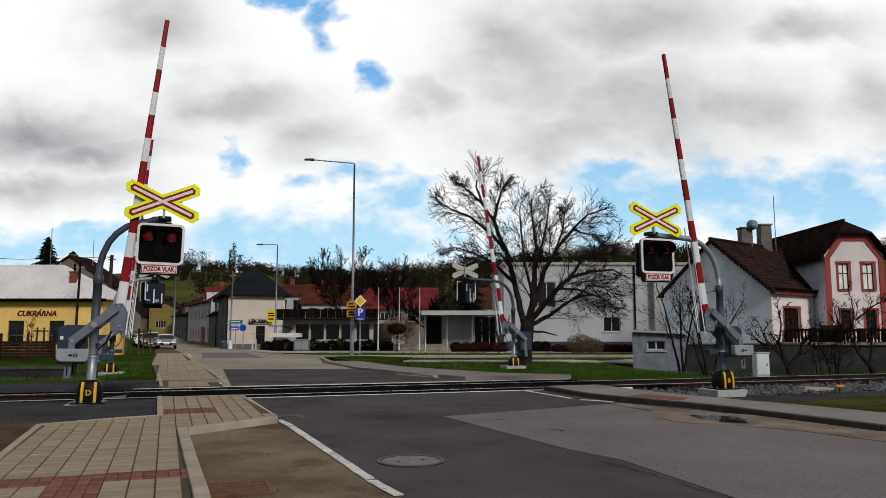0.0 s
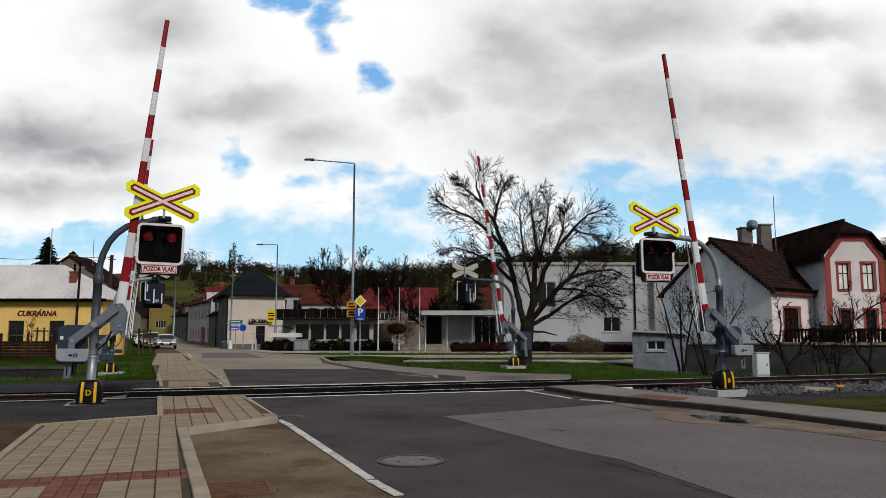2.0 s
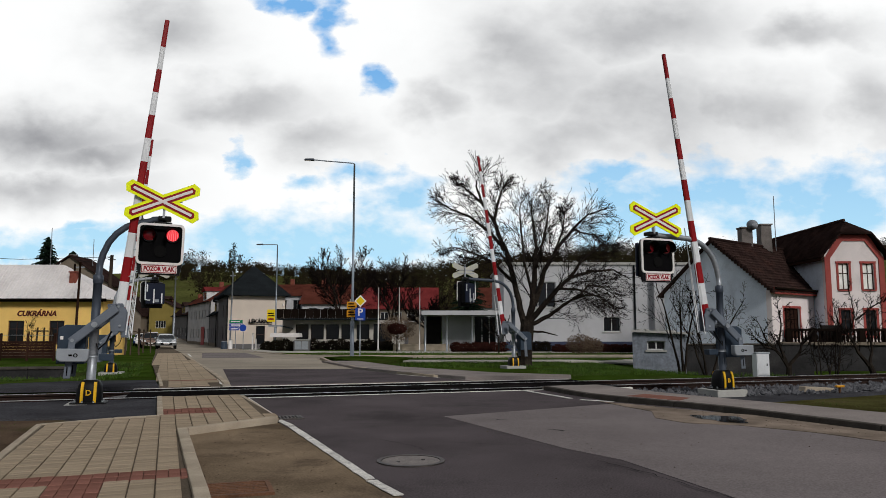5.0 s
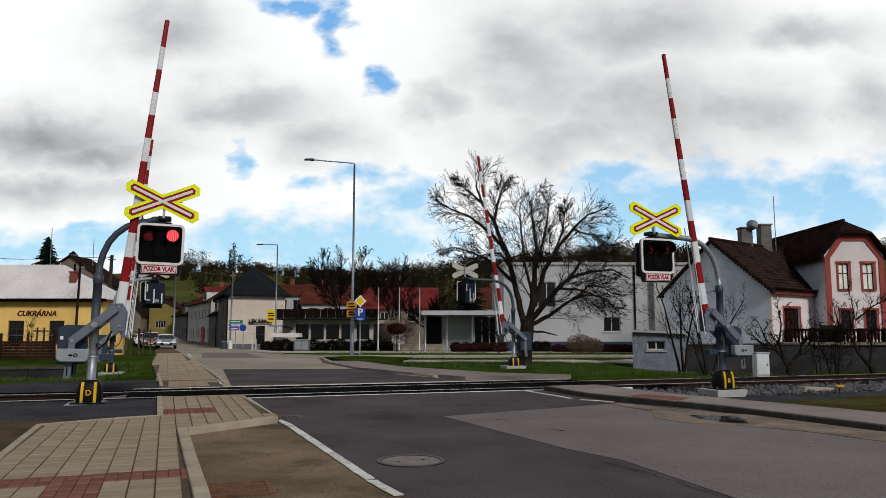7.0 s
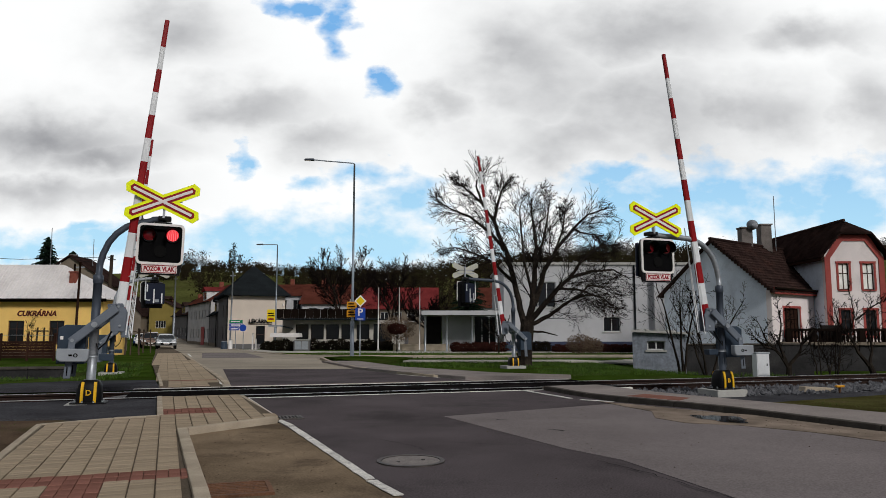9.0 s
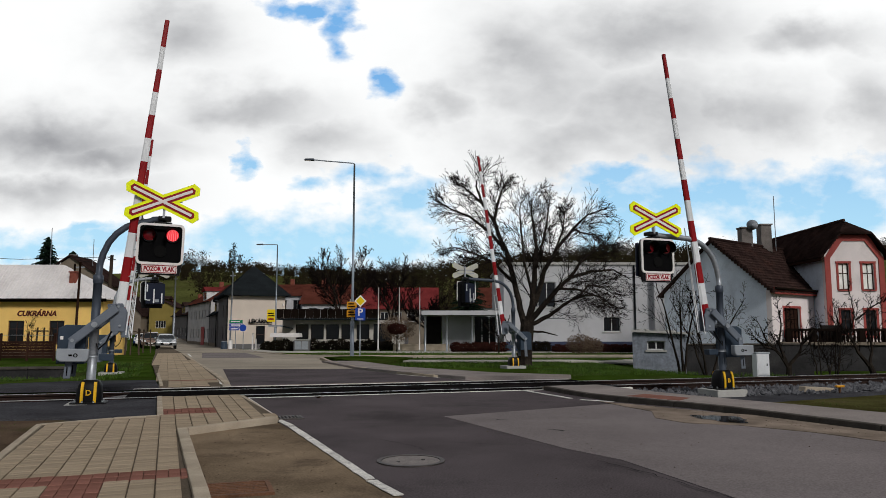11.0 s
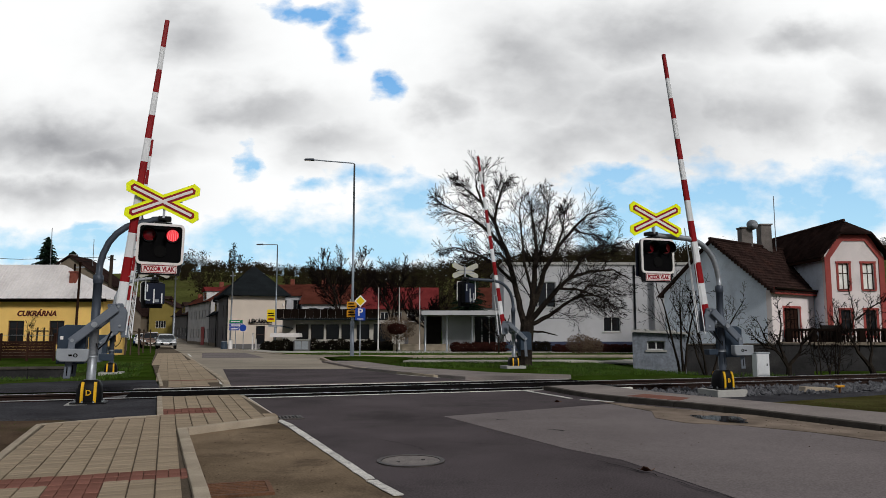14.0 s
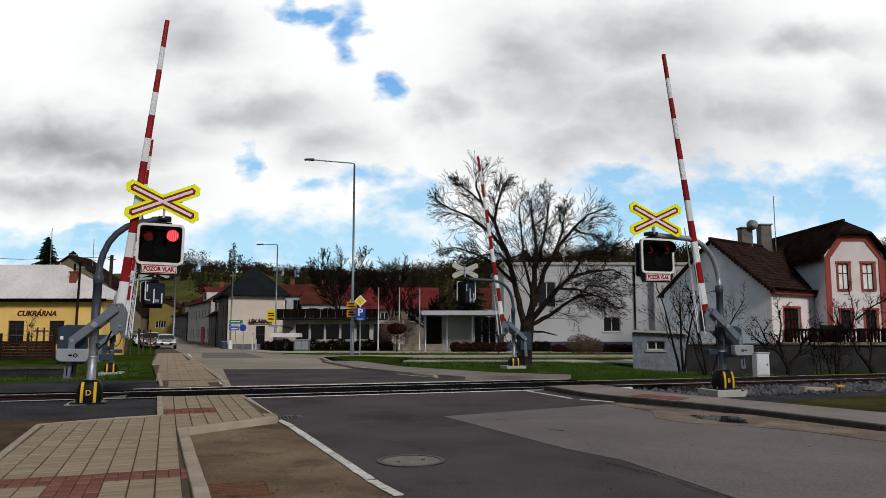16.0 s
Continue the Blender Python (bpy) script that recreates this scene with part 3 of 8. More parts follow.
def build_track():
    root = thing("railway_track", Matrix.Translation(TRACK0) @ Matrix.Rotation(radians(18.3), 4, "Z"), "single railway track with rusty rails and concrete sleepers", "railway track", kind="structure")
    for y in (-0.7535, 0.7535):
        bm = plate([(y + a, b - 0.17) for a, b in rail_profile()], -70, 90, axis="x")
        for f in bm.faces:
            f.material_index = 1 if f.normal.z > 0.6 and f.calc_center_median().z > -0.02 else 0
        part("rail", bm, [RAIL_SIDE, RAIL_HEAD], root, "rusty rail with a polished head")
    me = None
    for i in range(-60, 76):
        x = i * 0.65
        if -6.9 < x < 4.0:
            continue
        if me is None:
            ob = part("sleeper", box((-0.13, -1.25, -0.42), (0.13, 1.25, -0.175), 0.02), TIE, root)
            me = ob.data
        else:
            ob = new("sleeper", me)
            ob.parent = root
        ob.location = (x, 0, 0)
    bm = plate([(-2.7, -0.5), (-1.75, -0.18), (1.75, -0.18), (2.7, -0.5)], -70, 90, axis="x")
    part("ballast_bed", bm, GRAVEL, root, "grey ballast bed")
    stones = bmesh.new()
    rnd = random.Random(4)
    for i in range(9000):
        x = rnd.choice((rnd.uniform(3.6, 16), rnd.uniform(3.6, 26), rnd.uniform(-16, -6.4)))
        y = rnd.uniform(-3.2, 1.9) if rnd.random() < 0.5 else rnd.uniform(-3.0, -1.2)
        z = max(-0.12 if x > 3.4 and y < 0 and rnd.random() < 0.5 else -0.5, -0.18 if abs(y) < 1.75 else -0.18 - (abs(y) - 1.75) * 0.34)
        z = max(z, -0.14) if y < -1.9 else z
        if abs(y) < 1.3 and rnd.random() < 0.55:
            continue
        r = rnd.uniform(0.028, 0.068)
        vs = []
        for k in range(6):
            d = [(1, 0, 0), (-1, 0, 0), (0, 1, 0), (0, -1, 0), (0, 0, 1), (0, 0, -1)][k]
            vs.append(stones.verts.new(Vector((x, y, z + r * 0.5)) + Vector([d[j] * r * rnd.uniform(0.6, 1.3) + rnd.uniform(-0.3, 0.3) * r for j in range(3)])))
        for a, b, c in ((0, 2, 4), (2, 1, 4), (1, 3, 4), (3, 0, 4), (2, 0, 5), (1, 2, 5), (3, 1, 5), (0, 3, 5)):
            stones.faces.new((vs[a], vs[b], vs[c]))
    tagged(part("ballast_stones", stones, STONE, root), "loose grey ballast stones", kind="stuff")
    # crossing panels: outer, inner, outer, with open flangeways
    for lo, hi, name in ((-1.46, -0.83, "outer"), (-0.66, 0.66, "inner"), (0.83, 1.46, "outer")):
        n = 9
        for i in range(n):
            x0 = -6.75 + i * 1.2
            part("rubber_panel", box((x0 + 0.005, lo, -0.16), (x0 + 1.195, hi, 0.004 if name == "inner" else 0.0), 0.012), RUBBER, root)
    for y in (-1.52, 1.52):
        part("edge_beam", box((-6.75, y - 0.055, -0.2), (4.05, y + 0.055, 0.006), 0.01), ROADPAINT, root, "whitish concrete edge beam")
    for x0, x1, s in ((4.05, 5.2, 1), (-7.9, -6.75, -1)):
        part("end_ramp", plate([(x0, -0.2), (x1, -0.2), (x1, -0.17 if s > 0 else -0.03), (x0, -0.03 if s > 0 else -0.17)] if s > 0 else [(x0, -0.2), (x1, -0.2), (x1, -0.03), (x0, -0.17)], -0.5, 0.5), IRON, root, "sloped steel end plate")


build_track()


# ---- barriers with warning lights ----
def cross_outline(w, l, a):
    c, s = math.cos(a), math.sin(a)
    nx, nz = w / s, w / c
    pts = []
    for sx, sz in ((1, 1), (-1, 1), (-1, -1), (1, -1)):
        d = Vector((sx * c, sz * s))
        nrm = Vector((-d.y, d.x))
        trio = [d * (l - w * 0.55) - nrm * w, d * l, d * (l - w * 0.55) + nrm * w]
        notch = {(1, 1): (0, nz), (-1, 1): (-nx, 0), (-1, -1): (0, -nz), (1, -1): (nx, 0)}[(sx, sz)]
        pts += [tuple(t) for t in trio] + [notch]
    return pts


def build_barrier(sx, letter, label, ext=0.0, length=5.75, band=0.415, tilt=7.2, lit=None, aim=0.0, cross=1.0):
    g = thing("crossing_barrier", Matrix(), label, "level crossing barrier", "barriers at the crossing")

    def bx(x0, x1, *rest, **kw):
        x0, x1 = sorted((x0 * sx, x1 * sx))
        return box((x0, rest[0], rest[2]), (x1, rest[1], rest[3]), **kw)

    part("footing", bx(-0.36, 0.42, -0.34, 0.34, -0.35, 0.06, bev=0.02), CONCRETE, g, "pale concrete footing")
    cover = bmesh.new()
    prof = [(0.06, 0.225), (0.12, 0.235), (0.26, 0.235), (0.37, 0.215), (0.45, 0.17), (0.47, 0.12)]
    rings = []
    for z, r in prof:
        rings.append([cover.verts.new((r * x / 0.25, r * y / 0.25, z)) for x, y in rounded(0.44, 0.40, 0.10, n=3)])
    for ra, rb in zip(rings, rings[1:]):
        for k in range(len(ra)):
            cover.faces.new((ra[k], ra[(k + 1) % len(ra)], rb[(k + 1) % len(ra)], rb[k])).smooth = True
    cover.faces.new(rings[-1])
    flange = plate(rounded(0.58, 0.52, 0.06, n=2), 0.06, 0.085, axis="z")
    merge(cover, flange)
    cov = part("base_cover", cover, BLACK, g, "black base cover with yellow bars")
    for k, face in ((-1, -1), (1, -1), (-1, 1), (1, 1)):
        bar = bmesh.new()
        cols = []
        for z, r in ((0.09, 0.24), (0.18, 0.243), (0.27, 0.243), (0.37, 0.222), (0.44, 0.185)):
            x = k * 0.105 * (0.75 + r)
            cols.append([bar.verts.new((x + dx, face * (r * 0.80 + dy), z)) for dx, dy in ((-0.026, 0), (-0.021, 0.018), (0.021, 0.018), (0.026, 0))])
        for ra, rb in zip(cols, cols[1:]):
            for q in range(3):
                bar.faces.new((ra[q], ra[q + 1], rb[q + 1], rb[q]))
        part("yellow_bar", bar, YELLOW, cov, "yellow reflective bar")
    if letter:
        words("letter", letter, 0.13, YELLOW, cov, Matrix.Translation((0, -0.20, 0.25)), 0.006)
    for k in range(8):
        a = math.pi * (k + 0.5) / 4
        part("bolt", tube([(0.24 * math.cos(a), 0.22 * math.sin(a), 0.08), (0.24 * math.cos(a), 0.22 * math.sin(a), 0.115)], 0.018, 6), GALV, cov)

    part("post", tube([(0, 0, 1.36), (0, 0, 2.2)], 0.075, 14), POST_DARK, g, "dark blue-grey steel post")
    part("post_foot", tube([(0, 0, 0.4), (0, 0, 1.36)], 0.078, 14), GALV if sx > 0 else POST_DARK, g, "steel post foot")
    part("collar", tube([(0, 0, 2.16), (0, 0, 2.18), (0, 0, 2.3), (0, 0, 2.32)], [0.07, 0.088, 0.088, 0.065], 14), POST_DARK, g)
    pts = [(0, 2.28), (0.01, 2.5), (0.05, 2.7), (0.13, 2.91), (0.25, 3.08), (0.40, 3.21), (0.57, 3.29), (0.80, 3.34), (0.95 + ext, 3.375), (1.18 + ext, 3.40)]
    part("arch_pipe", tube([(x * sx, 0, z) for x, z in pts], 0.058, 12), POST_DARK if sx > 0 else GALV, g, "bent steel arch pipe")
    part("clamp", bx(1.04 + ext, 1.26 + ext, -0.12, 0.10, 3.36, 3.44, bev=0.015), BLACK, g)
    part("hanger", merge(tube([((1.14 + ext) * sx, -0.02, 3.4), ((1.14 + ext) * sx, -0.02, 3.0)], 0.03, 8), bx(0.98 + ext, 1.28 + ext, -0.10, 0.0, 3.26, 3.33, bev=0.01)), BLACK, g, "black hanger bracket")
    for z in (0.86, 1.42):
        part("clamp_ring", tube([(0, 0, z), (0, 0, z + 0.05)], 0.092, 14), GALV, g)

    cx, cz = (1.10 + ext) * sx, 3.70
    sign = part("warning_cross", plate([(cx + a, cz + b) for a, b in cross_outline(0.116 * cross, 0.705 * cross, radians(24.5))], -0.15, -0.13), [FLUO], g, "red and white warning cross with fluorescent yellow border")
    part("cross_red", plate([(cx + a, cz + b) for a, b in cross_outline(0.064 * cross, 0.615 * cross, radians(24.5))], -0.155, -0.1505), SIGN_RED, sign)
    part("cross_white", plate([(cx + a, cz + b) for a, b in cross_outline(0.025 * cross, 0.565 * cross, radians(24.5))], -0.160, -0.1555), SIGN_WHITE, sign)
    back = bx(1.11 + ext, 1.15 + ext, -0.128, -0.05, 3.40, 3.85)
    for z in (3.6, 3.72):
        box((cx - 0.34, -0.128, z - 0.015), (cx + 0.34, -0.10, z + 0.015), bm=back)
    part("cross_bracket", back, GALV, sign)
    part("cross_back", plate([(cx + a, cz + b) for a, b in cross_outline(0.116 * cross, 0.705 * cross, radians(24.5))], -0.128, -0.124), SIGN_BACK, sign, "pale grey back of the cross")

    # lamp head
    hx, hz = (1.11 + ext) * sx, 2.91
    body = plate(rounded(0.79, 0.72, 0.08, hx, hz), -0.17, -0.09)
    plate([(hx - 0.39, hz - 0.33), (hx + 0.39, hz - 0.33), (hx + 0.35, hz - 0.56), (hx - 0.35, hz - 0.56)], -0.165, -0.09, body)
    box((hx - 0.30, -0.09, hz - 0.45), (hx + 0.30, 0.10, hz + 0.27), 0.03, bm=body)
    head = part("lamp_head", body, BLACK, g, "black lamp head with a white rim")
    part("rim", ring_frame(rounded(0.81, 0.75, 0.09, hx, hz), rounded(0.725, 0.665, 0.055, hx, hz), -0.195, -0.165), SIGN_WHITE, head, "white rim")
    part("face_plate", plate(rounded(0.725, 0.665, 0.055, hx, hz), -0.176, -0.1705), MATT, head)
    sign2 = part("caption_plate", plate(rounded(0.61, 0.155, 0.012, hx, hz - 0.455), -0.185, -0.170), SIGN_WHITE, g, "white plate with red frame and letters")
    part("plate_frame", ring_frame(rounded(0.595, 0.142, 0.012, hx, hz - 0.455), rounded(0.568, 0.114, 0.008, hx, hz - 0.455), -0.189, -0.1855), SIGN_RED, sign2)
    words("lettering", "POZOR VLAK", 0.112, SIGN_RED, sign2, Matrix.Translation((hx, -0.1865, hz - 0.457)), 0.003, 0.53, 0.05)
    discs = []
    for k in (-1, 1):
        lx = hx + k * 0.20
        lz = hz + 0.165
        hood = bmesh.new()
        n = 14
        arcs = []
        for y, r in ((-0.176, 0.135), (-0.29, 0.132), (-0.38, 0.128)):
            arcs.append([[hood.verts.new((lx + rr * math.cos(a), y, lz + rr * math.sin(a))) for a in (radians(-50 + 280 * q / n) for q in range(n + 1))] for rr in (r, r - 0.008)])
        for j in range(2):
            for layer in (0, 1):
                for q in range(n):
                    hood.faces.new((arcs[j][layer][q], arcs[j][layer][q + 1], arcs[j + 1][layer][q + 1], arcs[j + 1][layer][q]))
        part("hood", hood, MATT, head, "black hood over the lamp")
        part("lamp_ring", ring_frame([(lx + 0.13 * math.cos(a), lz + 0.13 * math.sin(a)) for a in (2 * math.pi * q / 24 for q in range(24))], [(lx + 0.112 * math.cos(a), lz + 0.112 * math.sin(a)) for a in (2 * math.pi * q / 24 for q in range(24))], -0.205, -0.174), BLACK, head)
        disc = bmesh.new()
        prof2 = [(0.0, -0.022), (0.04, -0.020), (0.075, -0.014), (0.108, -0.002)]
        for side, mi in ((1, 0), (-1, 1)):
            last = None
            for r, y in prof2:
                cur = [disc.verts.new((r * math.cos(a), side * y, r * math.sin(a))) for a in (2 * math.pi * q / 20 for q in range(20))]
                if last:
                    for q in range(20):
                        f = disc.faces.new((last[q], last[(q + 1) % 20], cur[(q + 1) % 20], cur[q]))
                        f.material_index, f.smooth = mi, True
                last = cur
        bmesh.ops.remove_doubles(disc, verts=disc.verts, dist=1e-5)
        d = part("lens", disc, [lit or LENS_ON, LENS_OFF], head, "round red warning lens")
        d.matrix_basis = pose(lx, -0.20, lz, 0, 0, 180)
        discs.append((d, lx, lz))
    lens = [(hx + 0.105 * math.cos(a), hz - 0.13 + 0.105 * math.sin(a)) for a in (2 * math.pi * q / 24 for q in range(24))]
    part("dark_lens", plate(lens, -0.20, -0.174), LENS_CLEAR, head, "unlit dark lens")
    # back of the lamp head: dark blue box, hanging pipe, pale slots
    part("back_box", box((hx - 0.33, 0.10, hz - 0.42), (hx + 0.33, 0.17, hz + 0.30), 0.02), NAVY, head, "dark blue rear box")
    part("drop_pipe", tube([(hx - 0.36 * sx, 0.16, 3.42), (hx - 0.36 * sx, 0.16, hz + 0.10), (hx - 0.36 * sx, 0.16, hz - 0.28), (hx - 0.20 * sx, 0.19, hz - 0.30)], 0.022, 8), BOOM_WHITE, head, "pale hanging pipe")
    for x, z0, z1 in ((-0.22, -0.40, -0.05), (0.06, -0.40, 0.10), (0.30, 0.0, 0.26)):
        part("slot_strip", box((hx + x - 0.022, 0.171, hz + z0), (hx + x + 0.022, 0.182, hz + z1)), BOOM_WHITE, head)
    part("rear_label", box((hx - 0.12, 0.171, hz - 0.36), (hx + 0.02, 0.176, hz - 0.26)), WEIGHT_GREY, head)
    part("crest", bx(1.02 + ext, 1.20 + ext, -0.24, -0.17, 3.17, 3.22, bev=0.01), MATT, head)

    if aim:
        pivot = Matrix.Translation((hx, -0.02, 0))
        for ob in (head, sign2):
            ob.matrix_basis = pivot @ Matrix.Rotation(radians(aim), 4, "Z") @ pivot.inverted()

    # drive cabinet, levers, counterweight
    cab = plate([(x * sx, z) for x, z in ((-0.58, 0.74), (-0.13, 0.74), (-0.13, 1.42), (-0.46, 1.42), (-0.58, 1.36))], 0.02, 0.36, bev=0.012)
    cabinet = part("drive_cabinet", cab, CAB_BLUE, g, "dark blue-grey drive cabinet")
    part("badge", bx(-0.54, -0.49, 0.010, 0.018, 1.16, 1.22), SIGN_WHITE, cabinet, "small white label")
    part("side_box", bx(0.10, 0.34, -0.02, 0.16, 0.80, 0.92, bev=0.015), CAB_BLUE, g)
    for y in (-0.20, 0.40):
        d = Vector((-0.66, 0, -0.58)).normalized()
        nrm = Vector((d.z, 0, -d.x)) * 0.075
        a, b = Vector((0.36, 0, 1.74)), Vector((-0.34, 0, 1.12))
        lev = plate([((p.x) * sx, p.z) for p in (a + nrm, a - nrm, b - nrm, b + nrm)], y - 0.035, y + 0.035, bev=0.012)
        part("lever_arm", lev, ARM_GREY, g, "grey sloping lever arm")
        part("hinge_pin", tube([(-0.31 * sx, y - 0.06, 1.15), (-0.31 * sx, y + 0.06, 1.15)], 0.03, 10), GALV, g)
        link = plate([(x * sx, z) for x, z in ((-0.36, 1.18), (-0.25, 1.18), (-0.30, 0.50), (-0.41, 0.50))], y - 0.055, y - 0.037, bev=0.006)
        part("link_bar", link, ARM_GREY, g)
        part("link_slot", bx(-0.365, -0.345, y - 0.0585, y - 0.054, 0.55, 0.70), MATT, g)
    w = bmesh.new()
    merge(w, plate([(x * sx, z) for x, z in ((-0.52, 1.01), (-0.02, 1.01), (-0.02, 0.84), (-0.06, 0.79), (-0.46, 0.79), (-0.52, 0.84))], -0.40, -0.262, bev=0.012))
    weight = part("counterweight", w, WEIGHT_GREY, g, "pale grey counterweight with a dark round mark")
    ang = [2 * math.pi * q / 16 for q in range(16)]
    part("mark_ring", ring_frame([((-0.22) * sx + 0.035 * math.cos(a), 0.90 + 0.035 * math.sin(a)) for a in ang], [((-0.22) * sx + 0.02 * math.cos(a), 0.90 + 0.02 * math.sin(a)) for a in ang], -0.405, -0.4005), MATT, weight)
    part("mark_bar", bx(-0.33, -0.27, -0.405, -0.4005, 0.885, 0.915), MATT, weight)
    part("cross_shaft", tube([(0.02 * sx, -0.26, 1.43), (0.02 * sx, 0.44, 1.43)], 0.05, 12), GALV, g)

    # boom
    br = plate([(x * sx, z) for x, z in ((0.20, 1.80), (0.44, 1.82), (0.52, 1.66), (0.50, 1.32), (0.28, 1.32))], -0.15, -0.11, bev=0.006)
    plate([(x * sx, z) for x, z in ((0.20, 1.80), (0.44, 1.82), (0.52, 1.66), (0.50, 1.32), (0.28, 1.32))], 0.05, 0.09, br, bev=0.006)
    box((min(0.2 * sx, 0.46 * sx), -0.15, 1.74), (max(0.2 * sx, 0.46 * sx), 0.09, 1.80), 0.006, bm=br)
    part("boom_bracket", br, ARM_GREY, g, "grey boom bracket")
    for x, z in ((0.27, 1.76), (0.38, 1.76), (0.42, 1.42)):
        part("bolt", tube([(x * sx, -0.175, z), (x * sx, -0.148, z)], 0.022, 6), GALV, g)
    lean = radians(tilt)
    d = Vector((math.sin(lean) * sx, 0, math.cos(lean)))
    s = Vector((d.z, 0, -d.x))
    p0 = Vector((0.37 * sx, -0.03, 1.42))
    ends = [0.0] + [length - 0.09 - band * i for i in range(12, 0, -1)] + [length]
    boom = part("boom", tube([p0 + d * 0.05, p0 + d * (length - 0.06)], [0.03, 0.02], 6), BOOM_WHITE, g, "raised boom with red and white bands")
    for i, (a, b) in enumerate(zip(ends, ends[1:])):
        red = (len(ends) - 2 - i) % 2 == 0
        bm = bmesh.new()
        rr = []
        for t in (a, b):
            hw = 0.085 - 0.045 * t / length
            hd = 0.050 - 0.018 * t / length
            rr.append([bm.verts.new(p0 + d * t + s * u * hw + Vector((0, v * hd, 0))) for u, v in ((-1, -0.6), (-0.6, -1), (0.6, -1), (1, -0.6), (1, 0.6), (0.6, 1), (-0.6, 1), (-1, 0.6))])
        for k in range(8):
            bm.faces.new((rr[0][k], rr[0][(k + 1) % 8], rr[1][(k + 1) % 8], rr[1][k]))
        bm.faces.new(rr[0])
        bm.faces.new(list(reversed(rr[1])))
        bmesh.ops.recalc_face_normals(bm, faces=bm.faces)
        part("red_band" if red else "white_band", bm, BOOM_RED if red else BOOM_WHITE, boom)
    for off, y, t0, t1 in ((0.17, -0.10, -0.15, 1.75), (0.14, 0.10, -0.1, 2.2), (0.25, 0.02, -0.1, 1.5)):
        q = s * (off if s.x * sx > 0 else -off)
        part("stay_rod", tube([p0 + q + d * t0 + Vector((0, y, 0)), p0 + q * 0.8 + d * t1 + Vector((0, y, 0))], 0.011, 6), BOOM_WHITE, g, "thin white stay rod")
    for t in (0.9, 1.4):
        q = s * (0.17 if s.x * sx > 0 else -0.17)
        part("rod_tie", tube([p0 + d * t, p0 + q + d * t + Vector((0, -0.1, 0))], 0.012, 6), BOOM_WHITE, g)
    # cable hose
    part("cable", tube([(0.30 * sx, -0.12, 1.34), (0.22 * sx, -0.2, 1.12), (0.10 * sx, -0.16, 1.0), (0.06 * sx, -0.10, 1.1)], 0.014, 6), BLACK, g)
    return g, discs


FACE = Matrix.Rotation(radians(18.3), 4, "Z")
TURN = Matrix.Rotation(radians(198.3), 4, "Z")
barrier_left, LENSES_LEFT = build_barrier(1, "D", "raised striped barrier with lamp head and warning cross, cover lettered D", -0.10, 5.8, 0.447, 4.9)
barrier_right, LENSES_RIGHT = build_barrier(-1, "B", "raised striped barrier with pale arch and cover lettered B, on ballast", 0.58, 6.12, 0.462, 8.4, LENS_DIM)
far_right, _ = build_barrier(1, "", "raised striped barrier beyond the track, beside a bare tree", 0.78, 6.75, 0.50, 8.7, None, 40, 0.8)
far_right.matrix_basis = (Matrix.Translation((2.67, 28.0, -0.17)) @ TURN)
far_left, _ = build_barrier(-1, "", "raised striped barrier beyond the track", 0.15, 7.0, 0.52, 5.2, None, 25, 0.8)
far_left.matrix_basis = Matrix.Translation((-11.4, 25.5, -0.27)) @ TURN
tagged(far_left, "raised striped barrier beyond the track, standing on grass")
for far in (far_left, far_right):
    for ob in far.children:
        if ob.name.startswith("footing"):
            ob.location.z = 0.09
barrier_left.matrix_basis = Matrix.Translation((-6.21, 13.1, -0.03)) @ FACE @ pose(0, 0, 0, 0, 1.2, 0)
barrier_right.matrix_basis = Matrix.Translation((6.13, 16.30, -0.03)) @ FACE


# ---- more materials ----
PLASTER_YELLOW = surface("yellow_plaster", (0.92, 0.60, 0.19), 0.9, tone=0.08, s1=0.5, grain=0.06, s2=40, bump=0.15, stain=(0.78, 0.50, 0.16), amount=0.35, s3=0.4, spec=0.0)
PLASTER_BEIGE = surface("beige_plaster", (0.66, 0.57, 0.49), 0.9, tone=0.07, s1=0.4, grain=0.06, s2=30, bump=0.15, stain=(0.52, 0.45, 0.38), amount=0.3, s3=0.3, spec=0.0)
PLASTER_WHITE = surface("white_plaster", (0.48, 0.48, 0.50), 0.9, tone=0.1, s1=0.4, grain=0.07, s2=30, bump=0.2, stain=(0.33, 0.32, 0.31), amount=0.6, s3=0.5, spec=0.0)
PLASTER_PINK = surface("pinkish_white_plaster", (0.78, 0.70, 0.69), 0.9, tone=0.08, s1=0.6, grain=0.07, s2=30, bump=0.2, stain=(0.42, 0.36, 0.35), amount=0.4, s3=0.5, spec=0.0)
# Mottled plaster of left-facing walls; the sky's blue shade is put into the colour.
PLASTER_BLUE_SHADE = surface("shade_blue_plaster", (0.74, 0.80, 0.90), 0.92, tone=0.14, s1=0.5, grain=0.1, s2=25, bump=0.3, stain=(0.44, 0.47, 0.55), amount=0.8, s3=0.7, spec=0.0)
PLASTER_BROWN = surface("brown_grey_plaster", (0.20, 0.165, 0.13), 0.95, tone=0.15, s1=0.5, grain=0.1, s2=25, bump=0.3, spec=0.0)
PLASTER_OLIVE = surface("ochre_plaster", (0.24, 0.185, 0.055), 0.92, tone=0.12, s1=0.4, grain=0.08, s2=25, bump=0.2, spec=0.0)
# Dull grey render; also puts shade into the pharmacy's left wall.
PLASTER_DULL = surface("grey_and_shaded_plaster", (0.16, 0.152, 0.155), 0.92, tone=0.15, s1=0.4, grain=0.1, s2=25, bump=0.2, stain=(0.10, 0.095, 0.09), amount=0.5, s3=0.4, spec=0.0)
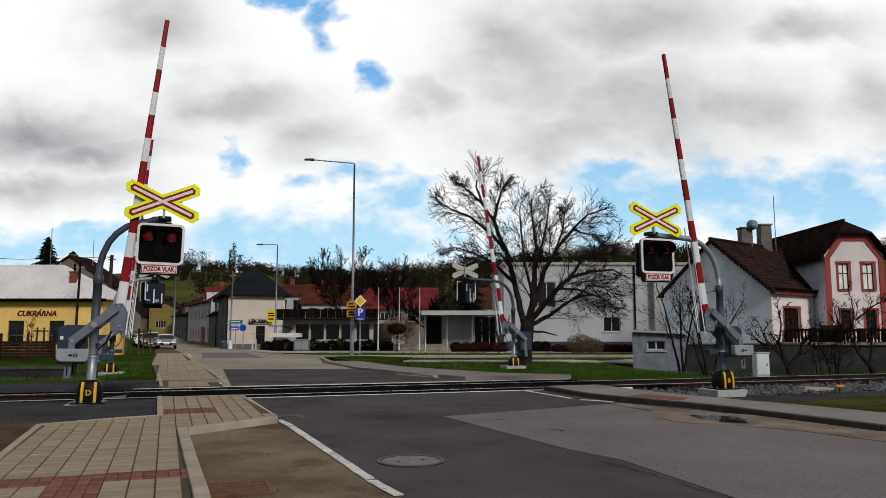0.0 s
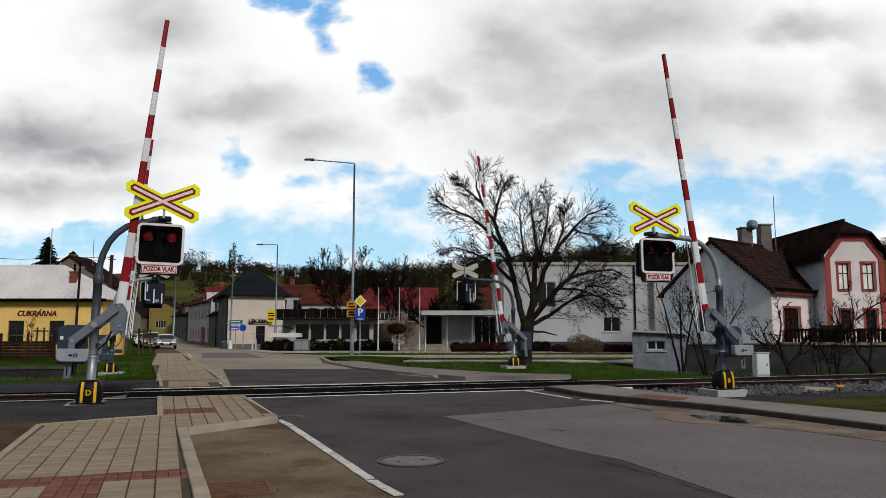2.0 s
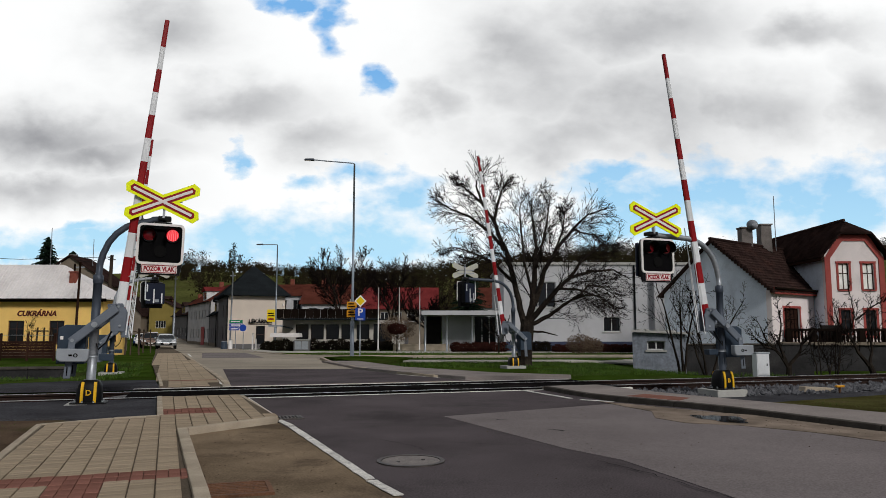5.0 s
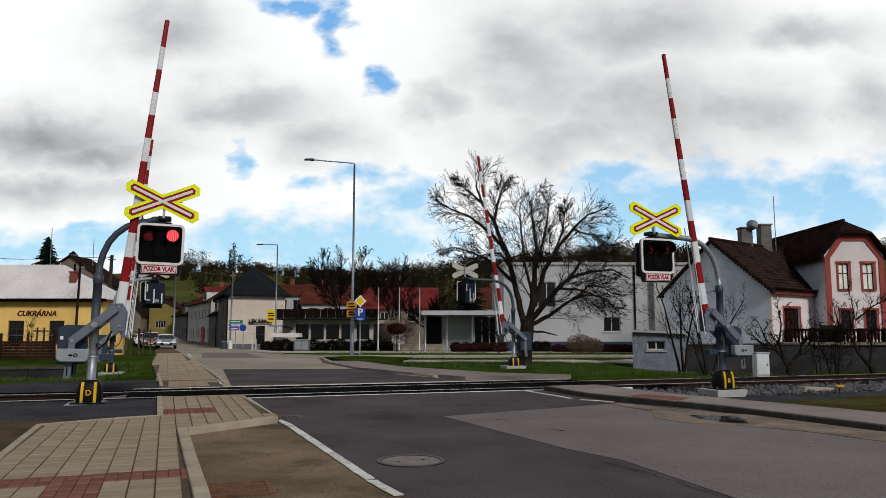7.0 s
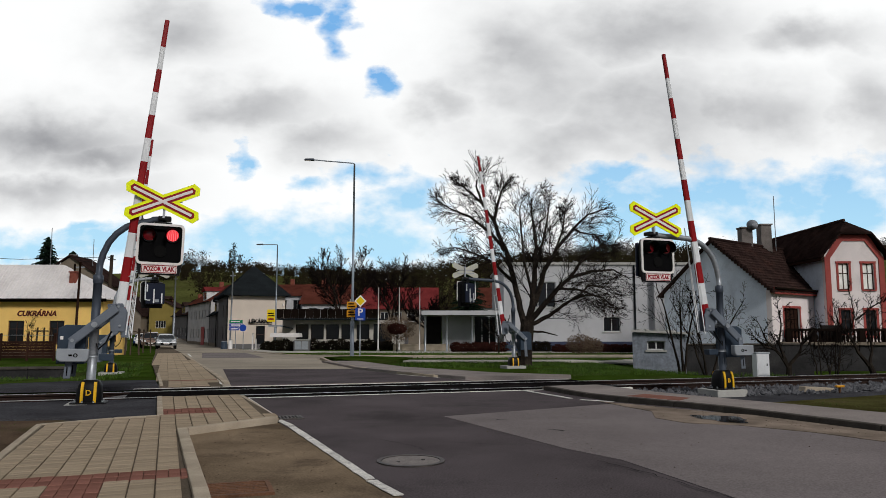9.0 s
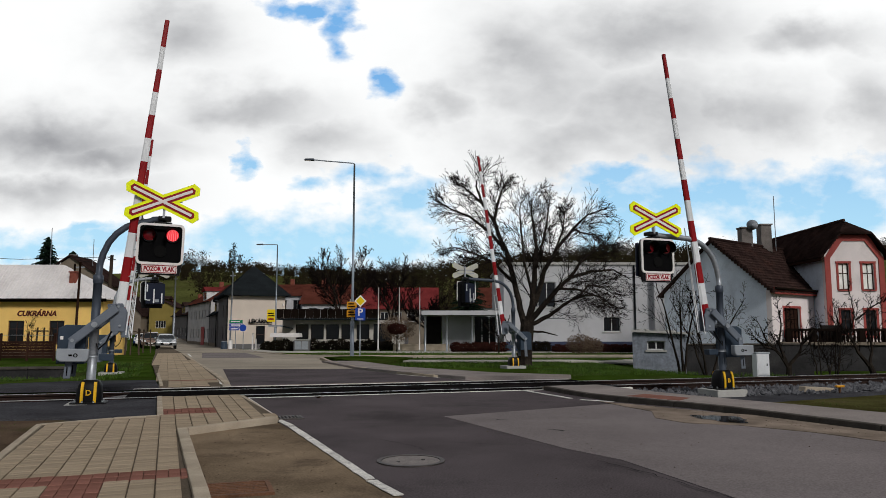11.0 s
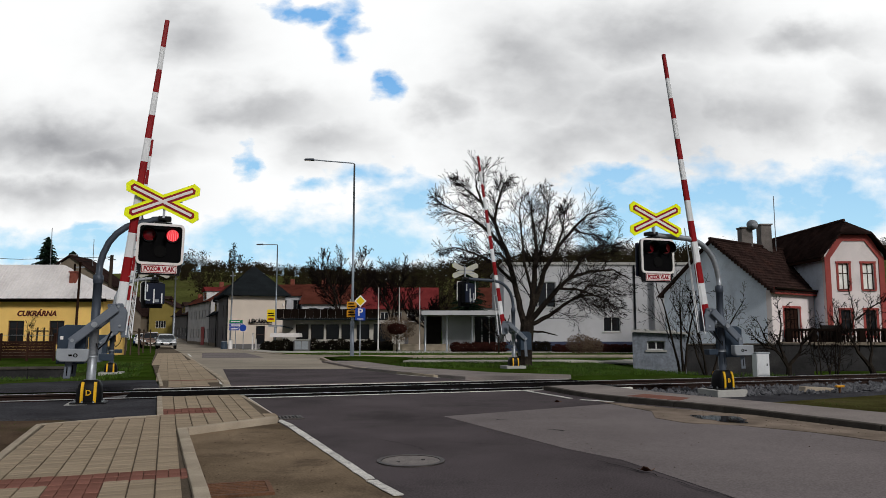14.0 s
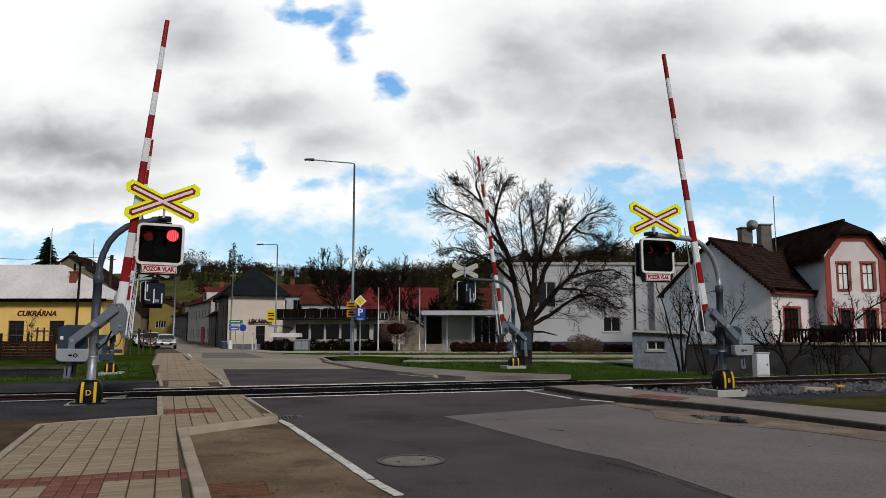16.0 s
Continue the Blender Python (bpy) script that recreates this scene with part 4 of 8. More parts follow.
PLINTH_BLUE = surface("blue_plinth_paint", (0.055, 0.065, 0.11), 0.9, tone=0.2, s1=0.8, grain=0.1, s2=25, bump=0.2, spec=0.0)
# Weathered cream plaster, darkened to hold the shadow of the restaurant canopy.
PLASTER_SHADE = surface("weathered_cream_in_canopy_shade", (0.46, 0.43, 0.39), 0.92, tone=0.15, s1=0.4, grain=0.1, s2=25, bump=0.2, stain=(0.25, 0.23, 0.20), amount=0.5, s3=0.5, spec=0.0)
STONE_GREY = surface("grey_rubble_render", (0.21, 0.23, 0.27), 0.95, tone=0.25, s1=2.5, grain=0.25, s2=9, bump=0.6, stain=(0.18, 0.19, 0.21), amount=0.6, s3=1.2, spec=0.0)
STREET_PALE = surface("faded_plaster", (0.46, 0.44, 0.44), 0.95, tone=0.15, s1=0.5, grain=0.1, s2=20, bump=0.2, spec=0.0)
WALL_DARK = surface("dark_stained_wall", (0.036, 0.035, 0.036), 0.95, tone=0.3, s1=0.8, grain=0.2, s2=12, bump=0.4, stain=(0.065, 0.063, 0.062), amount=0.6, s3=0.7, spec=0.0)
RED_TRIM = surface("red_painted_trim", (0.34, 0.070, 0.060), 0.8, tone=0.15, s1=1.0, grain=0.1, s2=30, bump=0.15)
ROOF_BROWN = surface("dark_brown_tiles", (0.030, 0.018, 0.016), 0.85, tone=0.35, s1=1.5, grain=0.3, s2=12, bump=0.4, stain=(0.060, 0.030, 0.024), amount=0.6, s3=1.2, rand=0.3, spec=0.0)
ROOF_DARK = surface("slate_roof", (0.016, 0.019, 0.021), 0.7, tone=0.2, s1=0.8, grain=0.2, s2=10, bump=0.3, spec=0.0)
ROOF_METAL = surface("pale_metal_roof", (0.70, 0.66, 0.65), 0.6, 0.0, tone=0.12, s1=0.5, grain=0.08, s2=8, bump=0.1, stain=(0.50, 0.45, 0.43), amount=0.4, s3=0.4)
ROOF_RED = surface("red_roof_tiles", (0.15, 0.026, 0.026), 0.8, tone=0.2, s1=0.7, grain=0.2, s2=8, bump=0.4, spec=0.0)
ROOF_RUST = surface("orange_brown_roof_tiles", (0.095, 0.030, 0.021), 0.85, tone=0.25, s1=0.7, grain=0.2, s2=8, bump=0.4, spec=0.0)
WOOD_DARK = surface("dark_brown_wood", (0.011, 0.0075, 0.006), 0.8, tone=0.3, s1=1.5, grain=0.25, s2=20, bump=0.3, rand=0.2, spec=0.0)
WOOD_POLE = surface("weathered_wood", (0.075, 0.055, 0.042), 0.9, tone=0.3, s1=2, grain=0.25, s2=20, bump=0.3, spec=0.0)
WOOD_RED = surface("red_brown_boards", (0.036, 0.018, 0.013), 0.8, tone=0.3, s1=1.0, grain=0.2, s2=20, bump=0.3, rand=0.2, spec=0.0)
LETTER_RED = surface("maroon_letters", (0.085, 0.012, 0.010), 0.6, tone=0.1, s1=2, grain=0.05, bump=0)
BARK = surface("bark", (0.024, 0.019, 0.016), 0.95, tone=0.35, s1=2.0, grain=0.35, s2=18, bump=0.8, stain=(0.07, 0.058, 0.042), amount=0.5, s3=2, spec=0.0)
TWIG = surface("twigs", (0.012, 0.009, 0.008), 0.95, tone=0.3, s1=1.0, grain=0.2, bump=0, spec=0.0)
WOODS = surface("spring_woods", (0.022, 0.017, 0.010), 0.95, tone=0.5, s1=0.06, grain=0.3, s2=1.5, bump=0, stain=(0.045, 0.046, 0.016), amount=0.9, s3=0.08, spec=0.0)
NEEDLES = surface("spruce_needles", (0.012, 0.022, 0.014), 0.9, tone=0.4, s1=0.8, grain=0.3, s2=10, bump=0, spec=0.0)
HEDGE_RED = surface("red_brown_hedge", (0.035, 0.013, 0.010), 0.9, tone=0.4, s1=1.0, grain=0.3, s2=15, bump=0, spec=0.0)
HEDGE_DARK = surface("dark_hedge", (0.012, 0.010, 0.007), 0.9, tone=0.4, s1=1.0, grain=0.3, s2=15, bump=0, spec=0.0)
BUSH_TAN = surface("tan_bare_bush", (0.12, 0.085, 0.060), 0.9, tone=0.3, s1=1.0, grain=0.3, s2=15, bump=0, spec=0.0)
PANE = glassy("window_glass", (0.012, 0.013, 0.015), 0.06)
# Pale curtains and the reflected white sky are both put into this colour.
PANE_LIGHT = surface("curtain_and_sky_glass", (0.92, 0.91, 0.86), 0.25, tone=0.1, s1=3, grain=0.1, bump=0)
# Near-black colour that stands for shade in unlit rooms.
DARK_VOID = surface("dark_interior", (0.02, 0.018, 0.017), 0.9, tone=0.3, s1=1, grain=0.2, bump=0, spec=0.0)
FRAME_BROWN = surface("brown_window_frame", (0.055, 0.026, 0.020), 0.6, tone=0.2, s1=3, grain=0.1, bump=0.1)
FRAME_WHITE = surface("white_window_frame", (0.60, 0.60, 0.60), 0.6, tone=0.1, s1=3, grain=0.1, bump=0.1)
LAMP_STEEL = surface("lamp_steel", (0.24, 0.27, 0.31), 0.5, 0.5, tone=0.1, s1=2, grain=0.06, bump=0.05)
SIGN_BLUE = surface("sign_blue", (0.015, 0.06, 0.36), 0.45, tone=0.05, s1=3, grain=0.04, bump=0)
SIGN_GREEN = surface("sign_green", (0.01, 0.20, 0.09), 0.45, tone=0.05, s1=3, grain=0.04, bump=0)
SIGN_YELLOW = surface("sign_yellow", (0.80, 0.58, 0.01), 0.45, tone=0.05, s1=3, grain=0.04, bump=0)
SIGN_ORANGE = surface("sign_orange", (0.60, 0.27, 0.015), 0.45, tone=0.05, s1=3, grain=0.04, bump=0)
BRICK = surface("brick_red", (0.22, 0.065, 0.045), 0.9, tone=0.25, s1=3, grain=0.2, s2=14, bump=0.4)
CHIMNEY = surface("sooty_plaster", (0.17, 0.15, 0.14), 0.95, tone=0.3, s1=1.5, grain=0.2, s2=20, bump=0.4)
CAR_SILVER = surface("silver_paint", (0.26, 0.275, 0.29), 0.3, 0.6, tone=0.04, s1=2, grain=0.03, bump=0, coat=0.6)
CAR_DARK = surface("dark_car_paint", (0.035, 0.03, 0.035), 0.3, 0.3, tone=0.05, s1=2, grain=0.03, bump=0, coat=0.6)
CAR_BLUE = surface("blue_car_paint", (0.02, 0.04, 0.12), 0.3, 0.3, tone=0.05, s1=2, grain=0.03, bump=0, coat=0.6)
CAR_TAN = surface("tan_car_paint", (0.20, 0.13, 0.10), 0.3, 0.3, tone=0.05, s1=2, grain=0.03, bump=0, coat=0.6)
TYRE = surface("tyre_rubber", (0.012, 0.012, 0.012), 0.85, tone=0.2, s1=6, grain=0.2, bump=0.2)
HEADLIGHT = surface("headlamp_glass", (0.65, 0.66, 0.68), 0.15, tone=0.05, grain=0.02, bump=0)


# ---- buildings ----
def wall_mesh(w, h, t, openings=(), z0=0.0, x0=0.0):
    """A wall in the local xz plane, front at y = 0, thick to y = t, with openings (x0, x1, z0, z1) through it."""
    xs = sorted({x0, x0 + w, *[v for o in openings for v in o[:2]]})
    zs = sorted({z0, h, *[v for o in openings for v in o[2:4]]})
    bm = bmesh.new()
    cache = {}

    def vert(i, j, k):
        if (i, j, k) not in cache:
            cache[(i, j, k)] = bm.verts.new((xs[i], t if k else 0.0, zs[j]))
        return cache[(i, j, k)]

    def solid(i, j):
        if not (0 <= i < len(xs) - 1 and 0 <= j < len(zs) - 1):
            return False
        cx, cz = (xs[i] + xs[i + 1]) / 2, (zs[j] + zs[j + 1]) / 2
        return not any(o[0] < cx < o[1] and o[2] < cz < o[3] for o in openings)

    for i in range(len(xs) - 1):
        for j in range(len(zs) - 1):
            if not solid(i, j):
                continue
            bm.faces.new((vert(i, j, 0), vert(i + 1, j, 0), vert(i + 1, j + 1, 0), vert(i, j + 1, 0)))
            bm.faces.new((vert(i, j + 1, 1), vert(i + 1, j + 1, 1), vert(i + 1, j, 1), vert(i, j, 1)))
            for di, dj, a, b in ((-1, 0, (i, j), (i, j + 1)), (1, 0, (i + 1, j + 1), (i + 1, j)), (0, -1, (i + 1, j), (i, j)), (0, 1, (i, j + 1), (i + 1, j + 1))):
                if not solid(i + di, j + dj):
                    bm.faces.new((vert(*a, 0), vert(*b, 0), vert(*b, 1), vert(*a, 1)))
    bmesh.ops.recalc_face_normals(bm, faces=bm.faces)
    return bm


def put(bm, m):
    bmesh.ops.transform(bm, matrix=m, verts=bm.verts)
    return bm


def window(parent, m, o, frame_mat=FRAME_WHITE, pane_mat=PANE, bars=(1, 1), sill=None, casing=None, deep=0.10, name="window"):
    """A window in the opening o of a wall at pose m: frame with bars, panes, sill and casing."""
    x0, x1, z0, z1 = o[:4]
    cx, cz, w, h = (x0 + x1) / 2, (z0 + z1) / 2, x1 - x0, z1 - z0
    fr = bmesh.new()
    f = 0.055
    for lo, hi in (((x0, z0), (x1, z0 + f)), ((x0, z1 - f), (x1, z1)), ((x0, z0 + f), (x0 + f, z1 - f)), ((x1 - f, z0 + f), (x1, z1 - f))):
        box((lo[0], deep, lo[1]), (hi[0], deep + 0.06, hi[1]), bm=fr)
    nx, nz = bars
    for i in range(1, nx):
        x = x0 + w * i / nx
        box((x - 0.025, deep + 0.002, z0 + f), (x + 0.025, deep + 0.058, z1 - f), bm=fr)
    for j in range(1, nz):
        z = z0 + h * (j / nz if nz != 2 else 0.62)
        box((x0 + f, deep + 0.001, z - 0.025), (x1 - f, deep + 0.059, z + 0.025), bm=fr)
    win = part(name, put(fr, m), frame_mat, parent)
    part("pane", put(box((x0 + f, deep + 0.025, z0 + f), (x1 - f, deep + 0.035, z1 - f)), m), pane_mat, win)
    if sill:
        part("sill", put(box((x0 - 0.08, -0.07, z0 - 0.09), (x1 + 0.08, deep, z0), 0.008), m), sill, win)
    if casing:
        c = bmesh.new()
        k = 0.13
        box((x0 - k, -0.03, z0), (x0, 0.0, z1), bm=c)
        box((x1, -0.03, z0), (x1 + k, 0.0, z1), bm=c)
        box((x0 - k - 0.03, -0.045, z1), (x1 + k + 0.03, 0.0, z1 + k), bm=c)
        part("casing", put(c, m), casing, win)
    return win


def gable_roof(parent, x0, x1, y0, y1, ze, zr, mat, over=0.35, axis="y", thick=0.12):
    """Two slopes with thickness; the ridge runs along axis. Each slope is a part."""
    made = []
    mid = (x0 + x1) / 2
    for s in (-1, 1):
        bm = bmesh.new()
        if axis == "y":
            xe = (x0 - over) if s < 0 else (x1 + over)
            zo = ze - over * (zr - ze) / (abs(mid - (x0 if s < 0 else x1)))
            quad = [(xe, y0 - over, zo), (mid, y0 - over, zr), (mid, y1 + over, zr), (xe, y1 + over, zo)]
        else:
            my = (y0 + y1) / 2
            ye = (y0 - over) if s < 0 else (y1 + over)
            zo = ze - over * (zr - ze) / (my - y0)
            quad = [(x0 - over, ye, zo), (x0 - over, my, zr), (x1 + over, my, zr), (x1 + over, ye, zo)]
        lo = [bm.verts.new(q) for q in quad]
        hi = [bm.verts.new((q[0], q[1], q[2] + thick)) for q in quad]
        bm.faces.new(lo)
        bm.faces.new(list(reversed(hi)))
        for i in range(4):
            bm.faces.new((lo[i], hi[i], hi[(i + 1) % 4], lo[(i + 1) % 4]))
        bmesh.ops.recalc_face_normals(bm, faces=bm.faces)
        made.append(part("roof", bm, mat, parent))
    return made


def hip_roof(parent, x0, x1, y0, y1, ze, zr, rx0, rx1, mat, over=0.4, thick=0.12):
    my = (y0 + y1) / 2
    bm = bmesh.new()
    a = [(x0 - over, y0 - over, ze), (x1 + over, y0 - over, ze), (x1 + over, y1 + over, ze), (x0 - over, y1 + over, ze)]
    base = [bm.verts.new(p) for p in a]
    eave = [bm.verts.new((p[0], p[1], ze + thick)) for p in a]
    r0, r1 = bm.verts.new((rx0, my, zr)), bm.verts.new((rx1, my, zr))
    bm.faces.new(list(reversed(base)))
    for i in range(4):
        bm.faces.new((base[i], base[(i + 1) % 4], eave[(i + 1) % 4], eave[i]))
    bm.faces.new((eave[0], eave[1], r1, r0))
    bm.faces.new((eave[1], eave[2], r1))
    bm.faces.new((eave[2], eave[3], r0, r1))
    bm.faces.new((eave[3], eave[0], r0))
    bmesh.ops.recalc_face_normals(bm, faces=bm.faces)
    return part("roof", bm, mat, parent)


def shell(parent, x0, x1, y0, y1, z0, z1, mat, front=(), left=(), right=(), t=0.3, mats=None):
    """Four walls; openings of the front in x, of the sides in distance from the front. Returns wall poses."""
    mats = mats or {}
    pf = Matrix.Translation((x0, y0, 0))
    pl = Matrix.Translation((x0, y1 - 0.002, 0)) @ Matrix.Rotation(radians(-90), 4, "Z")
    pr = Matrix.Translation((x1, y0 + 0.002, 0)) @ Matrix.Rotation(radians(90), 4, "Z")
    dl = y1 - y0 - 0.004
    part("wall", put(wall_mesh(x1 - x0, z1, t, front, z0), pf), mats.get("front", mat), parent)
    lo = [(dl - o[1], dl - o[0], *o[2:]) for o in left]
    part("wall", put(wall_mesh(dl - t, z1 - 0.002, t, lo, z0), pl), mats.get("left", mat), parent)
    part("wall", put(wall_mesh(dl - t, z1 - 0.002, t, right, z0, t), pr), mats.get("right", mat), parent)
    part("wall", box((x0 + t, y1 - t, z0), (x1 - t, y1, z1 - 0.004)), mat, parent)
    part("floor_slab", box((x0 + t, y0 + t, z1 - 0.25), (x1 - t, y1 - t, z1 - 0.05)), DARK_VOID, parent)
    # Added dark sheet behind the front openings, in place of the room's own shade.
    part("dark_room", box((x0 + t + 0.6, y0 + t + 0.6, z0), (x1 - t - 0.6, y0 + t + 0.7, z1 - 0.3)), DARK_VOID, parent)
    return pf, pl, pr, lo


def gutter(parent, a, b, r=0.07, mat=ROOF_DARK):
    part("gutter", tube([a, b], r, 8), mat, parent)


def confectionery():
    h = thing("confectionery_shop", Matrix.Translation((-36, 46, -0.3)), "yellow plastered single-storey shop with pale metal roof", "shop building")
    wins = [(8.9, 9.9, 0.85, 2.2), (11.45, 12.4, 0.85, 2.2), (5.9, 6.9, 0.85, 2.2)]
    m, _, pr, _ = shell(h, 0, 14.75, 0, 3.4, -0.3, 3.45, PLASTER_YELLOW, wins, right=[(1.5, 2.3, 0.85, 2.2)])
    for o in wins:
        window(h, m, o, FRAME_BROWN, PANE, (2, 2), sill=FRAME_BROWN)
    window(h, pr, (1.5, 2.3, 0.85, 2.2), FRAME_BROWN, PANE, (2, 2))
    hip_roof(h, 0, 14.75, 0, 3.4, 3.5, 5.85, 4, 11.3, ROOF_METAL, 0.45, 0.05)
    for i in range(40):
        x = -0.2 + i * 0.4
        k = min(1.0, max(0.0, (x + 0.45) / 4.4)) if x < 4 else (1.0 if x < 11 else max(0.0, 1 - (x - 11.3) / 4.35))
        if k > 0.05:
            part("roof_seam", tube([(x, -0.45, 3.57), (x, -0.45 + 2.15 * k, 3.57 + 2.28 * k)], 0.028, 4), ROOF_METAL, h)
    part("fascia", box((-0.4, -0.47, 3.36), (15.15, -0.43, 3.52)), WOOD_DARK, h, "dark brown eaves board")
    gutter(h, (-0.4, -0.5, 3.5), (15.15, -0.5, 3.5), 0.06, WOOD_DARK)
    part("plinth", box((-0.02, -0.05, -0.3), (14.77, 0.0, 0.35)), PLASTER_BROWN, h, "dull plinth")
    sign = part("sign_board", box((9.2, -0.03, 2.42), (12.1, -0.005, 2.86), 0.005), PLASTER_YELLOW, h)
    words("lettering", "CUKRÁRNA", 0.46, LETTER_RED, sign, Matrix.Translation((10.65, -0.036, 2.63)), 0.01, 2.45, 0.045, 0.25)
    ch = part("chimney", box((12.30, 0.5, 4.2), (12.72, 0.92, 5.25), 0.01), BRICK, h, "red brick chimney")
    part("chimney_cap", box((12.25, 0.45, 5.25), (12.77, 0.97, 5.33)), BRICK, ch)
    part("flue", tube([(12.51, 0.7, 5.33), (12.51, 0.7, 5.8)], 0.06, 8), WOOD_DARK, ch)


def brown_house():
    h = thing("gabled_house", Matrix.Translation((-35.3, 62, -0.4)), "brown-grey rendered gabled house behind the shop", "house")
    shell(h, 0, 7.4, 0, 3.4, -0.3, 5.4, PLASTER_BROWN)
    part("gable", plate([(0, 5.4), (7.4, 5.4), (3.7, 7.9)], 0.004, 0.3), PLASTER_BROWN, h)
    gable_roof(h, 0, 7.4, 0, 3.4, 5.42, 7.95, ROOF_BROWN, 0.2)
    part("chimney", box((2.8, 1.6, 7.0), (3.3, 2.1, 8.3), 0.02), CHIMNEY, h)
    for x, z in ((1.2, 10.6), (4.9, 9.6)):
        part("aerial", tube([(x, 1.5, 5.6), (x, 1.5, z)], 0.03, 5), GALV, h, "thin aerial mast")


def pharmacy():
    h = thing("pharmacy_house", Matrix.Translation((-21.3, 73, -0.5)) @ Matrix.Rotation(radians(21.7), 4, "Z"), "beige corner house with steep dark hipped roof", "house")
    door = (2.75, 3.65, 0.0, 2.25)
    # The left wall is coloured darker than the front, as the side turned from the sun.
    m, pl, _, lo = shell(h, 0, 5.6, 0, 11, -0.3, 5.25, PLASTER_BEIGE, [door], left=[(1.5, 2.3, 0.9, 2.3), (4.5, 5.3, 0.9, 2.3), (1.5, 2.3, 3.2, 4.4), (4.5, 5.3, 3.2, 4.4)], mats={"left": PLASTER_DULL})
    window(h, m, door, FRAME_BROWN, PANE, (1, 2), name="door")
    for o in lo:
        window(h, pl, o, FRAME_BROWN, PANE, (2, 2))
    hip_roof(h, 0, 5.6, 0, 11, 5.25, 8.75, 3.0, 3.1, ROOF_DARK, 0.5)
    gutter(h, (-0.5, -0.55, 5.28), (6.1, -0.55, 5.28), 0.07)
    part("downpipe", tube([(-0.06, -0.4, 5.2), (-0.06, -0.08, 4.9), (-0.06, -0.08, 0)], 0.05, 6), ROOF_DARK, h)
    part("plinth", box((0.0, -0.04, -0.3), (5.6, 0.0, 0.45)), PLASTER_DULL, h)
    sg = part("sign_rail", box((2.0, -0.06, 2.38), (4.3, -0.004, 2.42)), FRAME_BROWN, h)
    words("lettering", "LÉKÁRNA", 0.5, MATT, sg, Matrix.Translation((3.15, -0.09, 2.68)), 0.03, 2.3, 0.04)
    part("step", box((2.6, -0.9, -0.3), (3.8, 0.0, 0.0), 0.01), CONCRETE, h)
    part("wall_lamp", box((5.3, -0.2, 4.3), (5.45, 0, 4.5), 0.02), SIGN_WHITE, h)


def street_row():
    # rows of houses along the street, far off
    ang = math.atan2(0.93, -0.37) - math.pi / 2
    specs = [("grey_street_house", (-25.9, 84.5), 6, 11, 3.9, 6.2, ang, PLASTER_DULL, ROOF_DARK, "low dull grey house with dark eaves along the street"),
             ("white_street_house", (-30.6, 97.0), 7, 21, 6.0, 8.4, radians(26.6), STREET_PALE, ROOF_RUST, "pale two-storey house with red roof along the street"),
             ("low_street_house", (-41.0, 118.5), 7, 15, 4.4, 7.2, radians(29), PLASTER_DULL, ROOF_BROWN, "low grey house with brown roof"),
             ("ochre_street_house", (-53.4, 134), 4.4, 8, 4.8, 6.0, radians(4), PLASTER_OLIVE, ROOF_BROWN, "ochre yellow house at the street bend"),
             ("brown_street_house", (-60.2, 131), 6.4, 8, 3.6, 7.0, radians(4), PLASTER_BROWN, ROOF_BROWN, "low brown house with steep roof"),
             ("dark_street_house", (-67.8, 129), 6.4, 8, 4.2, 7.4, radians(4), PLASTER_BROWN, ROOF_BROWN, "brown house beyond the parked cars")]
    for name, (x, y), w, dep, ze, zr, turn, mat, roof, label in specs:
        h = thing(name, Matrix.Translation((x, y, ground_z(x, y) - 0.1)) @ Matrix.Rotation(turn, 4, "Z"), label, "house", "houses along the street")
        wl = [(1.2 + k * 2.6, 2.1 + k * 2.6, 1.0, 2.3) for k in range(int(dep / 2.8))]
        if ze > 5:
            wl += [(o[0], o[1], 3.7, 4.9) for o in wl]
        fr = [(1.2, 2.1, 1.0, 2.3), *([(w - 2.3, w - 1.4, 1.0, 2.3)] if w > 4 else [])]
        m, pl, _, lo = shell(h, 0, w, 0, dep, -0.6, ze, mat, fr, left=wl)
        part("gable", plate([(0, ze), (w, ze), (w / 2, zr)], 0.004, 0.3), mat, h)
        gable_roof(h, 0, w, 0, dep, ze + 0.02, zr + 0.05, roof, 0.3)
        for o in lo:
            window(h, pl, o, FRAME_WHITE, PANE, (2, 1))
        for o in fr:
            window(h, m, o, FRAME_WHITE, PANE, (2, 1))
        part("chimney", box((w / 2 - 0.3, dep * 0.6, zr - 0.3), (w / 2 + 0.3, dep * 0.6 + 0.6, zr + 0.9), 0.02), BRICK, h)
        y0 = dep * 0.22
        dm = part("dormer", box((0.15, y0, ze - 0.1), (2.4, y0 + 3.0, ze + 1.5), 0.03), FRAME_WHITE if ze > 5 else mat, h)
        part("dormer_roof", plate([(y0 - 0.25, ze + 1.5), (y0 + 3.25, ze + 1.5), (y0 + 3.1, ze + 1.62), (y0 + 1.5, ze + 2.15), (y0 - 0.1, ze + 1.62)], -0.1, 2.9, axis="x"), ROOF_RED if ze > 5 else roof, dm)
        for q in (0.45, 1.75):
            part("dormer_window", box((0.11, y0 + q, ze + 0.35), (0.149, y0 + q + 0.8, ze + 1.25)), PANE, dm)
        part("gutter", tube([(-0.33, -0.3, ze - 0.12), (-0.33, dep + 0.3, ze - 0.12)], 0.07, 6), ROOF_DARK, h)
        part("downpipe", tube([(-0.08, 0.12, ze - 0.1), (-0.08, 0.12, 0)], 0.05, 6), ROOF_DARK, h)
        part("plinth", box((-0.03, 0.0, -0.5), (-0.002, dep, 0.5)), PLASTER_BROWN, h)
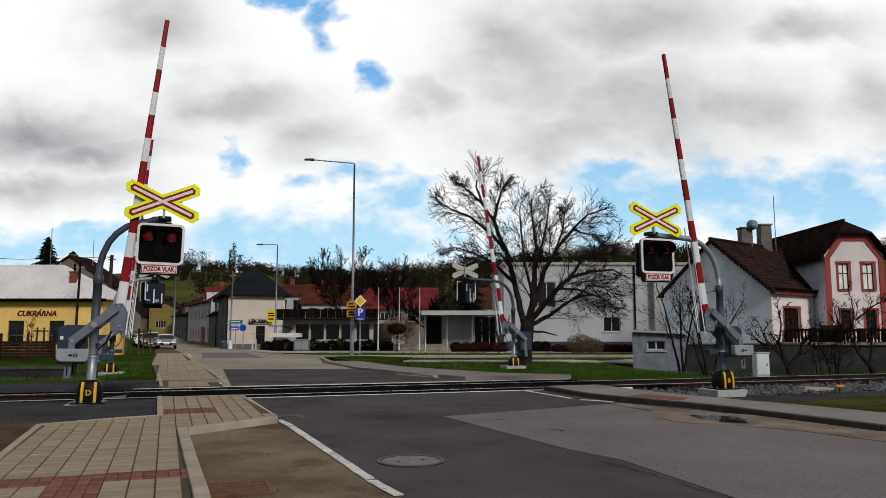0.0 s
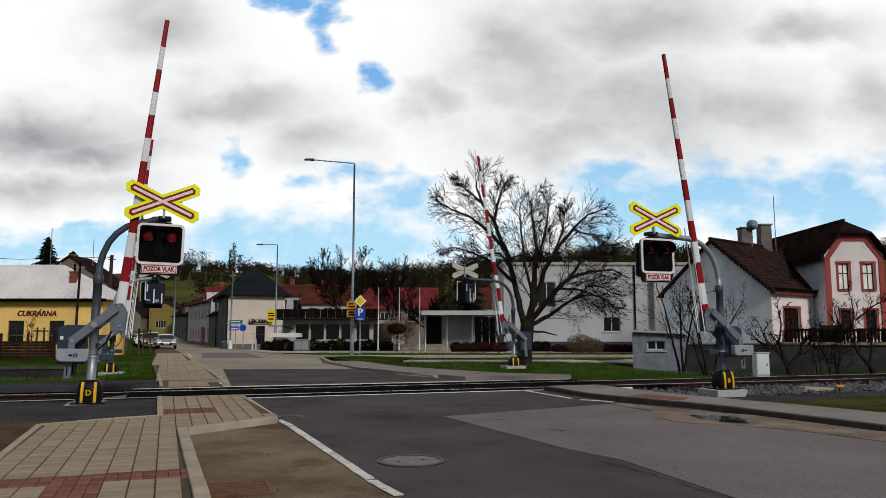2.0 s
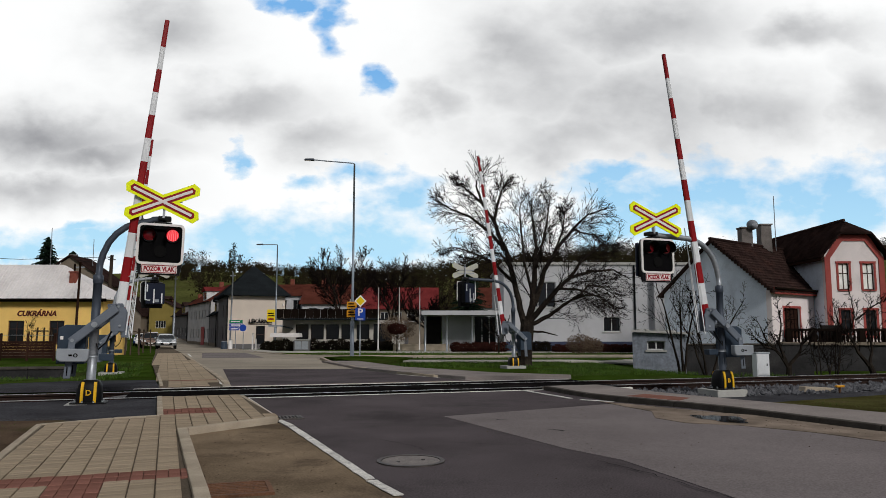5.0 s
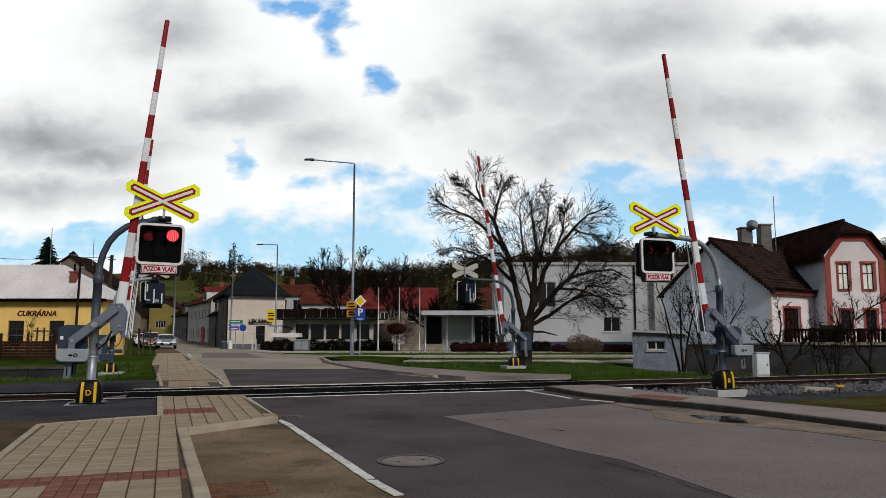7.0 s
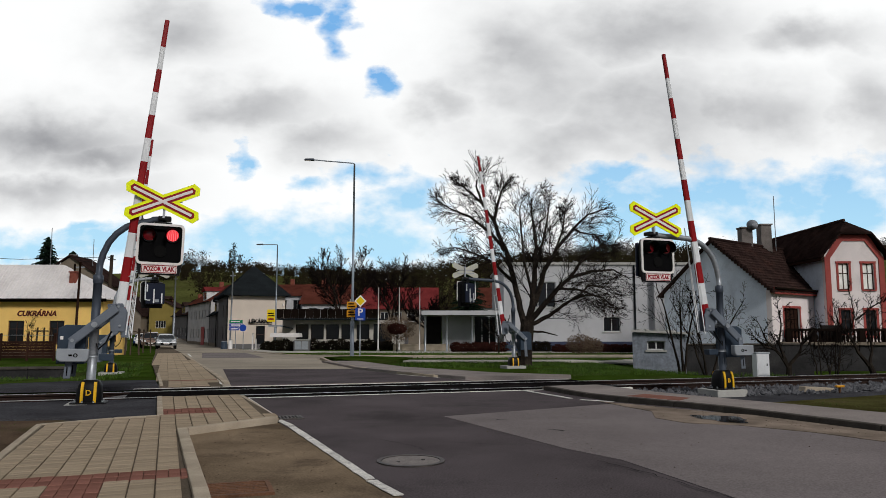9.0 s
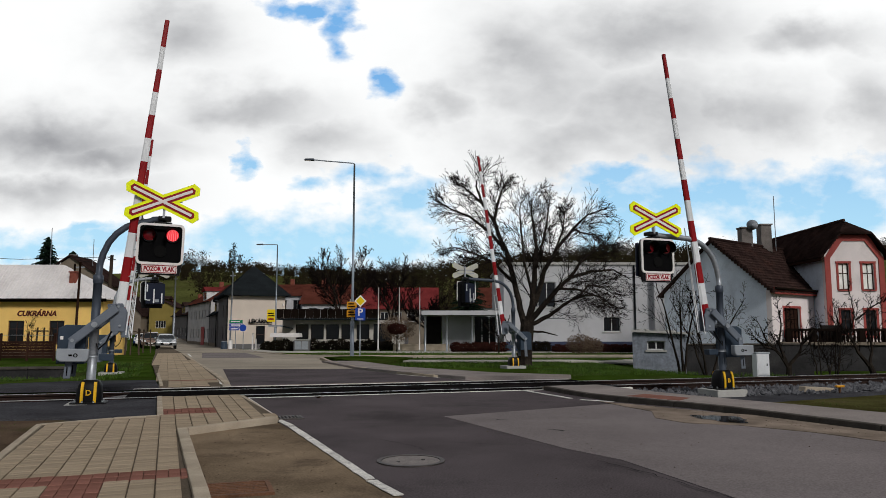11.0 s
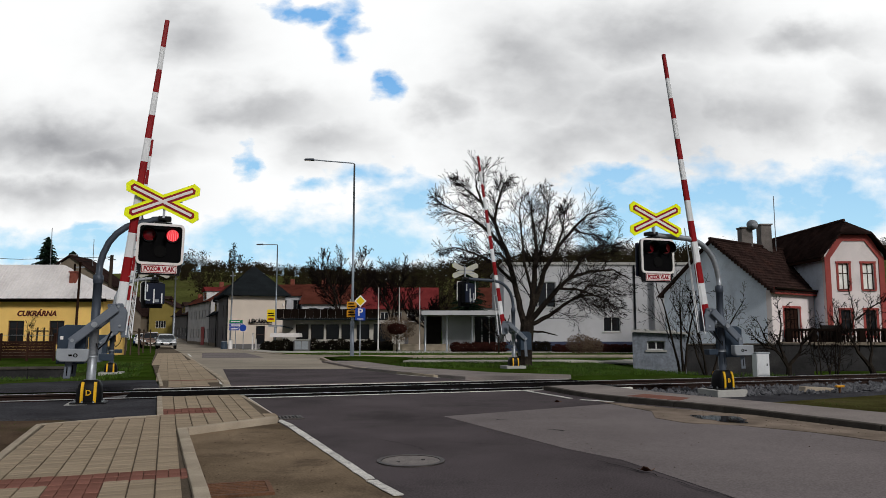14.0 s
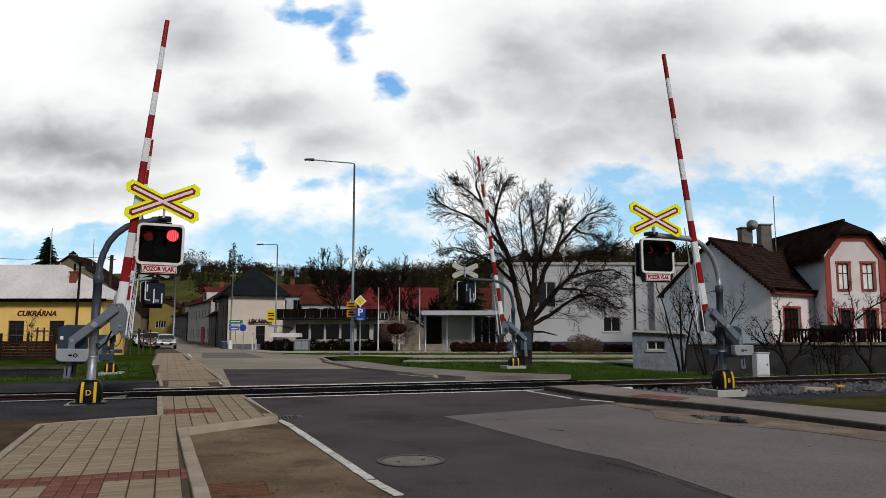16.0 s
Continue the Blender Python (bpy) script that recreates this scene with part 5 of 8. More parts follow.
        if ze > 5:
            part("gate", box((-0.06, 4.6, 0.0), (-0.004, 7.2, 2.6)), SIGN_RED, h, "red painted gate")



def terrace_pub():
    h = thing("restaurant_pavilion", Matrix.Translation((-15.0, 69, -0.5)), "low pale restaurant with dark openings and timber parapet", "restaurant")
    ops = [(1.25 + k * 1.42, 2.45 + k * 1.42, 0.95, 2.35) for k in range(5)] + [(8.5, 10.2, 0.0, 2.4)]
    # The front wall's colour already includes the canopy's shadow.
    m, *_ = shell(h, 0, 11.4, 0, 8, -0.3, 2.75, PLASTER_DULL, ops, mats={"front": PLASTER_SHADE})
    for o in ops[:5]:
        window(h, m, o, WOOD_DARK, PANE, (1, 1))
    window(h, m, ops[5], WOOD_DARK, PANE, (3, 1), name="glazed_door")
    part("canopy_roof", box((-0.4, -1.2, 2.78), (9.2, 7.6, 2.92), 0.01), ROOF_DARK, h)
    for k in range(14):
        part("parapet_board", box((-0.35 + k * 0.68, -1.15, 2.93), (0.31 + k * 0.68, -1.10, 3.75)), WOOD_DARK, h)
    part("awning", plate([(-0.3, 2.2), (1.0, 1.95), (1.0, 2.02), (-0.3, 2.3)], -1.3, -0.02), ROOF_DARK, h, "small dark awning")
    for x in (2.2, 5.4):
        part("roof_vent", tube([(x, 3, 2.92), (x, 3, 3.6), (x, 3, 3.7)], [0.15, 0.15, 0.22], 8), GALV, h)


def red_houses():
    specs = [((-22.5, 97), 5.0, 8, 6.6, 8.1, PLASTER_WHITE, ROOF_RUST, "white house with rust-red roof"),
             ((-17.8, 93), 5.6, 9, 5.4, 7.9, PLASTER_WHITE, ROOF_RUST, "white gabled house with dark red roof"),
             ((-11.6, 105), 10.6, 9, 5.2, 8.2, PLASTER_BROWN, ROOF_RED, "long house with bright red roof"),
             ((4.5, 112), 10, 9, 5.6, 8.6, PLASTER_WHITE, ROOF_RUST, "pale house with rust-red roof among trees")]
    for (x, y), w, dep, ze, zr, mat, roof, label in specs:
        h = thing("village_house", Matrix.Translation((x, y, ground_z(x, y))), label, "house", "village houses")
        fr = [(0.8 + k * 1.9, 1.9 + k * 1.9, ze - 1.9, ze - 0.6) for k in range(int((w - 0.6) / 1.9))]
        m, *_ = shell(h, 0, w, 0, dep, -1.0, ze, mat, fr)
        for o in fr:
            window(h, m, o, FRAME_WHITE, PANE, (2, 1), sill=FRAME_WHITE)
        for xx in (0.0, w - 0.3):
            part("gable", put(plate([(0.004, ze), (dep, ze), (dep / 2, zr)], xx, xx + 0.3, axis="x"), Matrix()), mat, h)
        gable_roof(h, 0, w, 0, dep, ze + 0.02, zr + 0.05, roof, 0.35, axis="x")
        part("chimney", box((w * 0.3, dep * 0.5, zr - 0.2), (w * 0.3 + 0.5, dep * 0.5 + 0.5, zr + 0.9), 0.02), BRICK, h)
        part("balcony", box((0.3, -1.0, ze - 2.2), (w * 0.6, -0.002, ze - 2.05)), CONCRETE, h)


def culture_hall():
    h = thing("white_hall", Matrix.Translation((4.2, 58, -1.0)), "large white rendered hall with flat roof", "hall building")
    ops = [(8.4, 9.75, 2.2, 3.35), (12.6, 13.6, 2.2, 3.35), (2.6, 4.7, 4.1, 6.1)]
    m, _, pr, _ = shell(h, 0.6, 15.6, 0, 14, -0.5, 7.45, PLASTER_WHITE, [(o[0] - 0.6, o[1] - 0.6, *o[2:]) for o in ops])
    for o in ops:
        window(h, m, (o[0] - 0.6, o[1] - 0.6, *o[2:]), FRAME_WHITE, PANE, (3 if o[0] < 4 else 2, 1), sill=CONCRETE)
    part("cornice", box((0.45, -0.15, 7.45), (15.75, 14.1, 7.65), 0.01), CONCRETE, h, "pale roof edge")
    part("roof", box((0.6, 0, 7.66), (15.6, 14, 7.7)), ROOF_DARK, h)
    for x in (10.9, 14.0):
        part("downpipe", tube([(x, -0.09, 7.4), (x, -0.09, 0)], 0.07, 8), ROOF_DARK, h)
    part("plinth", box((0.6, -0.06, -0.5), (15.6, -0.002, 1.42)), PLINTH_BLUE, h, "dull blue plinth")
    part("pillar", box((12.3, -0.6, 0), (13.9, -0.004, 7.2), 0.01), PLASTER_WHITE, h, "white projecting stair wall")
    # entrance canopy
    c = thing("entrance_canopy", Matrix.Translation((-1.7, 58, -0.7)), "flat white entrance canopy on slim columns", "canopy")
    part("slab", box((0, 0, 3.2), (6.4, 5.5, 3.55), 0.02), PLASTER_WHITE, c)
    for x in (0.3, 2.0, 4.0, 5.9):
        part("column", tube([(x, 0.4, -0.2), (x, 0.4, 3.2)], 0.08, 8), GALV, c)
    part("back_wall", box((1.6, 3.2, -0.3), (4.3, 3.4, 3.2)), PLASTER_WHITE, c, "white wall")
    for k in range(3):
        part("glazing", box((4.35 + 0.6 * k, 3.2, 0.1), (4.9 + 0.6 * k, 3.24, 3.1)), PANE, c)
    part("dark_door", box((0.2, 3.6, -0.3), (1.55, 3.7, 3.1)), DARK_VOID, c)


def garage():
    h = thing("concrete_garage", Matrix.Translation((8.78, 34.3, -0.8)) @ Matrix.Rotation(radians(-15), 4, "Z"), "low blue-grey rendered shed with a sloping slab roof", "shed")
    o = (0.65, 1.45, 1.2, 1.62)
    m, *_ = shell(h, 0, 2.35, 0, 4, -0.4, 2.0, STONE_GREY, [o])
    window(h, m, o, FRAME_WHITE, PANE, (2, 1), sill=CONCRETE)
    part("roof", put(box((-0.12, -0.2, 2.02), (2.6, 4.2, 2.12), 0.01), Matrix.Rotation(radians(2.5), 4, "Y")), CONCRETE, h, "weathered concrete roof slab")
    rnd = random.Random(6)
    for k in range(9):
        x, y = rnd.uniform(0.1, 2.2), rnd.uniform(-0.1, 0.5)
        part("roof_stone", put(box((-0.12, -0.09, 0), (0.12, 0.09, 0.07), 0.015), Matrix.Translation((x, y, 2.11 - x * 0.0437)) @ Matrix.Rotation(rnd.uniform(0, 3), 4, "Z")), CONCRETE, h)
    g = thing("garden_wall", Matrix.Translation((11.3, 34.6, -0.9)) @ Matrix.Rotation(radians(8), 4, "Z"), "dark rendered garden wall beside the shed", "wall")
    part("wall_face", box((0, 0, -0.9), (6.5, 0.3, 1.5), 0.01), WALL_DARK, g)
    part("coping", box((-0.03, -0.06, 1.505), (6.53, 0.36, 1.58), 0.01), KERB_DARK, g, "dark coping")


def station_house():
    h = thing("gabled_villa", Matrix.Translation((22.95, 44, -0.9)), "pinkish white villa with red painted bands and brown roof", "house")
    wins = [(0.80, 1.42, 4.62, 6.2), (2.25, 2.92, 4.62, 6.2), (0.80, 1.42, 2.0, 3.4), (2.27, 2.92, 1.85, 3.4)]
    # The left wall's bluish shade is painted by its own plaster colour.
    m, pl, _, lo = shell(h, 0, 3.55, 0, 13, -0.6, 6.75, PLASTER_PINK, wins, mats={"left": PLASTER_BLUE_SHADE})
    part("gable", plate([(0, 6.75), (3.55, 6.75), (2.6, 7.75), (0.95, 7.75)], 0.004, 0.3), PLASTER_PINK, h)
    for i, o in enumerate(wins):
        window(h, m, o, FRAME_BROWN, PANE_LIGHT if i < 2 else PANE, (2, 2), sill=RED_TRIM, casing=RED_TRIM, deep=0.08)
    t = bmesh.new()
    for x0, x1 in ((-0.01, 0.32), (3.23, 3.56)):
        box((x0, -0.05, -0.5), (x1, -0.002, 6.6), bm=t)
    part("corner_band", t, RED_TRIM, h, "red painted corner bands")
    for pts in ([(0.0, 6.5), (0.32, 6.5), (1.1, 7.55), (0.95, 7.95), (0.7, 7.7)], [(3.55, 6.5), (3.23, 6.5), (2.45, 7.55), (2.6, 7.95), (2.85, 7.7)], [(0.95, 7.95), (1.1, 7.56), (2.45, 7.56), (2.6, 7.95)]):
        part("verge_band", plate(pts, -0.055, -0.004), RED_TRIM, h, "red painted gable band")
    # roof with a clipped gable
    xm, zr = 1.78, 8.82
    zo = 6.45
    bm = bmesh.new()
    y1 = 13.3
    for s in (-1, 1):
        xe = xm + s * 2.15
        xk, zk = xm + s * 0.95, 7.95
        quad = [(xe, -0.4, zo), (xk, -0.4, zk), (xm, 0.9, zr), (xm, y1, zr), (xe, y1, zo)]
        lo_v = [bm.verts.new(q) for q in quad]
        hi_v = [bm.verts.new((q[0], q[1], q[2] + 0.12)) for q in quad]
        bm.faces.new(lo_v)
        bm.faces.new(hi_v)
        for i in range(5):
            bm.faces.new((lo_v[i], hi_v[i], hi_v[(i + 1) % 5], lo_v[(i + 1) % 5]))
    tri = [(xm - 0.95, -0.4, 7.95), (xm + 0.95, -0.4, 7.95), (xm, 0.9, zr)]
    a = [bm.verts.new(q) for q in tri]
    b = [bm.verts.new((q[0], q[1], q[2] + 0.118)) for q in tri]
    bm.faces.new(a)
    bm.faces.new(b)
    for i in range(3):
        bm.faces.new((a[i], b[i], b[(i + 1) % 3], a[(i + 1) % 3]))
    bmesh.ops.recalc_face_normals(bm, faces=bm.faces)
    roof = part("roof", bm, ROOF_BROWN, h, "dark brown tiled roof with clipped gable")
    rows = bmesh.new()
    for k in range(15):
        f = k / 15
        z, x = zo + 0.12 + (zr - zo) * f, xm - 2.15 + 2.15 * f
        y0 = -0.38 + (1.25 * max(0.0, (z - 8.0) / 1.1))
        for j in range(int((y1 - y0) / 0.7)):
            box((x - 0.02, y0 + j * 0.7 + 0.01, z - 0.005), (x + 0.10, y0 + j * 0.7 + 0.68, z + 0.035 + 0.02 * random.random()), bm=rows)
    tagged(part("tile_edges", rows, ROOF_BROWN, roof), "overlapping tile edges", kind="stuff")
    part("ridge", tube([(xm, 0.85, zr + 0.14), (xm, y1, zr + 0.14)], 0.10, 6), ROOF_BROWN, roof)
    part("barge_board", box((-0.4, -0.42, 6.36), (-0.28, 13.2, 6.5)), WOOD_RED, h)

    # lower wing, turned to the villa, with its own gable
    wm = Matrix.Translation((18.75, 42, -0.9)) @ Matrix.Rotation(radians(40), 4, "Z")
    w = thing("villa_wing", wm, "lower wing with rough gable wall tinted blue for shade, and brown roof", "house")
    o = (1.45, 3.45, 1.75, 3.5)
    fm, lm, _, lo2 = shell(w, 0, 6.2, 0, 7, -0.6, 4.5, PLASTER_PINK, [o], mats={"left": PLASTER_BLUE_SHADE})
    part("gable", plate([(0.004, 4.5), (7, 4.5), (3.5, 7.6)], 0.002, 0.3, axis="x"), PLASTER_BLUE_SHADE, w, "rough plaster gable with blue shade tint in its colour")
    window(w, fm, o, WOOD_DARK, WOOD_RED, (4, 2), casing=RED_TRIM, deep=0.1, name="door")
    part("fascia", box((-0.15, -0.30, 4.28), (6.0, -0.22, 4.62)), RED_TRIM, w, "red painted eaves board")
    part("soffit", box((-0.1, -0.22, 4.42), (6.0, -0.002, 4.50)), RED_TRIM, w)
    part("gutter", tube([(-0.15, -0.38, 4.58), (6.0, -0.38, 4.58)], 0.07, 8), WOOD_DARK, w)
    part("downpipe", tube([(5.6, -0.36, 4.5), (5.5, -0.08, 4.2), (5.5, -0.08, 0)], 0.05, 6), WOOD_DARK, w)
    slopes = gable_roof(w, 0, 9.0, 0, 7, 4.55, 7.62, ROOF_BROWN, 0.3, axis="x")
    rnd = random.Random(3)
    edges = bmesh.new()
    for k in range(17):
        f = k / 17
        y, z = -0.3 + 3.8 * f, 4.42 + 3.33 * f
        for j in range(26):
            x = -0.28 + j * 0.36 + 0.02 * rnd.random()
            box((x, y - 0.02, z - 0.03), (x + 0.33, y + 0.10, z + 0.035 + 0.03 * rnd.random()), bm=edges)
    tagged(part("tile_edges", edges, ROOF_BROWN, slopes[0]), "overlapping tile edges", kind="stuff")
    rag = bmesh.new()
    for k in range(22):
        y, z = -0.3 + 3.8 * k / 22, 4.34 + 3.3 * k / 22
        box((-0.36 - 0.06 * rnd.random(), y, z - 0.02), (-0.16, y + 0.17, z + 0.20 + 0.05 * rnd.random()), bm=rag)
    part("verge_tiles", rag, ROOF_BROWN, slopes[0], "uneven verge tiles")
    part("ridge_tiles", tube([(-0.3, 3.5, 7.76), (9.2, 3.5, 7.76)], 0.11, 6), ROOF_BROWN, slopes[0])
    inv = wm.inverted()
    for cx, cy, s, top in ((19.9, 48.0, 0.36, 8.85), (21.6, 49.0, 0.36, 9.2)):
        lp = inv @ Vector((cx, cy, 0))
        turned = Matrix.Translation((lp.x, lp.y, 0)) @ Matrix.Rotation(radians(-40), 4, "Z")
        c = part("chimney", put(box((-s, -s, 5.8), (s, s, top), 0.02), turned), CHIMNEY, w, "sooty plastered chimney")
        part("cap", put(box((-s - 0.06, -s - 0.06, top), (s + 0.06, s + 0.06, top + 0.09), 0.01), turned), CHIMNEY, c)
    lp = inv @ Vector((20.2, 47.5, 0))
    dish = tube([(0, 0.10, 0), (0, 0.07, 0), (0, 0.0, 0), (0, 0.02, 0), (0, 0.06, 0)], [0.10, 0.25, 0.36, 0.34, 0.05], 18)
    tube([(0, 0.04, 0), (0, -0.30, -0.12)], 0.015, 5, dish)
    put(dish, Matrix.Translation((lp.x, lp.y, 9.05)) @ Matrix.Rotation(radians(-58), 4, "Z") @ Matrix.Rotation(radians(-14), 4, "X"))
    part("satellite_dish", dish, GALV, w, "round grey dish")
    lp = inv @ Vector((22.6, 49.5, 0))
    part("aerial", tube([(lp.x, lp.y, 6), (lp.x - 0.05, lp.y, 11.3)], 0.03, 5), GALV, w, "tall thin aerial")

    # raised terrace with balusters
    t = thing("terrace", Matrix.Translation((19.9, 42.6, -1.1)), "raised concrete terrace with dark balustrade", "terrace")
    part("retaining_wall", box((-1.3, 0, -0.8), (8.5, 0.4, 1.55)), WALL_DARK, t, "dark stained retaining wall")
    part("deck", box((-1.3, -0.15, 1.55), (8.5, 3.0, 1.72), 0.01), PLASTER_BROWN, t)
    part("hand_rail", box((-0.1, -0.12, 2.35), (8.4, 0.12, 2.5), 0.02), WOOD_DARK, t)
    me = None
    for k in range(42):
        if k % 7 == 0:
            part("rail_post", box((k * 0.2 - 0.14, -0.13, 1.72), (k * 0.2 + 0.14, 0.13, 2.52), 0.01), WOOD_DARK, t)
            continue
        if me is None:
            ob = part("baluster", tube([(0, 0, 1.72), (0, 0, 1.8), (0, 0, 1.95), (0, 0, 2.15), (0, 0, 2.28), (0, 0, 2.36)], [0.06, 0.05, 0.075, 0.04, 0.05, 0.06], 6), WOOD_DARK, t)
            me = ob.data
        else:
            ob = new("baluster", me)
            ob.parent = t
        ob.location = (k * 0.2, 0, 0)
    part("stair_wall", box((2.2, 0.5, 1.7), (3.4, 0.7, 2.7)), DARK_VOID, t)


confectionery()
brown_house()
pharmacy()
street_row()
terrace_pub()
red_houses()
culture_hall()
garage()
station_house()


# ---- trees and shrubs ----
class Wood:
    """Collects tapered limbs as one mesh."""

    def __init__(self, seed, least=0.0055):
        self.v, self.f, self.rnd, self.least, self.balls = [], [], random.Random(seed), least, ()

    def limb(self, pts, r0, r1, n=3):
        base = len(self.v)
        k = len(pts)
        side = None
        for i, p in enumerate(pts):
            d = (pts[min(i + 1, k - 1)] - pts[max(i - 1, 0)]).normalized()
            if side is None:
                side = d.cross(Vector((0.31, 0.9, 0.2))).normalized()
            side = (side - d * side.dot(d)).normalized()
            up = side.cross(d)
            r = r0 + (r1 - r0) * i / (k - 1)
            for j in range(n):
                a = 2 * math.pi * j / n
                self.v.append(p + side * (math.cos(a) * r) + up * (math.sin(a) * r))
        for i in range(k - 1):
            for j in range(n):
                a, b = base + i * n + j, base + i * n + (j + 1) % n
                self.f.append((a, b, b + n, a + n))

    def mesh(self, name, mat, parent, label=""):
        me = bpy.data.meshes.new(name)
        me.from_pydata([tuple(v) for v in self.v], [], self.f)
        me.materials.append(mat)
        ob = new(name, me)
        ob.parent = parent
        if label:
            tagged(ob, label)
        return ob

    def path(self, start, d, length, segs, wild, lift):
        pts, p, d = [start.copy()], start.copy(), d.normalized()
        for _ in range(segs):
            if len(pts) > 1 and self.balls and all(((p.x - bx) / rx) ** 2 + ((p.z - bz) / rz) ** 2 > 1 for bx, bz, rx, rz in self.balls):
                break
            d = (d + Vector([self.rnd.gauss(0, wild) for _ in range(3)]) + Vector((0, 0, lift))).normalized()
            p = p + d * (length / segs)
            pts.append(p.copy())
        return pts

    def grow(self, pts, r0, r1, level, spec, sides):
        """Branches off a limb: spec holds, level by level, (count, length share, thickness share, spread, lift, wild, from)."""
        self.limb(pts, r0, r1, sides)
        if level >= len(spec):
            return
        count, lshare, rshare, spread_, lift, wild, frm = spec[level]
        total = sum((b - a).length for a, b in zip(pts, pts[1:]))
        for c in range(count):
            t = frm + (1 - frm) * (c + self.rnd.random()) / count
            x = t * (len(pts) - 1)
            i = min(int(x), len(pts) - 2)
            p = pts[i].lerp(pts[i + 1], x - i)
            d = (pts[i + 1] - pts[i]).normalized()
            q = d.orthogonal().normalized()
            q = Matrix.Rotation(self.rnd.uniform(0, 2 * math.pi), 3, d) @ q
            nd = d + q * spread_ * self.rnd.uniform(0.6, 1.3)
            ln = total * lshare * self.rnd.uniform(0.55, 1.2) * (1.15 - 0.6 * t)
            rr = max(self.least * 1.6, (r0 + (r1 - r0) * t) * rshare)
            self.grow(self.path(p, nd, ln, 5 if level == 0 else (4 if level == 1 else 3), wild, lift), rr, max(self.least, rr * 0.3), level + 1, spec, max(3, sides - 1))


def bare_tree(name, base, limbs, spec, label, seed, trunk=None, twig_r=0.0065, sides=7, mat=BARK, crown=()):
    """A leafless tree: trunk and main limbs are given as points, the rest grows."""
    g = thing(name, Matrix.Translation(base), label, "tree")
    t = Wood(seed)
    c = Wood(seed + 1, twig_r)
    c.balls = crown
    if trunk:
        t.limb([Vector(p) for p in trunk[0]], trunk[1], trunk[2], 10)
    for pts, r0, r1 in limbs:
        pts = [Vector(p) for p in pts]
        dense = []
        for a, b in zip(pts, pts[1:]):
            dense += [a.lerp(b, k / 3) + Vector([t.rnd.gauss(0, 0.03) * (b - a).length * 0.4 for _ in range(3)]) for k in range(3)]
        dense.append(pts[-1])
        t.limb(dense, r0, r1, sides)
        c.grow(dense, r0 * 0.5, r1, 0, spec, 5)
    t.mesh("trunk", mat, g)
    c.mesh("crown", TWIG, g, "dense bare twigs")
    return g


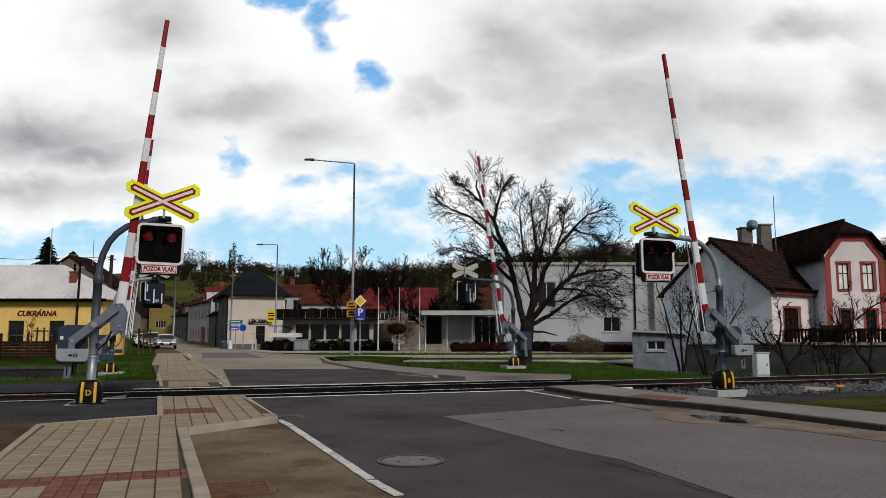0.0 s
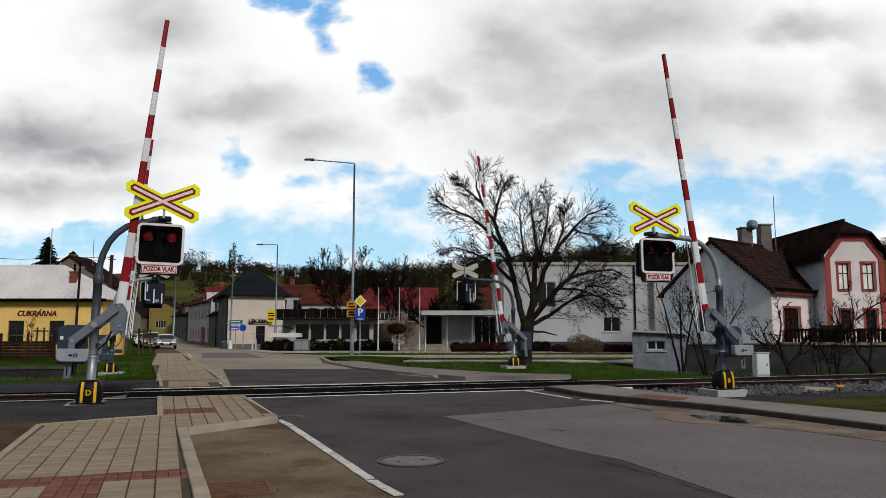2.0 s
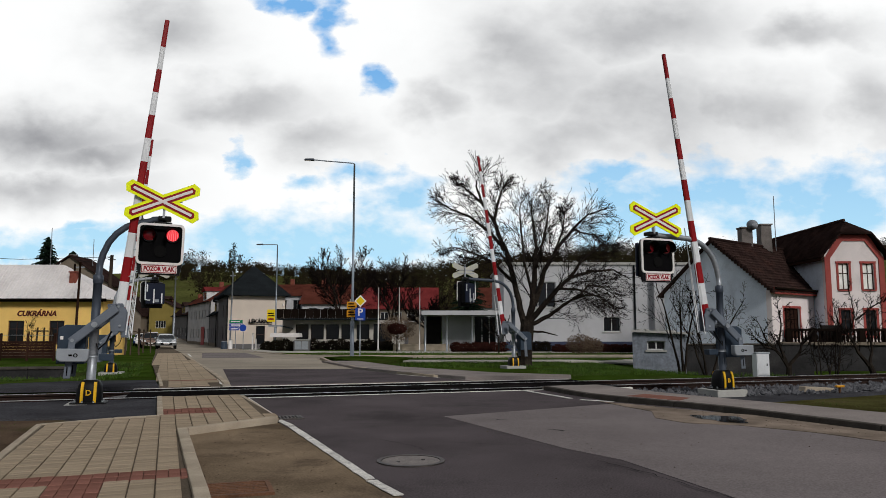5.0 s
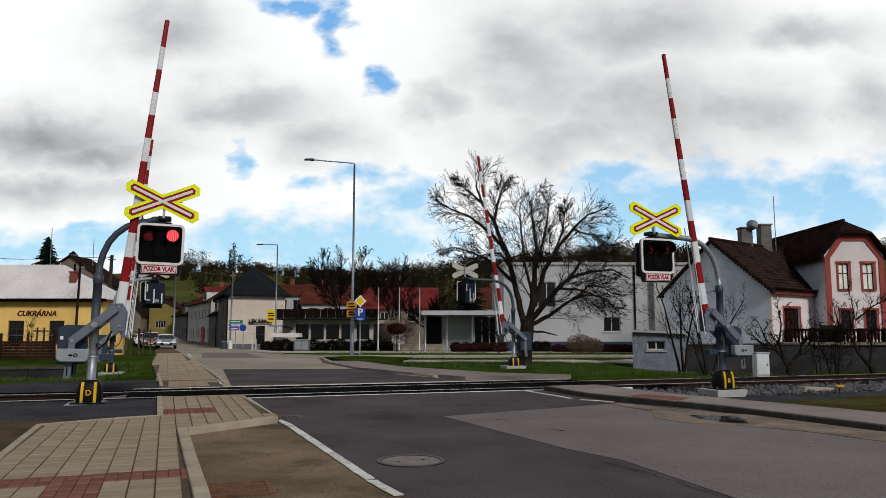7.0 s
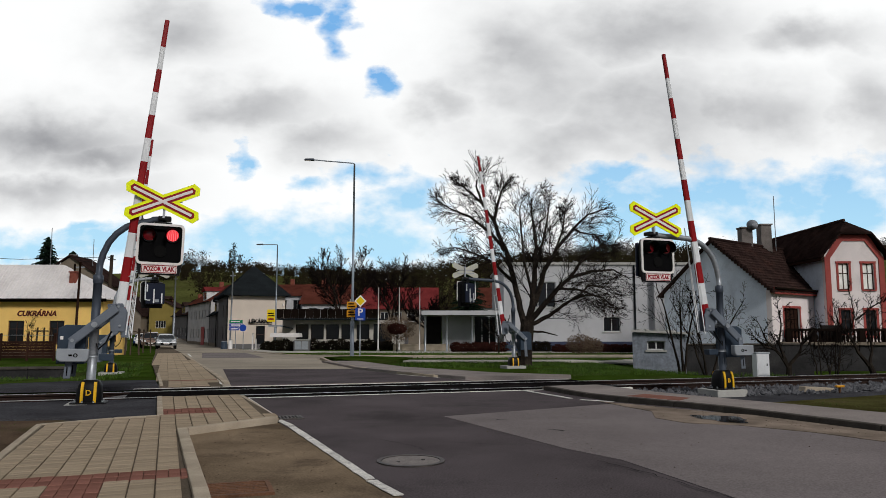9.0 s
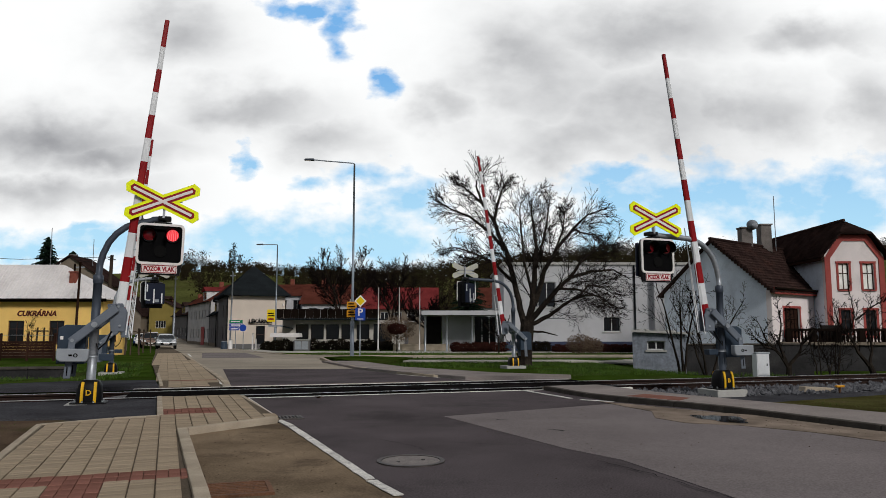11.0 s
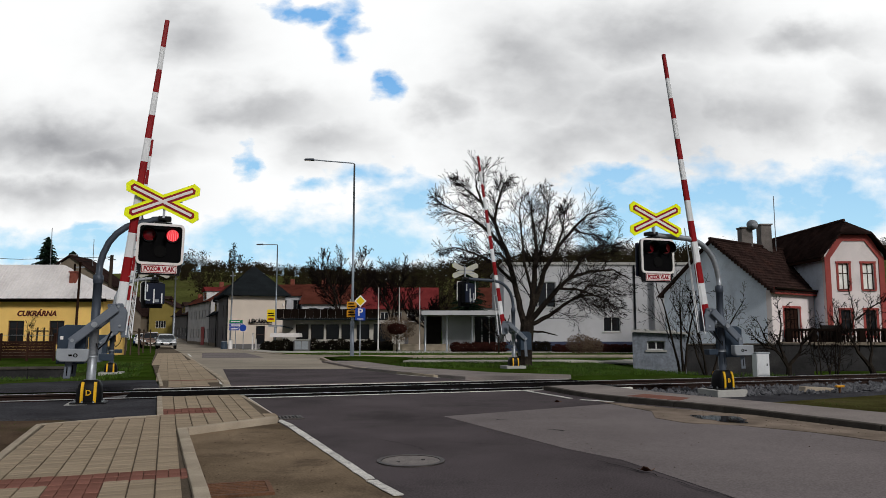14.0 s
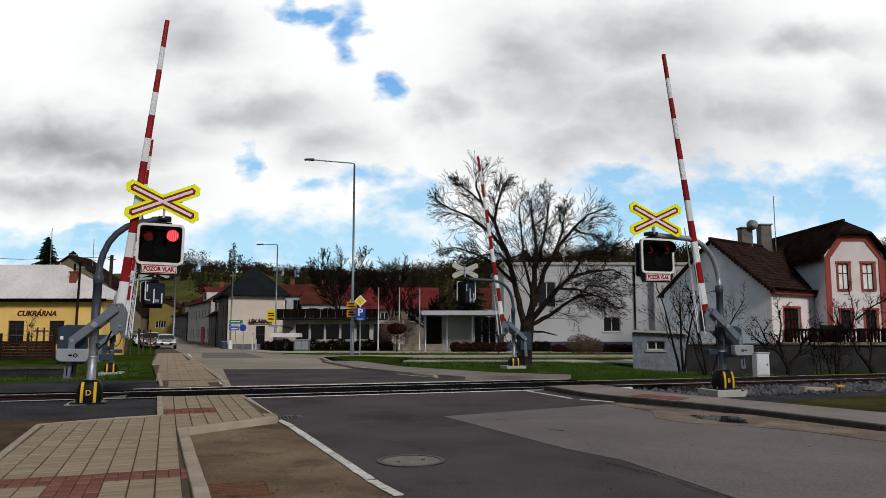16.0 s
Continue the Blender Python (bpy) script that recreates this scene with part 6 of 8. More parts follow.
BIG = [(18, 0.44, 0.30, 0.80, 0.02, 0.13, 0.12), (8, 0.55, 0.50, 0.66, 0.02, 0.14, 0.10), (4, 0.58, 0.62, 0.6, 0.01, 0.15, 0.10)]
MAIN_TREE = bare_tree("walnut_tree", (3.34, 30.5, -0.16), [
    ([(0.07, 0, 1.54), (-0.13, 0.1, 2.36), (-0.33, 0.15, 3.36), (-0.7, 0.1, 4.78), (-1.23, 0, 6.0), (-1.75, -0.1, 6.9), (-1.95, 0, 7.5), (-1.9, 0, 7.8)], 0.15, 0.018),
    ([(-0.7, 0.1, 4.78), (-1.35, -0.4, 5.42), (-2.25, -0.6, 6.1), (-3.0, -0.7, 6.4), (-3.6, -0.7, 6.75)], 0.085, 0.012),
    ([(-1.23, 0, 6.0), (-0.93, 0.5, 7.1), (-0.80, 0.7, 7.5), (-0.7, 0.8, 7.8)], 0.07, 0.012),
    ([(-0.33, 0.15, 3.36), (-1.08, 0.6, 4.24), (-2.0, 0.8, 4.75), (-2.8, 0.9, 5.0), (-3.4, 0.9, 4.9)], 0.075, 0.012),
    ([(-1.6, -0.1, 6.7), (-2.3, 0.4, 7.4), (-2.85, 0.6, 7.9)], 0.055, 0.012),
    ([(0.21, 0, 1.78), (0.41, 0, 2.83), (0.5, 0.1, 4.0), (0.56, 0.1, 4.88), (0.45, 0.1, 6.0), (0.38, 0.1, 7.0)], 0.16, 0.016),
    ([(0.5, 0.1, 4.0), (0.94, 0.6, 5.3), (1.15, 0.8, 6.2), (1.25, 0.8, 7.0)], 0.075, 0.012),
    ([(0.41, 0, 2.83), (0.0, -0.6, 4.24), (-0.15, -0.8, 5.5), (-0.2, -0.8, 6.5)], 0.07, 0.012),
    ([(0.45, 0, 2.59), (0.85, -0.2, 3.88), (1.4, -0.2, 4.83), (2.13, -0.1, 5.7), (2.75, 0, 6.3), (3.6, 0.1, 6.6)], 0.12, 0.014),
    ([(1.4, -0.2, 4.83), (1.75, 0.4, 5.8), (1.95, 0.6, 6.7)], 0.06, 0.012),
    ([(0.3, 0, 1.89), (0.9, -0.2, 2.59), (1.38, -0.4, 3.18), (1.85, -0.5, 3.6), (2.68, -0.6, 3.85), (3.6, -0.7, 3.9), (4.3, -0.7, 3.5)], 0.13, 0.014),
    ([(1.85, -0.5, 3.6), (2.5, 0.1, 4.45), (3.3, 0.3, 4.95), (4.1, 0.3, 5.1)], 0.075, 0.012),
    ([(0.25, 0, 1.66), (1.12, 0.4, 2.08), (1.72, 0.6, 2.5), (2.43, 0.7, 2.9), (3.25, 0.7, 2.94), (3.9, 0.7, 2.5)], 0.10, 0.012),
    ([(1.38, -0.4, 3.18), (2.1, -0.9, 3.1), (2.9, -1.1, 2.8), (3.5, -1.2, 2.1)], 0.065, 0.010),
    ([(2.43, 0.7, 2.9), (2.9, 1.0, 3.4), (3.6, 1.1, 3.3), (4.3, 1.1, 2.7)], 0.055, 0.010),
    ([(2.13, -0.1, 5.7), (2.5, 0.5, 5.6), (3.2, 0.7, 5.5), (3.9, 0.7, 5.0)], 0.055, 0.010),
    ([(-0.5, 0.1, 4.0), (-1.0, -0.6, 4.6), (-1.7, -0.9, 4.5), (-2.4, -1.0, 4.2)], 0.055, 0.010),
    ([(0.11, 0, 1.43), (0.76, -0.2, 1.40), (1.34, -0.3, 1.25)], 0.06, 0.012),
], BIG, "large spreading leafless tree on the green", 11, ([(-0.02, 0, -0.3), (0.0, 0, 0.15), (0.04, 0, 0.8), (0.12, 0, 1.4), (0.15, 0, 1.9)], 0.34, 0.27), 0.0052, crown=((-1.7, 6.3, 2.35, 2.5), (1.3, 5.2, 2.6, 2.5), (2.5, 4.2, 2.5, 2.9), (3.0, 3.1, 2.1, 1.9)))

MID = [(16, 0.42, 0.5, 0.8, 0.10, 0.15, 0.15), (9, 0.45, 0.55, 0.8, 0.06, 0.2, 0.12), (4, 0.5, 0.6, 0.8, 0.04, 0.22, 0.2)]


def upright_tree(name, x, y, h, w, label, seed, spec=MID, r=0.22):
    rnd = random.Random(seed)
    limbs = [([(0, 0, h * 0.22), (rnd.uniform(-0.1, 0.1) * w, 0, h * 0.5), (rnd.uniform(-0.1, 0.1) * w, 0, h * 0.8)], r * 0.8, 0.04)]
    for k in range(5):
        a = 2 * math.pi * (k + rnd.random() * 0.6) / 5
        dx, dy = math.cos(a) * w * 0.5, math.sin(a) * w * 0.5
        limbs.append(([(0, 0, h * (0.24 + 0.05 * k)), (dx * 0.5, dy * 0.5, h * (0.45 + 0.04 * k)), (dx * 0.9, dy * 0.9, h * (0.62 + 0.05 * k))], r * 0.5, 0.03))
    return bare_tree(name, (x, y, ground_z(x, y) - 0.1), limbs, spec, label, seed, ([(0, 0, -0.2), (0, 0, h * 0.12), (0.03, 0, h * 0.26)], r * 1.3, r), twig_r=0.0002 * y, sides=5)


upright_tree("bare_tree", -11.3, 80, 12.3, 9.0, "tall leafless tree by the restaurant", 21)
upright_tree("bare_tree", -6.0, 84, 11.3, 6.5, "leafless tree before red roofs", 22)
upright_tree("bare_tree", -1.8, 78, 6.2, 6, "dark leafless tree beside flagpoles", 23)
upright_tree("bare_tree", 20.4, 66, 8.2, 5, "leafless tree behind the villa", 24)
LIGHT = [(8, 0.42, 0.5, 0.8, 0.08, 0.18, 0.25), (5, 0.5, 0.55, 0.8, 0.04, 0.2, 0.2), (3, 0.5, 0.6, 0.8, 0.02, 0.2, 0.2)]


def shrub(x, y, z, h, lean, seed, label, stems=4, name="bare_shrub"):
    rnd = random.Random(seed)
    limbs = []
    for k in range(stems):
        a = 2 * math.pi * (k + rnd.random()) / stems
        dx, dy = math.cos(a) * lean, math.sin(a) * lean
        limbs.append(([(0.05 * dx, 0.05 * dy, 0), (dx * 0.4, dy * 0.4, h * 0.45), (dx, dy, h * rnd.uniform(0.8, 1.0))], 0.030 * h / 2.5, 0.010))
    return bare_tree(name, (x, y, z - 0.15), limbs, LIGHT, label, seed, twig_r=0.0048, sides=4)


shrub(9.05, 28.2, -0.5, 4.6, 0.9, 31, "young leafless tree behind the barrier", 3, "young_tree")
shrub(10.2, 28.6, -0.5, 3.4, 1.4, 32, "spreading leafless shrub by the shed", 5)
def lifted(limbs, dz):
    return [([(x, y, z + dz) for x, y, z in pts], r0, r1) for pts, r0, r1 in limbs]


FRUIT = [(10, 0.45, 0.5, 0.85, 0.06, 0.2, 0.2), (6, 0.5, 0.55, 0.8, 0.04, 0.2, 0.15), (3, 0.5, 0.6, 0.8, 0.02, 0.2, 0.2)]
bare_tree("fruit_tree", (14.35, 31.0, -1.40), lifted([
    ([(0.1, 0, 0.35), (-0.25, 0, 0.9), (-0.75, 0.1, 1.5), (-1.1, 0.1, 2.3)], 0.085, 0.014),
    ([(0.1, 0, 0.45), (0.5, -0.1, 0.95), (0.7, -0.1, 1.5), (1.2, -0.1, 2.0)], 0.08, 0.014),
    ([(0.08, 0, 0.4), (-0.15, 0.3, 1.4), (0.05, 0.4, 2.2), (-0.1, 0.4, 3.0)], 0.07, 0.012),
    ([(-0.4, 0, 1.1), (-1.0, -0.3, 1.25), (-1.6, -0.4, 1.8)], 0.045, 0.010),
], 0.78), FRUIT, "crooked dark fruit tree with several leafless limbs", 33, ([(0.02, 0, -0.2), (0.06, 0, 0.7), (0.1, 0, 1.28)], 0.15, 0.10), 0.006, 5)
bare_tree("fruit_tree", (19.9, 34.5, -1.42), lifted([
    ([(-0.1, 0, 0.3), (-0.55, 0, 0.9), (-0.85, 0.1, 1.7), (-0.6, 0.1, 2.6), (-0.7, 0.1, 3.5)], 0.10, 0.014),
    ([(-0.75, 0, 1.4), (-1.3, 0.2, 2.2), (-1.5, 0.2, 3.2)], 0.055, 0.012),
    ([(-0.05, 0, 0.35), (0.2, 0.2, 1.1), (0.1, 0.3, 2.0), (0.6, 0.3, 2.9)], 0.08, 0.012),
    ([(-0.6, 0, 2.4), (0.1, -0.2, 3.0), (0.7, -0.3, 3.4)], 0.045, 0.010),
], 0.8), FRUIT, "leaning dark fruit tree, leafless, before the terrace", 35, ([(0.2, 0, -0.2), (0.08, 0, 0.7), (-0.1, 0, 1.25)], 0.17, 0.11), 0.006, 5)
shrub(16.0, 31.5, -1.25, 2.9, 1.2, 34, "low leafless fruit shrub before the wall", 3)
shrub(17.4, 33.0, -1.25, 3.1, 0.9, 36, "pruned leafless shrub stems before the wall", 4)
shrub(-23.9, 43.0, -0.2, 2.5, 0.35, 37, "thin young tree before the shop", 2, "young_tree")
upright_tree("bare_tree", 3.9, 52, 3.0, 2.2, "small leafless tree by the canopy", 38, LIGHT, 0.06)


def spruce(x, y, h, label, seed):
    g = thing("spruce", Matrix.Translation((x, y, ground_z(x, y))), label, "tree")
    part("trunk", tube([(0, 0, -0.3), (0, 0, h)], [0.2, 0.02], 6), BARK, g)
    rnd = random.Random(seed)
    w = Wood(seed)
    for k in range(420):
        t = rnd.random() ** 0.8
        z = h * (0.12 + 0.88 * t)
        ln = (1 - t) * h * 0.44 * rnd.uniform(0.6, 1.1) + 0.15
        a = rnd.uniform(0, 2 * math.pi)
        p = Vector((0, 0, z))
        q = p + Vector((math.cos(a) * ln, math.sin(a) * ln, -0.18 * ln))
        w.limb([p, p.lerp(q, 0.6) + Vector((0, 0, 0.02)), q], 0.10, 0.02, 3)
        for j in range(4):
            s = p.lerp(q, 0.35 + 0.18 * j)
            e = s + Vector((rnd.uniform(-1, 1), rnd.uniform(-1, 1), -0.5)) * 0.28
            w.limb([s, e], 0.07, 0.01, 3)
    w.mesh("crown", NEEDLES, g, "dark green needle boughs")


spruce(-37.9, 70, 10.6, "dark spruce behind the shop roof", 41)
spruce(-37.0, 73, 9.6, "dark spruce behind the shop roof", 42)
spruce(3.2, 90, 10.2, "dark spruce beyond the green", 43)


def leafy(name, places, mat, label, seed, density=1300, leaf=0.07, category="hedge"):
    """A clipped or loose mass of small leaves and twigs: places of (x, y, z, rx, ry, rz)."""
    x0, y0, z0 = places[0][:3]
    g = thing(name, Matrix.Translation((x0, y0, z0)), label, category)
    rnd = random.Random(seed)
    v, f = [], []
    for x, y, z, rx, ry, rz in places:
        for _ in range(int(density * rx * max(ry, 0.5) * 2)):
            d = Vector((rnd.gauss(0, 1), rnd.gauss(0, 1), rnd.gauss(0, 1))).normalized() * rnd.uniform(0.55, 1.05)
            p = Vector((x - x0 + d.x * rx, y - y0 + d.y * ry, z - z0 + rz + d.z * rz))
            a = Vector((rnd.gauss(0, 1), rnd.gauss(0, 1), rnd.gauss(0, 1))).normalized() * leaf * rnd.uniform(0.6, 1.6)
            b = a.orthogonal().normalized() * leaf * 0.6
            i = len(v)
            v += [tuple(p - a), tuple(p + b), tuple(p + a), tuple(p - b)]
            f.append((i, i + 1, i + 2, i + 3))
    me = bpy.data.meshes.new("foliage")
    me.from_pydata(v, [], f)
    me.materials.append(mat)
    ob = new("foliage", me)
    ob.parent = g
    return g


leafy("low_hedge", [(1.0 + k * 0.7, 55.6 + 0.1 * (k % 2), -0.4, 0.5, 0.5, 0.42) for k in range(6)], HEDGE_RED, "low clipped red-brown hedge", 51)
leafy("low_hedge", [(-15.2 + k * 0.8, 64.0, -0.6, 0.6, 0.6, 0.48 + 0.06 * (k % 3)) for k in range(14)], HEDGE_DARK, "dark leafless hedge before the restaurant", 52)
leafy("round_tree_crown", [(-3.7, 60, 0.3, 1.5, 1.2, 1.1)], BUSH_TAN, "reddish bare shrub with fine twigs", 53, 900, 0.05, "shrub")
leafy("round_tree_crown", [(-3.5, 56, 1.0, 0.75, 0.7, 0.42)], HEDGE_RED, "small clipped round-headed red tree", 54, 2500, 0.05, "tree")
leafy("bush", [(9.6, 52, -0.4, 1.0, 0.7, 0.72), (10.6, 52.2, -0.4, 0.7, 0.6, 0.6)], BUSH_TAN, "bare tan bush before the hall", 55, 1200, 0.06, "bush")
leafy("low_hedge", [(8.6 + k * 0.7, 55.2, -0.4, 0.55, 0.5, 0.34) for k in range(10)], HEDGE_RED, "low brown hedge along the hall", 56)
leafy("low_hedge", [(6.6 + k * 0.6, 56.5, -0.4, 0.45, 0.5, 0.45) for k in range(3)], HEDGE_DARK, "low dark hedge against the blue plinth", 58)
leafy("low_hedge", [(-2.0 + k * 0.7, 62, -0.7, 0.5, 0.5, 0.40) for k in range(5)], HEDGE_DARK, "low dark hedge by the canopy", 57)
part("stem", tube([(0, 0, -1.6), (0.02, 0, 0.3)], 0.05, 6), BARK, bpy.data.objects["round_tree_crown.001"])


def far_woods():
    """Bare and early-green woods along the hilltop and slopes."""
    rnd = random.Random(61)
    v, f = [], []

    def tri(p, s):
        a = Vector((rnd.gauss(0, 1), rnd.gauss(0, 0.4), rnd.gauss(0, 1))).normalized() * s
        b = Vector((a.z, a.y, -a.x)) * rnd.uniform(0.25, 0.6)
        i = len(v)
        v.extend([tuple(p - a), tuple(p + b), tuple(p + a * 0.9)])
        f.append((i, i + 1, i + 2))

    for k in range(2300):
        if k < 800:
            y = rnd.uniform(268, 300)
            x = rnd.uniform(-0.27, 0.62) * y
            h = (rnd.uniform(2.2, 5.0) if x < -25 else rnd.uniform(4.0, 7.5)) * (1.4 if rnd.random() < 0.1 else 1)
        elif k < 980:
            y = rnd.choice((rnd.uniform(276, 292), rnd.uniform(276, 292), rnd.uniform(236, 242)))
            x = rnd.uniform(-0.42, -0.24) * y
            h = rnd.uniform(2.2, 5.5)
        elif k < 1800:
            y = rnd.uniform(150, 268)
            x = rnd.uniform(-0.215, 0.55) * y
            h = rnd.uniform(3.0, 6.5)
        else:
            y = rnd.uniform(128, 155)
            x = rnd.uniform(-0.21, 0.45) * y
            h = rnd.uniform(4, 7.0)
        z = ground_z(x, y)
        wid = h * rnd.uniform(0.28, 0.55)
        for _ in range(64):
            d = Vector((rnd.gauss(0, 0.4) * wid, rnd.gauss(0, 0.4) * wid, h * (0.02 + 0.95 * rnd.random() ** 0.9)))
            d.x *= 1.15 - 0.6 * abs(d.z / h - 0.5)
            tri(Vector((x, y, z)) + d, rnd.uniform(0.2, 0.6))
        for _ in range(12):
            a, ln = rnd.uniform(-0.6, 0.6), h * rnd.uniform(0.5, 1.08)
            i = len(v)
            bx0, tx = x + a * 0.2 * wid, x + a * wid * 1.4
            v.extend([(bx0 - 0.07, y, z + h * 0.2), (bx0 + 0.07, y, z + h * 0.2), (tx, y + rnd.gauss(0, 0.5), z + ln)])
            f.append((i, i + 1, i + 2))
        i = len(v)
        v.extend([(x - 0.12, y, z - 0.5), (x + 0.12, y, z - 0.5), (x + 0.05, y, z + h * 0.9)])
        f.append((i, i + 1, i + 2))
    # single trees on the meadow and a row of poplars
    for x, y, h, w in ((-80.6, 282, 11.5, 1.0), (-82.5, 284, 9.0, 0.9), (-77.8, 280, 7, 1.2), (-96, 280, 9, 2.6), (-92.5, 281, 8, 2.4), (-99, 282, 7, 2.2), (-68, 205, 6.5, 2.0), (-75, 238, 4.5, 2.0), (-84, 240, 4.5, 2.2), (-62, 190, 5, 2.4), (-56, 175, 5.5, 2.5), (-90, 236, 4.5, 2.2)):
        z = ground_z(x, y)
        for _ in range(260):
            d = Vector((rnd.gauss(0, 0.45) * w, rnd.gauss(0, 0.45) * w, h * (0.2 + 0.8 * rnd.random())))
            tri(Vector((x, y, z)) + d, rnd.uniform(0.2, 0.55))
        i = len(v)
        v.extend([(x - 0.2, y, z - 0.5), (x + 0.2, y, z - 0.5), (x + 0.05, y, z + h * 0.9)])
        f.append((i, i + 1, i + 2))
    me = bpy.data.meshes.new("far_woods")
    me.from_pydata(v, [], f)
    me.materials.append(WOODS)
    tagged(new("far_woods", me), "bare brown and early green woods on the hillside", "woods", kind="stuff")


far_woods()


# ---- street furniture ----
def street_lamp(x, y, h, reach, label, rise=0.25):
    g = thing("street_lamp", Matrix.Translation((x, y, ground_z(x, y))), label, "street lamp", "street lamps")
    part("foot_plate", box((-0.2, -0.2, -0.1), (0.2, 0.2, 0.03), 0.01), CONCRETE, g)
    part("lower_pole", tube([(0, 0, 0), (0, 0, 2.0), (0, 0, 2.08)], [0.115, 0.115, 0.075], 12), LAMP_STEEL, g)
    part("upper_pole", tube([(0, 0, 2.05), (0, 0, h)], [0.075, 0.05], 12), LAMP_STEEL, g)
    part("arm", tube([(0, 0, h - 0.1), (0, 0, h), (-0.1, 0, h + 0.04), (-reach * 0.6, 0, h + rise * 0.7), (-reach + 0.4, 0, h + rise)], 0.035, 8), LAMP_STEEL, g)
    hd = part("lantern", plate([(-reach - 0.1, h + rise - 0.03), (-reach + 0.5, h + rise - 0.06), (-reach + 0.5, h + rise + 0.06), (-reach, h + rise + 0.05)], -0.12, 0.12, bev=0.015), POST_DARK, g, "flat dark lantern")
    part("lens", box((-reach - 0.05, -0.09, h + rise - 0.062), (-reach + 0.3, 0.09, h + rise - 0.05)), SIGN_WHITE, hd)
    return g


street_lamp(-5.16, 42, 11.15, 2.85, "tall grey steel street lamp with a long arm")
street_lamp(-14.97, 66, 9.4, 1.8, "tall grey street lamp on the green", 0.05)


def sign_post(x, y, top, label, r=0.035, lean=0.0):
    g = thing("sign_post", Matrix.Translation((x, y, ground_z(x, y))), label, "road sign")
    part("pole", tube([(0, 0, -0.2), (lean, 0, top)], r, 8), GALV, g)
    return g


def bars(parent, x0, x1, z0, z1, y, n, mat):
    """Rows of plain bars for writing that cannot be read."""
    for k in range(n):
        z = z0 + (z1 - z0) * (k + 0.5) / n
        hgt = (z1 - z0) / n * 0.25
        part("text_bar", box((x0, y - 0.006, z - hgt), (x1 - 0.08 * (k % 2), y, z + hgt)), mat, parent)


# parking and priority signs on one post
g = sign_post(-4.6, 41, 3.25, "priority diamond over a blue parking sign on a post")
dia = part("priority_sign", plate([(0.0, 2.78), (0.34, 3.12), (0.0, 3.46), (-0.34, 3.12)], -0.06, -0.04), SIGN_WHITE, g, "white diamond with yellow centre")
part("yellow_centre", plate([(0.0, 2.87), (0.25, 3.12), (0.0, 3.37), (-0.25, 3.12)], -0.066, -0.0605), SIGN_YELLOW, dia)
pk = part("parking_sign", plate(rounded(0.56, 0.70, 0.04, 0, 2.40), -0.06, -0.04), SIGN_BLUE, g, "blue parking sign with white P")
words("lettering", "P", 0.56, SIGN_WHITE, pk, Matrix.Translation((0.0, -0.065, 2.48)), 0.004)
part("text_bar", box((-0.17, -0.066, 2.10), (0.17, -0.0605, 2.15)), SIGN_WHITE, pk)
# yellow direction boards on the lamp post
g = thing("direction_boards", Matrix.Translation((-5.16, 41.82, 2.0)), "two orange direction boards on the lamp pole", "road sign")
for z in (0.72, 0.25):
    b = part("board", plate(rounded(0.56, 0.40, 0.03, -0.02, z), -0.03, 0.0), SIGN_ORANGE, g)
    bars(b, -0.22, 0.18, z - 0.15, z + 0.15, -0.031, 2, WOOD_DARK)
# signs by the pharmacy
g = sign_post(-19.5, 69.5, 2.75, "green and blue direction signs on a post")
for z, mat in ((2.58, SIGN_GREEN), (2.25, SIGN_BLUE), (1.9, SIGN_BLUE)):
    b = part("board", box((-0.6, -0.06, z - 0.15), (0.65 if z > 2.2 else 0.3, -0.03, z + 0.15), 0.005), mat, g)
    bars(b, -0.45, 0.4 if z > 2.2 else 0.2, z - 0.1, z + 0.1, -0.061, 1, SIGN_WHITE)
g = sign_post(-18.5, 68.5, 2.3, "round blue mandatory sign on a post")
ang = [2 * math.pi * k / 24 for k in range(24)]
rs = part("disc", plate([(0.36 * math.cos(a) - 0.05, 1.98 + 0.36 * math.sin(a)) for a in ang], -0.06, -0.04), SIGN_BLUE, g, "round blue disc")
part("disc_rim", ring_frame([(0.36 * math.cos(a) - 0.05, 1.98 + 0.36 * math.sin(a)) for a in ang], [(0.33 * math.cos(a) - 0.05, 1.98 + 0.33 * math.sin(a)) for a in ang], -0.065, -0.0605), SIGN_WHITE, rs)
g = thing("advert_box", Matrix.Translation((-15.33, 65.85, 2.05)), "yellow advertising box on the lamp pole", "sign")
ad = part("box_body", box((-0.36, -0.1, 0.0), (0.32, 0.08, 1.1), 0.02), SIGN_YELLOW, g)
bars(ad, -0.3, 0.3, 0.45, 0.85, -0.101, 2, WOOD_DARK)
part("red_bar", box((-0.25, -0.108, 0.18), (0.25, -0.102, 0.32)), SIGN_RED, ad)
g = thing("pointer_sign", Matrix.Translation((-14.97, 65.85, 1.62)), "small grey pointer sign on the lamp pole", "sign")
part("blade", plate([(-0.6, 0), (0.6, 0), (0.8, 0.08), (0.6, 0.16), (-0.6, 0.16)], -0.05, -0.02), GALV, g)


def flagpole():
    g = thing("flagpole", Matrix(), "slim white flagpole on the green", "flagpole", "flagpoles")
    part("pole", tube([(0, 0, -0.1), (0, 0, 5.1)], [0.055, 0.04], 8), SIGN_WHITE, g)
    part("base", tube([(0, 0, -0.2), (0, 0, 0.12)], 0.14, 8), CONCRETE, g)
    part("finial", tube([(0, 0, 5.1), (0, 0, 5.18)], [0.06, 0.03], 8), GALV, g)
    return g


